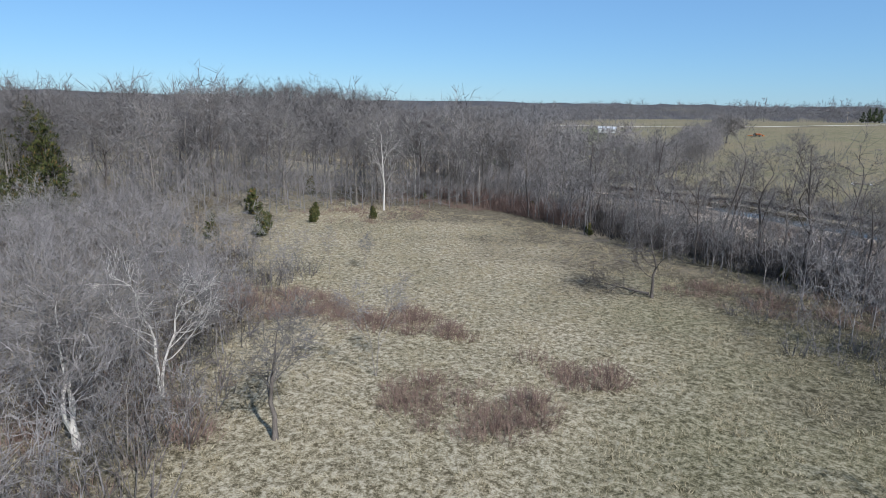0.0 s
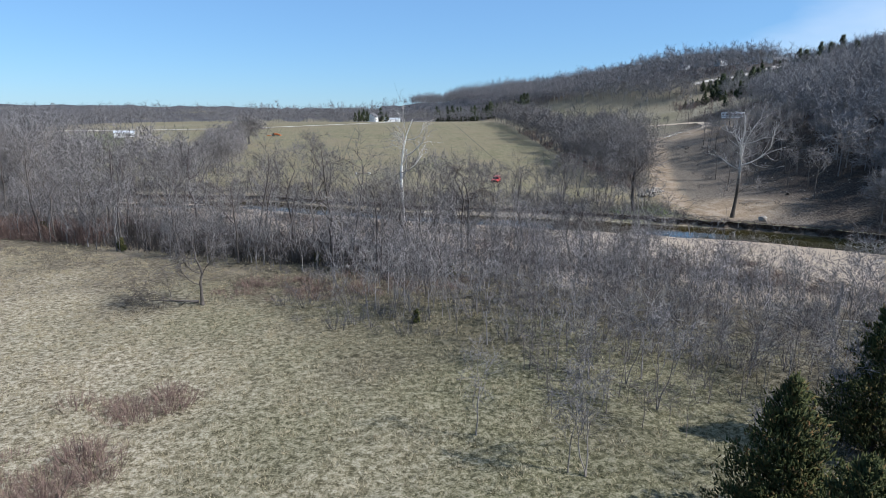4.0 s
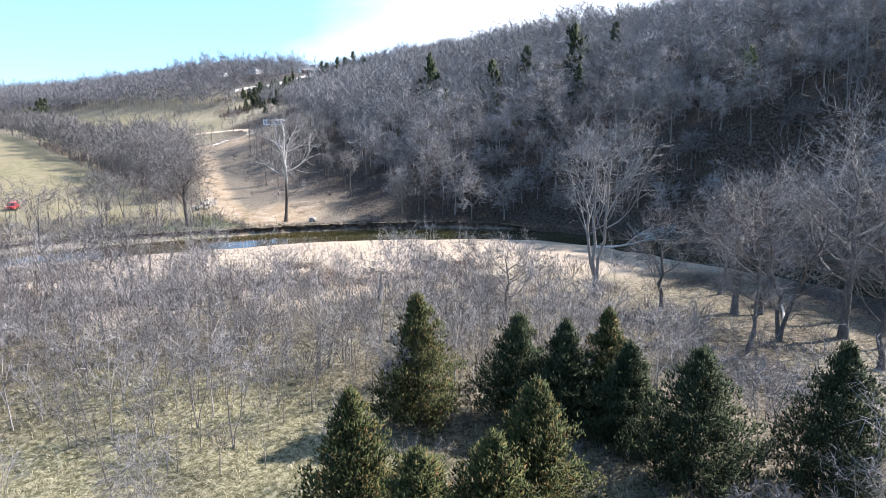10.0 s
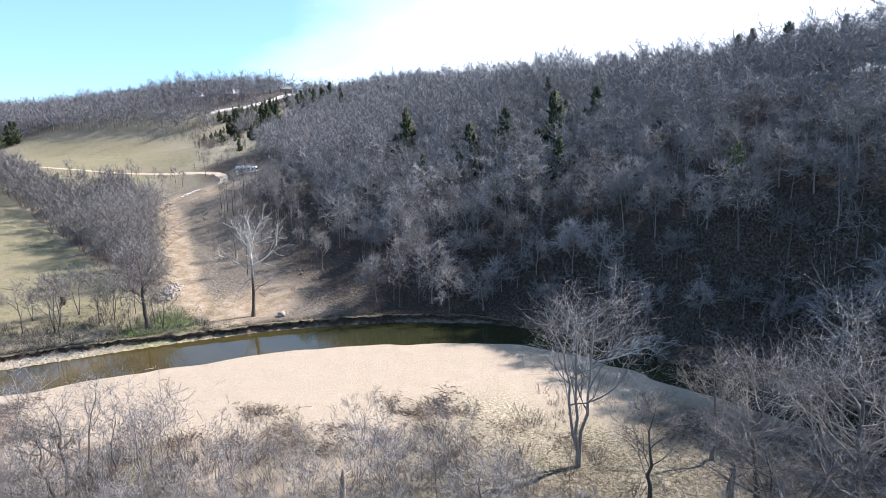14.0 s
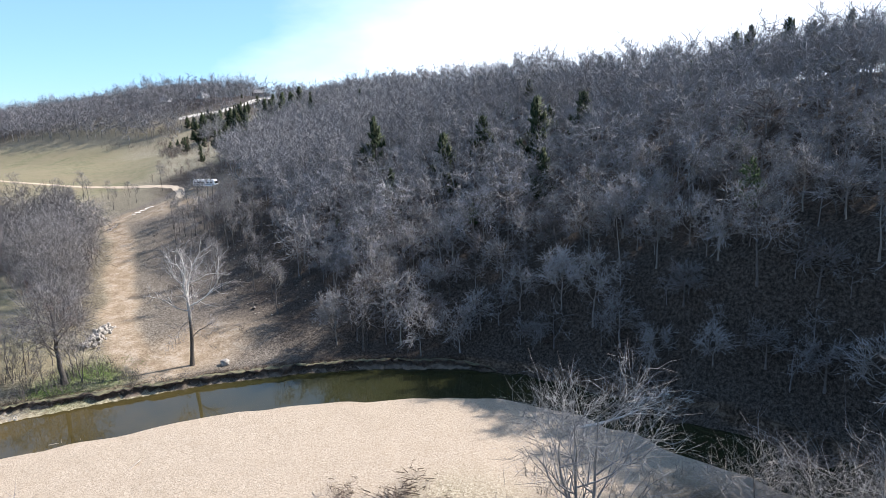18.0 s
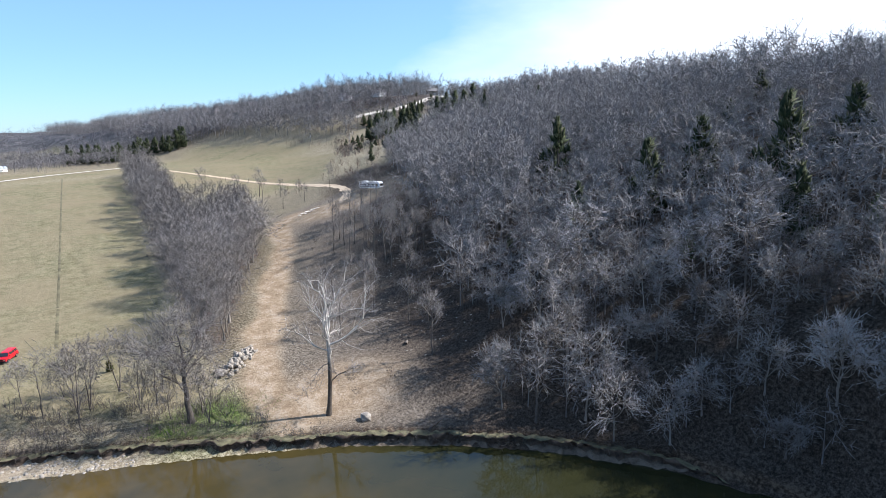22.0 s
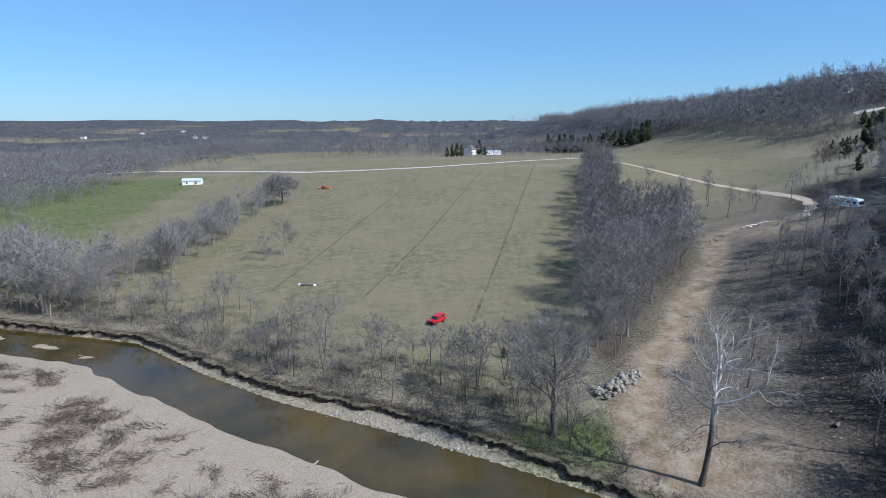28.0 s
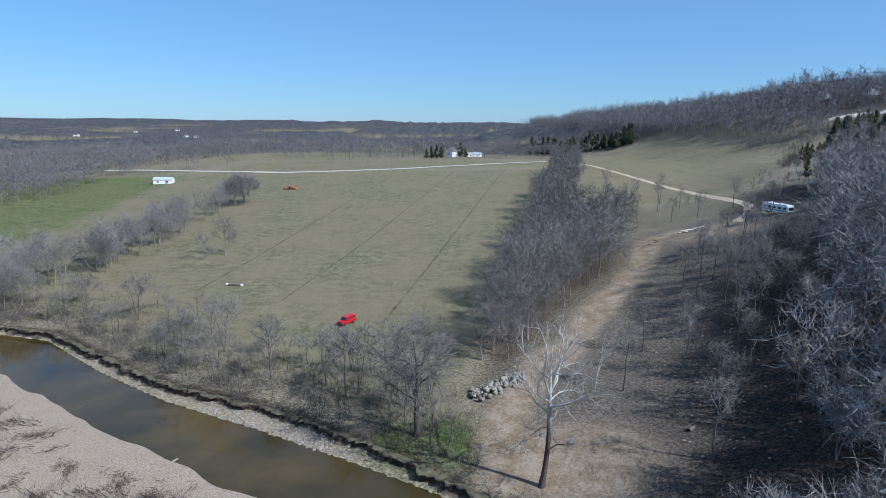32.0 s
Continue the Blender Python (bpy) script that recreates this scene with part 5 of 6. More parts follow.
lw = spots_in(57, 600, (-480, -60, -160, 330), left_woods, 4.2)
lw.sort(key=lambda p: math.hypot(p[0] + 58, p[1] + 41))
wood_protos = [tree_thing("bare_tree", grow_crown(370 + k, 20 + k, 0.24, 0.26, 0.22, 0.6, 10, 5, 4, 4, twig_r=0.028, sides=6, wander=0.06), lab, "bare tree", (m0, m0, TWIG), "trees of the wood beyond the meadow")
               for k, (lab, m0) in enumerate([("tall grey leafless tree at the wood's edge", BARK), ("tall pale-trunked leafless tree at the wood's edge", BARK_PALE), ("tall dark leafless tree in the wood", BARK_DARK)])]
stand_all(wood_protos, lw[:28], 58, 0.82, 1.22)
TALL = [whole(grow_crown(220 + k, 19 + k, 0.2, 0.2, 0.22, 0.52, 6, 4, 3, 4, twig_r=0.055, sides=4)) for k in range(5)]
joined_plants("far_wood", TALL, lw[28:], 59, 0.88, 1.22, TWIG, "grey leafless woods beyond the dry meadow", "woods")
under = spots_in(102, 800, (-260, -70, -110, 130), lambda x, y: left_woods(x, y) & (-0.75 * (x + 58) + 0.66 * (y + 41) < 150), 1.8)
SHADE = [low_tree(284 + k, 13 + k, 0.15, 0.15, 0.45, 8, 7, 0.06) for k in range(3)]
joined_plants("understory", SHADE, under, 103, 0.3, 0.8, TWIG, "dark leafless undergrowth along the wood's edge", "brush")


# ---- far woods on the valley floor and the ridges ----
def far_land(x, y):
    r = np.hypot(x, y)
    az = np.degrees(np.arctan2(x, y))
    upper = (x < 270) & (x > 80) & (y > 250) & (y < 640) & (x - 158 < 0.67 * (y - 268))
    open_ = upper | (rough_noise(x, y, 520, 21) > 0.34) & (r > 460)
    farm = (np.abs(x - 10) < 165) & (y < 545)
    e, s, q = hill_rise(x, y)
    side = river(x, y)[2]
    return (r > 300) & (r < 2300) & (az > -95) & (az < 62) & ~open_ & ~farm & ((e < 4) | (s > 560)) & ((y > 470 + 0.10 * x) | (x < -190) | (side < 0)) & ~((x < -120) & (x > -215) & (y < 470) & (y > 150))


far_spots = spots_in(60, 4200, (-2100, 1500, -200, 2300), lambda x, y: far_land(x, y) & (np.random.RandomState(61).rand(len(x)) < np.clip(520 / np.hypot(x, y), 0.1, 1) ** 1.3), 6.0)
joined_plants("valley_woods", FAR, far_spots, 62, 0.8, 1.2, TWIG_FAR_HAZE, "grey-brown leafless woods filling the valley and far ridges", "woods")
ridge_spots = spots_in(63, 1150, (120, 520, 440, 760), lambda x, y: (ground_z(x, y, True) > 36) & (x - 165 > -0.05 * (y - 440)) & (way_distance(x, y, RIDGE_ROAD) > 14) & (x < 560 - 0.3 * (y - 440)), 5.0)
far_ridge = spots_in(122, 1700, (60, 560, 760, 1350), lambda x, y: ground_z(x, y, True) > 36, 6.0)
west_wood = spots_in(110, 850, (-460, -196, 230, 640), lambda x, y: (x < -200 - 0.12 * np.maximum(0, y - 350)) & (river(x, y)[0] > 8), 6.0)
west_wood += spots_in(111, 330, (-260, 160, 590, 780), lambda x, y: (rough_noise(x, y, 90, 75) > -0.3) & (np.hypot(x - 60, y - 560) > 45), 5.5)
joined_plants("far_ridge_woods", FAR, far_ridge, 123, 0.9, 1.25, TWIG_FAR_HAZE, "leafless woods on the far end of the ridge", "woods")
joined_plants("ridge_woods", MID, ridge_spots, 64, 0.9, 1.35, TWIG_FAR_HAZE, "leafless woods along the ridge above the pasture", "woods")

joined_plants("valley_edge_woods", MID, west_wood, 112, 0.75, 1.1, TWIG_FAR_HAZE, "grey leafless woods around the far edge of the pasture", "woods")

# ---- evergreens ----
for k, (x, y, h, r, mat, label) in enumerate([
        (-26.1, -15.3, 9.8, 2.7, CEDAR, "tall pointed green cedar tinged with rust"),
        (-37.5, -20.6, 8.6, 2.3, CEDAR, "pointed olive-green cedar at the meadow's edge"),
        (-30.7, -26.6, 8.2, 2.6, CEDAR, "rounded yellow-green cedar"),
        (-38.2, -25.2, 7.4, 2.6, CEDAR, "bushy olive cedar with rusty tips"),
        (-35.2, -27.0, 7.4, 2.5, CEDAR, "bushy green cedar"),
        (-21.5, -20.3, 8.0, 2.6, CEDAR_DARK, "dark green cedar in a clump"),
        (-20.6, -23.3, 7.8, 2.1, CEDAR_DARK, "dark green cedar in a clump"),
        (-18.0, -25.2, 8.4, 2.2, CEDAR, "green cedar with lit upper boughs"),
        (-20.5, -27.6, 7.2, 2.2, CEDAR_DARK, "dark green cedar in a clump"),
        (-22.7, -32.3, 8.7, 3.0, CEDAR_DARK, "broad dark green cedar"),
        (-18.9, -38.6, 9.4, 2.7, CEDAR_DARK, "dark green cedar with a bare lower trunk"),
        (-34.2, -34.5, 6.4, 2.2, CEDAR, "young yellow-green cedar"),
        (-41.5, -33.5, 4.0, 1.6, CEDAR, "small olive cedar")]):
    cedar_thing(400 + k, h, r * 1.38, 10500, label + " among leafless brush", mat, size=0.5, blunt=0.9).matrix_basis = stand(x, y, k * 1.1)
small = cedar_thing(420, 4.2, 1.4, 1100, "small olive cedar standing in the dry meadow", CEDAR)
small.matrix_basis = stand(-118.9, 46, 0, 0.55)
for x, y, z in ((-123.4, 72.1, 0.8), (-124.5, 25.2, 1.75), (-139, 38, 2.0), (-146, 62, 1.8), (-125.2, 37.7, 1.1), (-129, 43, 1.1), (-128, 30, 1.2), (-130.5, 95, 1.8), (-99.1, 71.4, 1.1), (-83.2, 54, 0.9), (-129, 20, 1.6), (-128, 15, 1.3), (-47.8, 13.5, 0.6), (-56, 41, 0.8), (-40, 30, 0.8), (12, 111, 0.9)):
    copy_thing(small, stand(x, y, x, z))
grove = cedar_thing(421, 18, 5.2, 4200, "tall rusty-green cedar in the grove beside the meadow", CEDAR)
grove.matrix_basis = stand(-158, 14)
for x, y in ((-163, 8), (-156, 4), (-168, 18), (-172, 6), (-176, -4), (-180, 12), (-187, 22), (-176, 25)):
    copy_thing(grove, stand(x, y, x, random.uniform(0.8, 1.15)))
dark = cedar_thing(422, 9, 2.5, 420, "dark evergreen cedar standing among leafless trees on the hill", CEDAR_DARK, size=2.1)
dark.matrix_basis = stand(104, 62, 0, 1.75)
for x, y, z in ((114, 93.3, 0.8), (205, 177, 0.9), (209, 174, 0.7), (187, 258, 0.8), (183, 262, 0.7), (191, 255, 0.9), (195, 250, 0.7), (202, 215, 0.8), (206, 212, 1.0), (199, 218, 0.7), (210, 222, 0.8), (107, 37.3, 0.9), (95, 30, 0.6), (118, 30, 0.7), (157, 3, 1.0), (161, 0, 1.1), (168, -14, 1.0), (172, -8, 1.2), (148, 12, 0.7), (92, 70, 0.6), (120, 40, 0.6), (112, 55, 0.7), (135, 60, 0.6), (150, 60, 0.7), (275, 351, 0.85), (185, 50, 0.8), (176, -22, 1.2), (140, -20, 0.8)):
    copy_thing(dark, stand(x, y, x, z * (1.35 if x < 130 and y < 200 else 0.9)))
for x, y, z in ((4.4, 563, 0.7), (9, 567, 0.75), (0, 560, 0.55), (13, 572, 0.65), (31, 606, 0.9), (36, 600, 0.6)):
    copy_thing(dark, stand(x, y, x, z))
for x, y in spots_in(119, 46, (112, 215, 640, 720), lambda x, y: np.abs(y - 690 + 0.35 * (x - 115) - 8 * np.sin(x * 0.12)) < 13, 4.0):
    copy_thing(dark, stand(x, y, x, random.uniform(0.7, 1.25)))
pine = cedar_thing(423, 11, 2.6, 900, "pale green pine on the wooded hillside", PINE, "pine tree", blunt=0.5, low=0.25)
pine.matrix_basis = stand(79, -13, 0, 1.0)
for x, y, z in ((96, 20, 0.6), (100, -8, 0.7), (88, 44, 0.6), (70, -40, 0.7), (88, 85, 0.5)):
    copy_thing(pine, stand(x, y, x, z))
cedar_field = spots_in(65, 60, (110, 420, 210, 480), lambda x, y: (hill_rise(x, y)[1] > 200) & (hill_rise(x, y)[2] > 40) & (hill_rise(x, y)[2] < 150) & (way_distance(x, y, RIDGE_ROAD) > 8), 5.0)
for x, y in cedar_field:
    copy_thing(dark, stand(x, y, x, random.uniform(0.25, 0.7)))

for cx, cy, rx, ry, count, low, high in ((258, 352, 26, 18, 26, 0.6, 1.15), (302, 448, 18, 10, 12, 0.3, 0.6), (345, 436, 20, 10, 10, 0.3, 0.7), (385, 416, 24, 13, 14, 0.5, 1.0), (268, 402, 22, 12, 14, 0.2, 0.45), (222, 246, 16, 11, 14, 0.6, 1.2)):
    for x, y in spots_in(int(cx), count, (cx - rx, cx + rx, cy - ry, cy + ry), lambda x, y: np.hypot((x - cx) / rx, (y - cy) / ry) < 1, 2.5):
        copy_thing(dark, stand(x, y, x, random.uniform(low, high)))


def open_scrub(x, y):
    e, s, q = hill_rise(x, y)
    clear = (x < 240) & (y > 255) & (x - 150 < 0.67 * (y - 268)) & (x > 60)
    return (s > 190) & (q < 115) & (q > -40) & ~clear & (way_distance(x, y, RIDGE_ROAD) > 5) & (way_distance(x, y, TRACK) > 4) & (way_distance(x, y, ROAD_LOW) > 6) & (rough_noise(x, y, 35, 71) > -0.25)


SMALL = [low_tree(280 + k, 13 + k, 0.2, 0.08, 0.5, 7, 5, 0.12) for k in range(3)]
joined_plants("slope_scrub", SMALL, spots_in(104, 700, (90, 420, 195, 500), open_scrub, 2.5), 105, 0.14, 0.36, TWIG_RED, "brown leafless scrub on the open upper slope", "scrub")
BAND = [(188, 300), (214, 352), (240, 400), (272, 448), (300, 480), (330, 492)]
joined_plants("slope_scrub", SMALL, spots_in(126, 330, (170, 350, 290, 510), lambda x, y: way_distance(x, y, BAND) < 7 + 5 * rough_noise(x, y, 40, 79), 1.8), 127, 0.12, 0.3, TWIG_DARK, "dark leafless scrub along the top of the upper pasture", "scrub")
TAN_BRUSH = [grow_shrub(530 + k, 2.6, 3.0, 40, 2, 0.03) for k in range(2)]
joined_plants("yellow_brush", TAN_BRUSH, [(-132, 18), (-129, 14), (-126, 20), (-134, 12), (-138, 24), (-122, 16)], 79, 1.0, 1.5, TWIG_TAN, "yellowish leafless brush at the thicket's edge", "brush")

# ---- brush, brambles and grass ----
BRUSH = [grow_shrub(500 + k, 1.6 + 0.5 * k, 2.0, 20, 2, 0.03) for k in range(3)]
grey_brush = spots_in(66, 640, (-60, 40, -55, 70), lambda x, y: (river(x, y)[2] < 0) & (river(x, y)[0] > 46 + 7 * rough_noise(x, y, 20, 35)) & (river(x, y)[0] < 84) & (np.hypot(x + 45, y + 5) > 12), 1.2)
joined_plants("brush", BRUSH, grey_brush, 67, 0.4, 1.25, TWIG, "grey leafless brush between the meadow and the gravel bar", "brush")
left_brush = spots_in(68, 720, (-160, -80, -36, 30), lambda x, y: ((x < -86 - 0.75 * (y + 20)) | (x < -104)) & ((y < 13 + 4 * rough_noise(x, y, 12, 78)) | (x < -142)), 1.4)
joined_plants("brush", BRUSH, left_brush, 69, 0.8, 1.7, TWIG_DARK, "dense grey leafless brush at the meadow's edge", "brush")
edge_brush = spots_in(85, 760, (-160, -40, 30, 120), lambda x, y: (river(x, y)[2] < 0) & (river(x, y)[0] > 44) & (y - 43 > -0.62 * (x + 62)) & (y - 74 < -0.62 * (x + 62)), 1.1)
joined_plants("brush", BRUSH, [p for p in edge_brush if p[0] < -88], 86, 1.0, 2.0, TWIG_RED, "brown leafless brush along the meadow's far edge", "brush")
joined_plants("brush", BRUSH, [p for p in edge_brush if p[0] >= -88], 88, 0.7, 2.0, TWIG_DARK, "dark leafless brush under the trees at the meadow's edge", "brush")
BRAMBLE = [grow_shrub(510 + k, 0.7 + 0.2 * k, 1.8, 46, 2, 0.018) for k in range(3)]
red_spots = []
for x, y, rx, ry, c in ((-74.5, -8.4, 4.5, 3.0, 60), (-70, 1, 2.8, 2.2, 26), (-99, 2, 9, 3.2, 90), (-86, 4, 5, 2.5, 34), (-104, 74, 26, 7, 170), (-96, -22, 8, 8, 60), (-125, 50, 10, 10, 40), (-52, 28, 12, 4, 60)):
    for _ in range(c):
        a, q = random.uniform(0, 6.28), math.sqrt(random.random())
        red_spots.append((x + 1.3 * rx * q * math.cos(a), y + 1.3 * ry * q * math.sin(a)))
joined_plants("brambles", BRAMBLE, red_spots, 70, 0.7, 1.5, TWIG_BRAMBLE, "reddish-brown bramble patches in the dry meadow", "brambles")
bar_spots = spots_in(71, 460, (-100, 34, -10, 125), lambda x, y: (river(x, y)[2] < 0) & (river(x, y)[0] > 13) & (river(x, y)[0] < 50) & (rough_noise(x, y, 7, 36) + 0.6 * rough_noise(x, y, 24, 77) > 0.42) & ((x < -12) | (river(x, y)[0] > 34)), 1.2)
SCRUB = []
for k in range(4):
    s_geo, s_rand = Geo(), np.random.RandomState(520 + k)
    s_at = np.stack([1.5 * s_rand.randn(70), 0.5 * s_rand.randn(70), 0.05 + 0.25 * s_rand.rand(70)], -1)
    s_geo.cones(s_at, np.stack([0.9 + 0.6 * s_rand.randn(70), 0.5 * s_rand.randn(70), 0.35 + 0.35 * s_rand.rand(70)], -1), 0.5 + 0.8 * s_rand.rand(70), 0.035)
    SCRUB.append(s_geo)
joined_plants("willow_scrub", SCRUB, bar_spots, 72, 0.5, 1.5, SCRUB_BROWN, "low bare willow scrub on the gravel bar", "scrub")
bank_brush = spots_in(106, 560, (-110, 26, 70, 155), lambda x, y: (river(x, y)[2] > 0) & (river(x, y)[0] - river(x, y)[1] > 5.5) & (river(x, y)[0] - river(x, y)[1] < 19 + 5 * rough_noise(x, y, 12, 72)) & (rough_noise(x, y, 14, 73) > -0.3), 1.1)
joined_plants("brush", BRUSH, bank_brush, 107, 0.4, 1.25, TWIG_DARK, "dark leafless brush along the top of the creek bank", "brush")
under_cedar = spots_in(113, 40, (-42, -12, -46, -12), lambda x, y: np.hypot(x + 25, y + 29) < 15, 1.6)
joined_plants("brush", BRUSH, under_cedar, 114, 0.3, 0.8, TWIG_DARK, "dark leafless brush tangled between the cedars", "brush")
bar_edge = spots_in(115, 110, (-50, 2, 22, 56), lambda x, y: (way_distance(x, y, EDGE_LINE) < 6.5) & (x > -50), 1.1)
joined_plants("brush", BRUSH, bar_edge, 116, 0.5, 1.4, TWIG_DARK, "dark leafless brush between the meadow and the gravel", "brush")
debris = spots_in(117, 200, (34, 105, 60, 165), lambda x, y: (river(x, y)[2] > 0) & (river(x, y)[0] > 9) & (way_distance(x, y, ROAD_LOW) > 8) & (way_distance(x, y, ROAD_LOW) < 42) & (x > 40 - 0.1 * (y - 70)) & (rough_noise(x, y, 18, 76) > -0.1), 1.2)
joined_plants("brush", BRUSH, debris, 118, 0.2, 0.7, TWIG_DARK, "low dark brush and felled tops on the cleared slope", "brush")
hedge_brush = spots_in(120, 300, (20, 110, 100, 300), in_hedge, 1.4)
joined_plants("brush", BRUSH, hedge_brush, 121, 0.6, 1.5, TWIG_RED, "brown leafless brush under the tree row", "brush")
joint = spots_in(108, 260, (0, 48, -48, 4), lambda x, y: (river(x, y)[2] < 0) & (river(x, y)[0] > 9) & (rough_noise(x, y, 10, 74) > -0.1), 1.1)
joined_plants("brush", BRUSH, joint, 109, 0.35, 0.95, TWIG_DARK, "dark leafless brush over the end of the gravel bar", "brush")


def tuft(seed, h, w, blades):
    g = np.random.RandomState(seed)
    geo = Geo()
    a = g.rand(blades) * 6.28
    start = np.stack([np.cos(a) * w * g.rand(blades), np.sin(a) * w * g.rand(blades), np.full(blades, -0.02)], -1)
    geo.blades(start, np.stack([0.6 * np.cos(a), 0.6 * np.sin(a), np.ones(blades)], -1) + 0.3 * g.randn(blades, 3), h * (0.6 + 0.5 * g.rand(blades)), 0.024)
    return geo


TUFTS = [tuft(600 + k, 0.36, 0.4, 12) for k in range(5)]
meadow = spots_in(73, 24000, (-135, -22, -36, 60), lambda x, y: (river(x, y)[2] < 0) & (river(x, y)[0] > 56) & (rough_noise(x, y, 2.6, 37) + 0.5 * rough_noise(x, y, 9, 39) > -0.05), 0)
joined_plants("dry_grass", TUFTS, meadow, 74, 0.5, 1.3, GRASS_DRY, "tan dead grass tufts covering the meadow", "grass")
weeds = spots_in(75, 2600, (6, 34, 70, 98), lambda x, y: (river(x, y)[2] > 0) & (river(x, y)[0] > 8) & (np.hypot((x - 19.5) / 10, (y - 83.5) / 8) < 1 + 0.3 * rough_noise(x, y, 6, 38)), 0)
joined_plants("green_weeds", TUFTS, weeds, 76, 0.25, 0.65, GRASS_GREEN, "fresh green weeds under the bank tree", "weeds")


# ---- made things ----
def solid(name, size, at, mat, parent, label="", bevel=0.04, turn=(0, 0, 0), taper=None):
    """A block with softened edges; taper narrows its top."""
    bm = bmesh.new()
    bmesh.ops.create_cube(bm, size=1.0)
    for v in bm.verts:
        k = taper if taper and v.co.z > 0 else (1, 1)
        v.co = Vector((v.co.x * size[0] * k[0], v.co.y * size[1] * k[1], v.co.z * size[2]))
    if bevel:
        bmesh.ops.bevel(bm, geom=list(bm.edges), offset=min(bevel, min(size) * 0.3), segments=2, affect="EDGES")
    bmesh.ops.transform(bm, matrix=pose(*at, *turn), verts=bm.verts)
    return part(name, bm, mat, parent, label)


def profile(name, outline, width, mat, parent, label="", bevel=0.05, at=(0, 0, 0), pinch=1.0):
    """A side outline (along y, z) drawn out across x; pinch narrows what is high."""
    bm = bmesh.new()
    top = max(z for _, z in outline)
    low = min(z for _, z in outline)
    a = [bm.verts.new((-width / 2 * (1 - (1 - pinch) * (z - low) / (top - low)), y, z)) for y, z in outline]
    b = [bm.verts.new((-v.co.x, v.co.y, v.co.z)) for v in a]
    bm.faces.new(a), bm.faces.new(b[::-1])
    for k in range(len(a)):
        m = (k + 1) % len(a)
        bm.faces.new((a[m], a[k], b[k], b[m]))
    bmesh.ops.recalc_face_normals(bm, faces=bm.faces)
    if bevel:
        bmesh.ops.bevel(bm, geom=list(bm.edges), offset=bevel, segments=2, affect="EDGES")
    bmesh.ops.translate(bm, vec=at, verts=bm.verts)
    return part(name, bm, mat, parent, label)


def wheel(parent, x, y, r, w):
    bm = bmesh.new()
    bmesh.ops.create_cone(bm, cap_ends=True, segments=20, radius1=r, radius2=r, depth=w)
    bmesh.ops.bevel(bm, geom=[e for e in bm.edges if abs(e.verts[0].co.z - e.verts[1].co.z) < 1e-4], offset=0.05, segments=2, affect="EDGES")
    bmesh.ops.transform(bm, matrix=pose(x, y, r, 0, 90, 0), verts=bm.verts)
    tyre = part("wheel", bm, RUBBER, parent)
    bm = bmesh.new()
    bmesh.ops.create_cone(bm, cap_ends=True, segments=16, radius1=r * 0.6, radius2=r * 0.5, depth=w + 0.03)
    bmesh.ops.transform(bm, matrix=pose(x, y, r, 0, 90 if x > 0 else -90, 0), verts=bm.verts)
    part("rim", bm, CHROME, tyre)


def stone_mesh(seed, size, flat=0.7):
    g = np.random.RandomState(seed)
    bm = bmesh.new()
    bmesh.ops.create_icosphere(bm, subdivisions=2, radius=size / 2)
    for v in bm.verts:
        n0 = noise.noise(v.co * (1.6 / size) + Vector((seed, 0, 0))) + 0.5 * noise.noise(v.co * (4.0 / size) + Vector((0, seed, 0)))
        v.co = v.co * (1 + 0.42 * n0)
        v.co = Vector((round(v.co.x / size * 4) * 0.12 * size + v.co.x * 0.5, v.co.y, v.co.z * flat))
    return bm


# a red off-road car parked in the pasture
car = new("red_car")
profile("body", [(-2.15, 0.42), (-2.2, 0.75), (-2.12, 1.02), (-1.0, 1.08), (2.1, 1.08), (2.2, 0.95), (2.2, 0.42)], 1.80, RED, car)
cabin = profile("cabin", [(-1.0, 1.04), (-0.62, 1.72), (-0.4, 1.78), (2.0, 1.78), (2.14, 1.04)], 1.66, RED, car, pinch=0.86)
profile("windshield", [(-0.98, 1.10), (-0.64, 1.66), (-0.66, 1.68), (-1.02, 1.12)], 1.42, GLASS_DARK, cabin, "dark windshield", 0)
for sx in (-1, 1):
    for y0, y1 in ((-0.45, 0.35), (0.45, 1.15), (1.25, 1.9)):
        solid("side_window", (0.03, y1 - y0, 0.42), (sx * 0.775, (y0 + y1) / 2, 1.42), GLASS_DARK, cabin, "dark side window", 0.01, (0, -sx * 9, 0))
solid("rear_window", (1.25, 0.03, 0.4), (0, 2.09, 1.45), GLASS_DARK, cabin, "dark rear window", 0.01, (10, 0, 0))
for sx in (-0.82, 0.82):
    for y in (-1.38, 1.38):
        wheel(car, sx, y, 0.38, 0.26)
    solid("headlight", (0.26, 0.05, 0.2), (sx * 0.78, -2.2, 0.82), CHROME, car, "round clear headlight", 0.03)
    solid("tail_light", (0.14, 0.05, 0.3), (sx * 0.95, 2.2, 0.85), RED, car, "red tail light", 0.02)
    solid("side_mirror", (0.18, 0.1, 0.14), (sx * 1.16, -0.72, 1.18), RUBBER, car, "black side mirror", 0.03)
solid("front_bumper", (1.78, 0.16, 0.22), (0, -2.26, 0.5), RUBBER, car, "black front bumper")
solid("rear_bumper", (1.78, 0.16, 0.22), (0, 2.26, 0.5), RUBBER, car, "black rear bumper")
solid("grille", (0.8, 0.04, 0.24), (0, -2.2, 0.8), RUBBER, car, "dark slotted grille", 0.01)
solid("spare_wheel", (0.66, 0.2, 0.66), (0, 2.3, 1.0), RUBBER, car, "spare wheel on the tailgate", 0.12)
tagged(car, "bright red off-road car parked on the pasture grass", "car")
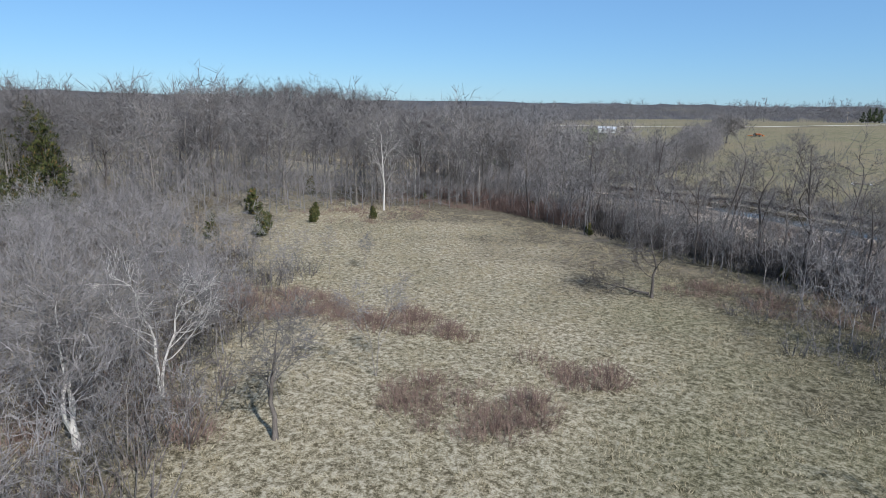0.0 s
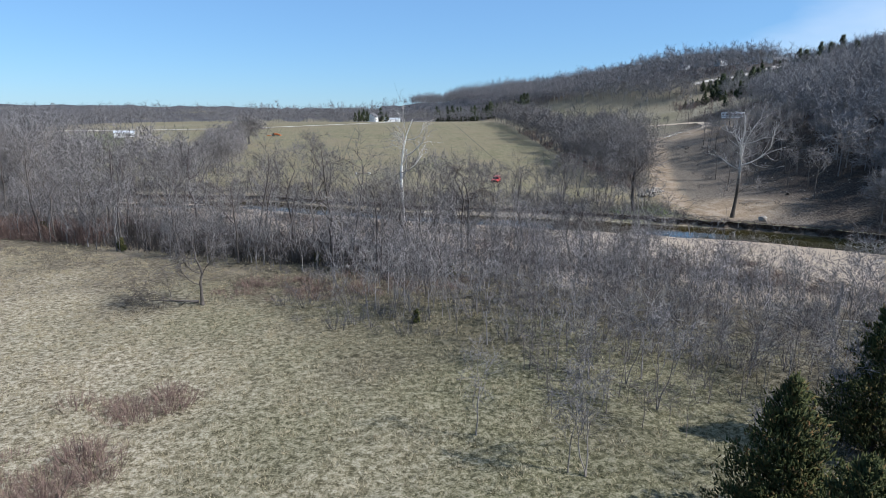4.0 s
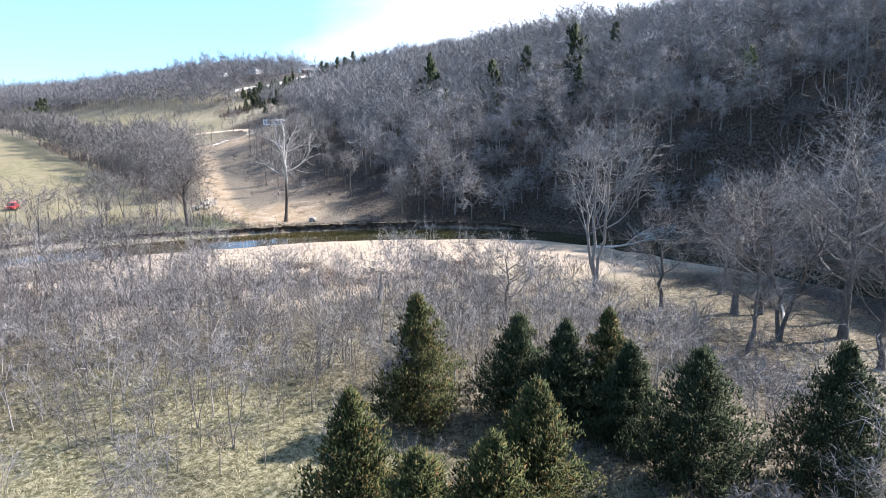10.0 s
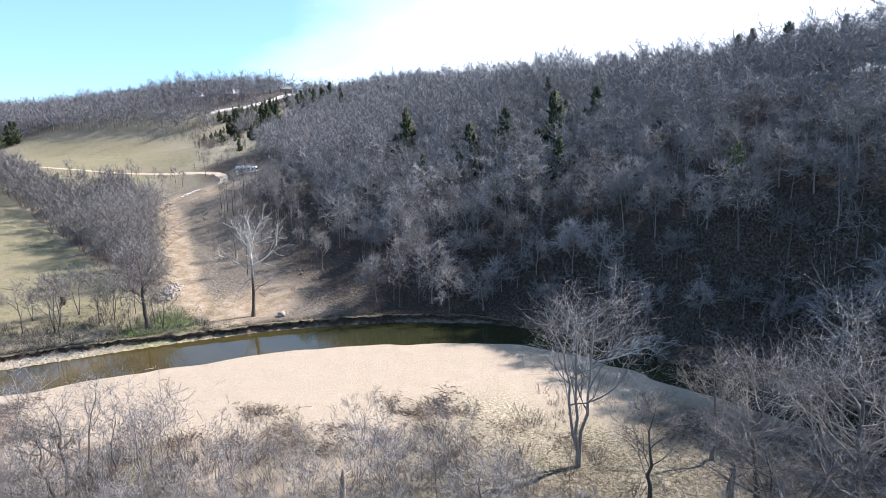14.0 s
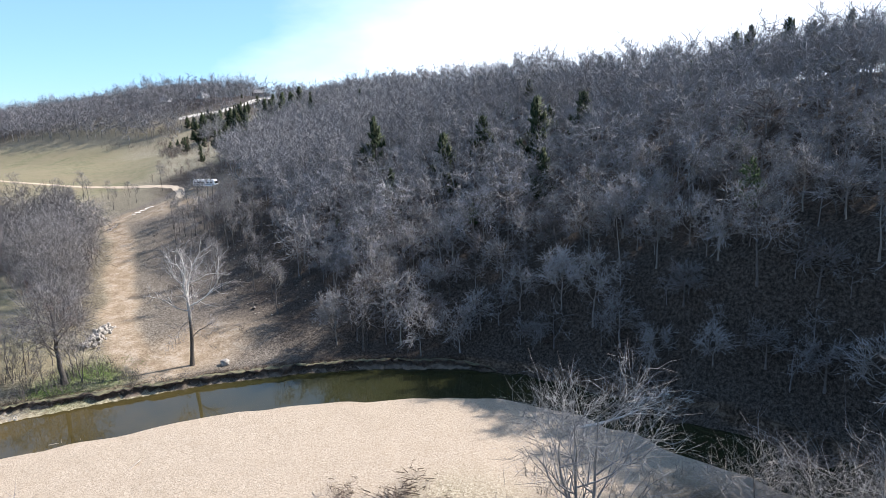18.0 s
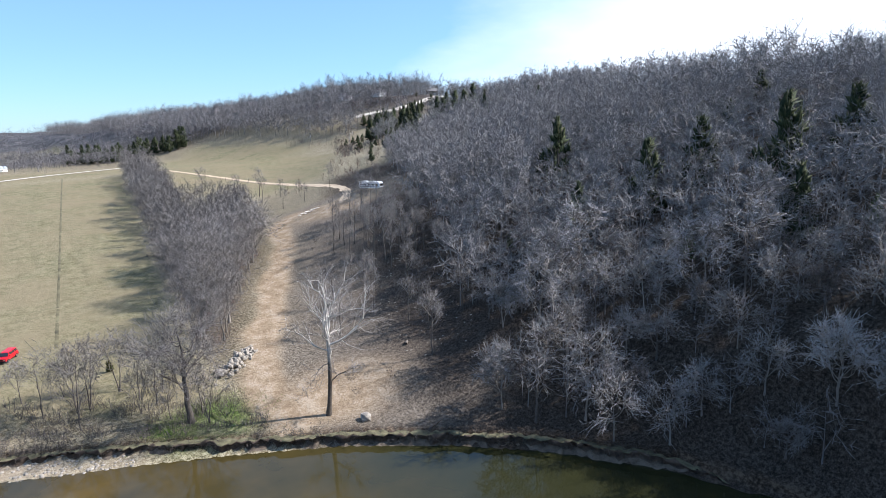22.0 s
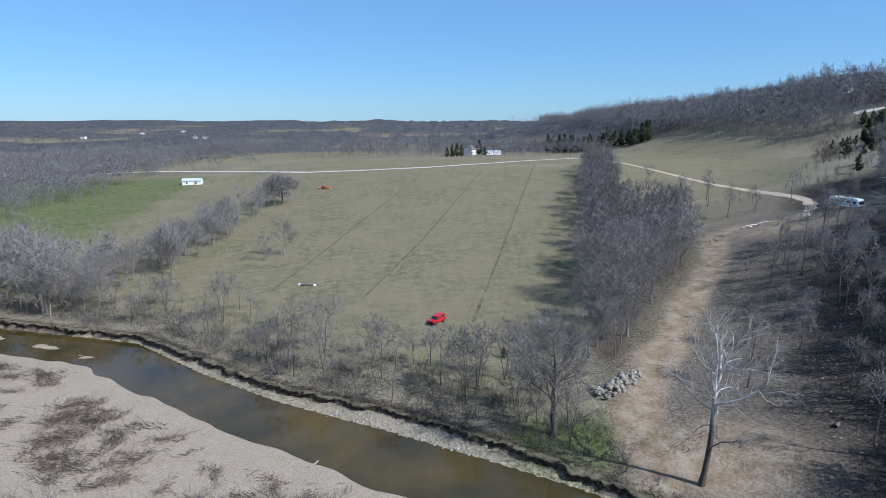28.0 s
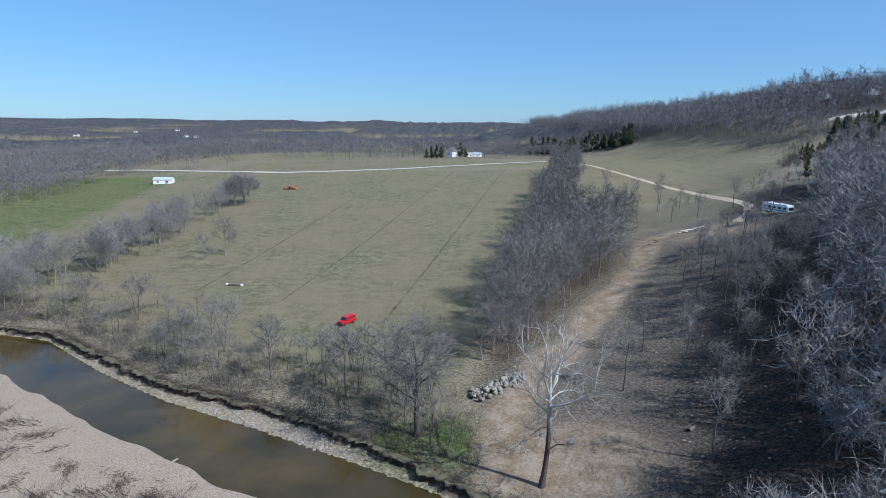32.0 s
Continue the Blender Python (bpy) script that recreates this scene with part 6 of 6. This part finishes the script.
car.matrix_basis = pose(-0.9, 131.0, sz(-0.9, 131), 2, 0, -34)

# a white motorhome on the dirt pad
rv = new("motorhome")
profile("body", [(-4.6, 0.6), (-4.75, 1.3), (-4.55, 2.5), (-4.2, 3.0), (4.7, 3.05), (4.75, 0.6)], 2.45, WHITE, rv, bevel=0.08)
solid("windshield", (2.1, 0.05, 0.95), (0, -4.68, 1.95), GLASS_DARK, rv, "wide dark windshield", 0.02, (-8, 0, 0))
for sx in (-1, 1):
    for k, (y, w, z, h) in enumerate(((-3.4, 1.0, 1.95, 0.7), (-1.6, 1.2, 1.95, 0.6), (0.2, 0.9, 1.95, 0.6), (2.0, 1.3, 1.95, 0.6), (3.7, 0.8, 2.0, 0.45))):
        solid("side_window", (0.05, w, h), (sx * 1.22, y, z), GLASS_DARK, rv, "dark tinted side window", 0.02)
    solid("stripe", (0.03, 9.0, 0.34), (sx * 1.225, 0, 1.25), GREYPAINT, rv, "grey stripe along the side", 0.01)
    for y in (-2.9, 2.3, 3.15):
        wheel(rv, sx * 1.02, y, 0.45, 0.3)
solid("door", (0.04, 0.75, 1.9), (1.235, -2.35, 1.6), WHITE, rv, "white entry door", 0.02)
solid("roof_unit", (0.9, 1.1, 0.32), (0, -1.2, 3.17), WHITE, rv, "white rooftop air unit", 0.08)
solid("roof_unit", (0.8, 0.9, 0.3), (0, 2.2, 3.18), WHITE, rv, "white rooftop vent box", 0.08)
solid("bumper", (2.3, 0.18, 0.3), (0, -4.8, 0.65), CHROME, rv, "dull metal bumper")
solid("rear_ladder", (0.5, 0.06, 2.0), (0.6, 4.82, 1.9), CHROME, rv, "metal rear ladder", 0.02)
tagged(rv, "long white motorhome parked on the orange dirt pad", "motorhome")
rv.matrix_basis = pose(119.0, 184, sz(119.0, 184) + 0.1, 0, 0, 20)


def house(name, w, d, h, roof_h, wall_mat, roof_mat, label, windows=3, chimney=False, category="house"):
    base = new(name)
    body = profile("wall", [(-d / 2, 0), (-d / 2, h), (0, h + roof_h), (d / 2, h), (d / 2, 0)], w, wall_mat, base, bevel=0)
    slope, run = math.degrees(math.atan2(roof_h, d / 2)), math.hypot(roof_h, d / 2) + 0.5
    for sy in (-1, 1):
        solid("roof", (w + 0.8, run, 0.16), (0, sy * (d / 4 + 0.12), h + roof_h / 2 + 0.10), roof_mat, base, "", 0.02, (-sy * slope, 0, 0))
        for k in range(windows):
            x = (k + 0.5 - windows / 2) * w / windows
            win = solid("window", (1.1, 0.10, 1.3), (x, sy * (d / 2 + 0.02), h * 0.55), WHITE, base, "white-framed window", 0.01)
            solid("pane", (0.9, 0.12, 1.1), (x, sy * (d / 2 + 0.03), h * 0.55), GLASS_DARK, win, "dark pane", 0.0)
    for sx in (-1, 1):
        win = solid("window", (0.10, 1.0, 1.2), (sx * (w / 2 + 0.02), 0, h * 0.6), WHITE, base, "white-framed gable window", 0.01)
        solid("pane", (0.12, 0.8, 1.0), (sx * (w / 2 + 0.03), 0, h * 0.6), GLASS_DARK, win, "dark pane", 0.0)
    solid("door", (1.0, 0.08, 2.05), (w * 0.18, -d / 2 - 0.04, 1.03), GREYPAINT, base, "plain door", 0.01)
    if chimney:
        solid("chimney", (0.8, 0.8, 1.8), (w * 0.25, 0.5, h + roof_h + 0.2), STONE, base, "stone chimney", 0.03)
    return tagged(base, label, category)


def settle(ob, x, y, turn, sink=0.3):
    ob.matrix_basis = pose(x, y, sz(x, y) - sink, 0, 0, turn)
    return ob


settle(house("farmhouse", 10, 8, 5.4, 3.6, WHITE, ROOF, "white two-storey farmhouse with a steep dark roof beside evergreens", 3, True), 22, 600, 62)
settle(house("farm_shed", 15, 7, 3.0, 1.6, WHITE, METAL_ROOF, "long white shed with a pale metal roof beside the farmhouse", 2, False, "shed"), 44, 612, 12)
settle(house("white_shed", 11.5, 6, 2.8, 1.3, WHITE, METAL_ROOF, "long white metal shed standing at the green field's edge", 2, False, "shed"), -163.5, 398, 8)
settle(house("ridge_house", 20, 9, 3.0, 2.6, WHITE, ROOF, "low pale house on the skyline of the ridge", 4), 455, 462, -40)
settle(house("ridge_barn", 11, 8, 4.0, 2.6, DEADWOOD, ROOF, "brown barn beside the road on the ridge", 1, False, "barn"), 408, 492, -30)
settle(house("wood_house", 12, 9, 5.0, 2.8, WHITE, ROOF, "white house half hidden by trees on the ridge", 3), 362, 520, 20)
settle(house("hill_house", 10, 8, 4.5, 2.8, WHITE, ROOF, "white house half hidden by ridge-top trees", 2), 335, 540, 35)
for k, (dx, dy, dist, w, label) in enumerate([(-0.505, 0.863, 1500, 13, "far white farm building on the hills"), (-0.39, 0.92, 1750, 14, "far white house among woods"), (-0.362, 0.932, 1150, 9, "far pale farmhouse beside a clearing"), (-0.375, 0.927, 1180, 8, "far pale barn beside a clearing"), (-0.44, 0.898, 1600, 10, "far pale house among woods")]):
    settle(house("distant_house", w * 0.8, 6, 3, 2.2, WHITE, ROOF, label, 2), dx * dist, dy * dist, 20 * k, -3.0)

pole = new("utility_pole")
bm = bmesh.new()
bmesh.ops.create_cone(bm, cap_ends=True, segments=10, radius1=0.16, radius2=0.11, depth=9)
bmesh.ops.translate(bm, vec=(0, 0, 4.5), verts=bm.verts)
part("post", bm, DEADWOOD, pole)
solid("crossarm", (2.2, 0.12, 0.14), (0, 0, 8.4), DEADWOOD, pole)
tagged(pole, "weathered wooden utility pole beside the gravel road", "utility pole", "poles along the road")
settle(pole, -187, 468, 10)
for x, y in ((-95, 441), (-20, 440), (60, 485)):
    copy_thing(pole, pose(x, y, sz(x, y) - 0.3, 0, 0, 10))

tractor = new("tractor")
solid("body", (1.0, 2.6, 0.9), (0, -0.5, 1.2), ORANGE, tractor, "faded orange body", 0.12)
solid("seat", (0.6, 0.6, 0.5), (0, 1.2, 1.6), RUBBER, tractor, "black seat", 0.08)
solid("loader_arm", (0.14, 2.6, 0.16), (-0.6, -1.9, 1.1), ORANGE, tractor, "", 0.03, (12, 0, 0))
solid("loader_arm", (0.14, 2.6, 0.16), (0.6, -1.9, 1.1), ORANGE, tractor, "", 0.03, (12, 0, 0))
solid("bucket", (1.8, 0.6, 0.6), (0, -3.2, 0.55), ORANGE, tractor, "front bucket", 0.05)
solid("mower_deck", (2.4, 2.6, 0.35), (0, 3.4, 0.5), ORANGE, tractor, "trailing mower deck", 0.06)
for sx in (-0.85, 0.85):
    wheel(tractor, sx, 1.1, 0.75, 0.4), wheel(tractor, sx * 0.85, -1.5, 0.42, 0.26)
tagged(tractor, "orange tractor with a mower standing on the pasture", "tractor")
settle(tractor, -68.5, 349.5, 70, 0)

trough = new("feed_trough")
solid("trough_end", (0.7, 0.6, 0.5), (0, -2.1, 0.35), WHITE, trough, "", 0.03)
solid("trough_end", (0.7, 0.6, 0.5), (0, 2.1, 0.35), WHITE, trough, "", 0.03)
solid("side_board", (0.06, 4.2, 0.4), (-0.28, 0, 0.4), DEADWOOD, trough, "", 0.02, (0, -12, 0))
solid("side_board", (0.06, 4.2, 0.4), (0.28, 0, 0.4), DEADWOOD, trough, "", 0.02, (0, 12, 0))
solid("bottom_board", (0.44, 4.1, 0.05), (0, 0, 0.22), RUBBER, trough, "dark bottom", 0.01)
tagged(trough, "long low white feed trough on the pasture grass", "trough")
settle(trough, -36.5, 162, 80, 0.05)

# ---- stones ----
boulder = part("boulder", stone_mesh(5, 1.7, 0.75), STONE)
tagged(boulder, "large pale limestone boulder on the bare creek bank", "boulder")
boulder.matrix_basis = pose(37.1, 67.6, sz(37.1, 67.6) + 0.45)
pile = new("rock_pile")
shapes = [part("stone", stone_mesh(20 + k, 1.0, 0.7), STONE, pile) for k in range(5)]
tagged(pile, "heap of pale quarried limestone rocks beside the dirt road", "rock pile")
pile.matrix_basis = pose(30.5, 99.0, sz(30.5, 99.0), 0, 0, 45)
for k in range(150):
    a = random.uniform(-6.2, 6.2)
    b = random.gauss(0, 0.95)
    top = max(0.15, 1.5 - 0.14 * abs(a) - 0.75 * abs(b))
    size = random.uniform(0.4, 1.15)
    ob = shapes[k] if k < 5 else new("stone", shapes[k % 5].data)
    ob.parent = pile
    ob.matrix_basis = Matrix.LocRotScale((a, b, random.uniform(0.1, 1) * top), Euler((random.uniform(0, 6), random.uniform(0, 6), random.uniform(0, 6))), (size, size, size * 0.9))
RUB = []
for k in range(4):
    bm = stone_mesh(40 + k, 0.5, 0.6)
    bmesh.ops.triangulate(bm, faces=bm.faces)
    geo = Geo()
    geo.v, geo.t, geo.n = [np.array([v.co[:] for v in bm.verts])], [np.array([[v.index for v in f.verts] for f in bm.faces])], len(bm.verts)
    bm.free()
    RUB.append(geo)


def ledge_spot(x, y):
    d, half, side = river(x, y)
    width = 1.0 + 3.4 * np.exp(-((x + 6) / 20) ** 2) + 1.2 * np.exp(-((x + 48) / 16) ** 2)
    return (side > 0) & (d - half > 0.3) & (d - half < width + 0.6) & (width > 3.1)


joined_plants("ledge_stones", RUB, spots_in(90, 220, (-75, 22, 50, 135), ledge_spot, 0.35), 91, 0.4, 1.5, STONE, "broken pale stones along the foot of the cut bank", "stones")
joined_plants("slope_stones", RUB, spots_in(92, 330, (34, 92, 72, 170), lambda x, y: (way_distance(x, y, ROAD_LOW) > 6) & (way_distance(x, y, ROAD_LOW) < 40) & (hill_rise(x, y)[0] > 1.2), 0.6), 93, 0.2, 1.1, STONE, "pale stones scattered on the bare cleared slope", "stones")


def root_mat(seed):
    g = np.random.RandomState(seed)
    geo = Geo()
    m = 26
    start = np.stack([1.4 * g.randn(m), 0.25 * g.randn(m), 0.2 + 0.3 * g.rand(m)], -1)
    geo.cones(start, np.stack([0.8 * g.randn(m), 0.8 * g.randn(m), -0.6 + 0.9 * g.randn(m)], -1), 0.7 + 0.9 * g.rand(m), 0.035)
    return geo


ROOTS = [root_mat(k) for k in range(3)]


def bank_face(x, y):
    d, half, side = river(x, y)
    width = 1.0 + 3.4 * np.exp(-((x + 6) / 20) ** 2) + 1.2 * np.exp(-((x + 48) / 16) ** 2)
    return (side > 0) & (np.abs(d - half - width - 1.5) < 0.55)


joined_plants("bank_roots", ROOTS, spots_in(94, 330, (-75, 60, 30, 135), bank_face, 0.4), 95, 0.5, 1.1, BARK_DARK, "tangled roots and dead stems hanging from the cut bank", "roots")
bank_grass = spots_in(96, 2600, (-80, 30, 66, 140), lambda x, y: (river(x, y)[2] > 0) & (river(x, y)[0] - river(x, y)[1] > 3.2) & (river(x, y)[0] < 24), 0)
joined_plants("bank_grass", TUFTS, bank_grass, 97, 0.5, 1.25, GRASS_DRY, "dry grass along the top of the creek bank", "grass")

# ---- fallen wood ----
fallen = tree_thing("fallen_tree", grow_tree(701, 17, 0.26, 0.35, 0.26, 9, 5, 6, 1, twig_r=0.022), "bleached fallen tree lying across the tip of the gravel bar", "fallen tree", (BARK_PALE, BARK_PALE, TWIG_PALE))
fallen.matrix_basis = Matrix.Translation((47, 3.5, sz(47, 3.5) + 0.9)) @ Euler((0, radians(86), radians(-38))).to_matrix().to_4x4()
top_fall = tree_thing("fallen_tree", grow_tree(702, 6.5, 0.12, 0.15, 0.42, 9, 5, 5, 1, twig_r=0.02), "dark fallen treetop lying in the meadow grass", "fallen tree", (BARK_DARK, BARK_DARK, BARK_DARK))
top_fall.matrix_basis = Matrix.Translation((-68.8, 23.2, sz(-68.8, 23.2) + 0.5)) @ Euler((0, radians(84), radians(172))).to_matrix().to_4x4()


def log(name, x, y, turn, length, r, mat, label, lift=0.0, group=""):
    g = np.random.RandomState(int(abs(x * 7 + y * 13)))
    geo = Geo()
    pts = bend(g, (-length / 2, 0, 0), (1, 0, 0), length, 6, 0.0, 0.07)
    geo.tube(pts, r * np.array([0.8, 1.0, 0.95, 0.9, 0.8, 0.7, 0.25]), 8)
    geo.cones(pts[[2, 4, 5]], g.randn(3, 3) + (0.5, 0, 0.6), length * 0.18, r * 0.35)
    ob = geo.link(name, mat)
    tagged(ob, label, "log", group)
    ob.matrix_basis = pose(x, y, sz(x, y) + r * 0.7 + lift, 0, 0, turn)
    return ob


for x, y, turn, length, r, mat, label in ((9.4, 50, 25, 2.6, 0.12, DEADWOOD, "small forked driftwood log on the gravel"), (8.5, 66.4, -30, 5, 0.08, DEADWOOD, "long thin driftwood pole at the water's edge"),
                                           (-17, 79.5, 60, 2.2, 0.16, DEADWOOD, "driftwood root lying on the gravel bar"), (28, 66, 20, 6, 0.12, DEADWOOD, "wet branch caught against the bank"),
                                           (46, 60, 20, 8, 0.16, BARK_DARK, "dark fallen trunk on the bare bank"), (-6, 6, 110, 4, 0.18, BARK_PALE, "pale broken log lying in the brush"),
                                           (24, -30, 10, 7, 0.16, BARK_PALE, "pale fallen trunk in the brush"), (-150, 96, 20, 6, 0.2, BARK_PALE, "bleached fallen log at the wood's edge"),
                                           (56.5, 82.3, 40, 1.7, 0.3, BARK_DARK, "dark uprooted stump on the cleared slope")):
    log("fallen_log", x, y, turn, length, r, mat, label)
for k in range(7):
    log("cut_log", 95 + 0.9 * k, 193.8 - 0.15 * k + 0.5 * (k % 2), 15 + 9 * (k % 3), 3.2, 0.22, BARK_PALE, "pale peeled log in a loose pile beside the road", 0.25 * (k % 2), "pile of pale logs")
for k in range(8):
    log("cleared_limb", 80.5 + 0.7 * k, 184.5 + 0.7 * k, 30 + 25 * (k % 4), 3.0, 0.13, DEADWOOD, "grey cleared limb heaped along the road's edge", 0.2 * (k % 3), "heap of cleared limbs")
snag = new("broken_snag")
geo = Geo()
geo.tube(bend(np.random.RandomState(3), (0, 0, -0.3), (0.05, 0, 1), 3.8, 6, 0.0, 0.06), np.array([0.42, 0.34, 0.31, 0.29, 0.27, 0.22, 0.07]), 9)
geo.link("trunk", DEADWOOD, snag)
geo = Geo()
geo.tube(bend(np.random.RandomState(4), (0, 0, 2.6), (1, 0.2, 0.05), 2.0, 4, 0.0, 0.1), np.array([0.15, 0.12, 0.1, 0.08, 0.03]), 6)
geo.link("limb", DEADWOOD, snag)
tagged(snag, "broken weathered snag standing in the brush", "dead tree")
snag.matrix_basis = stand(-5.0, 7.8)
old = new("hollow_stump")
geo = Geo()
geo.tube(bend(np.random.RandomState(5), (0, 0, -0.3), (0.2, 0.1, 1), 5.2, 6, 0.0, 0.12), np.array([0.6, 0.45, 0.4, 0.36, 0.3, 0.22, 0.05]), 9)
geo.link("trunk", BARK_DARK, old)
geo = Geo()
for k in range(6):
    geo.tube(bend(np.random.RandomState(50 + k), (0.3, 0.15, 2 + 0.5 * k), (math.cos(k * 2.1), math.sin(k * 2.1), 0.7), 2.4, 4, 0.05, 0.2), np.array([0.14, 0.1, 0.07, 0.05, 0.015]), 5)
geo.link("crown", BARK_DARK, old)
tagged(old, "dark twisted dead tree beside the gravel bar", "dead tree")
old.matrix_basis = stand(19, -25.7)
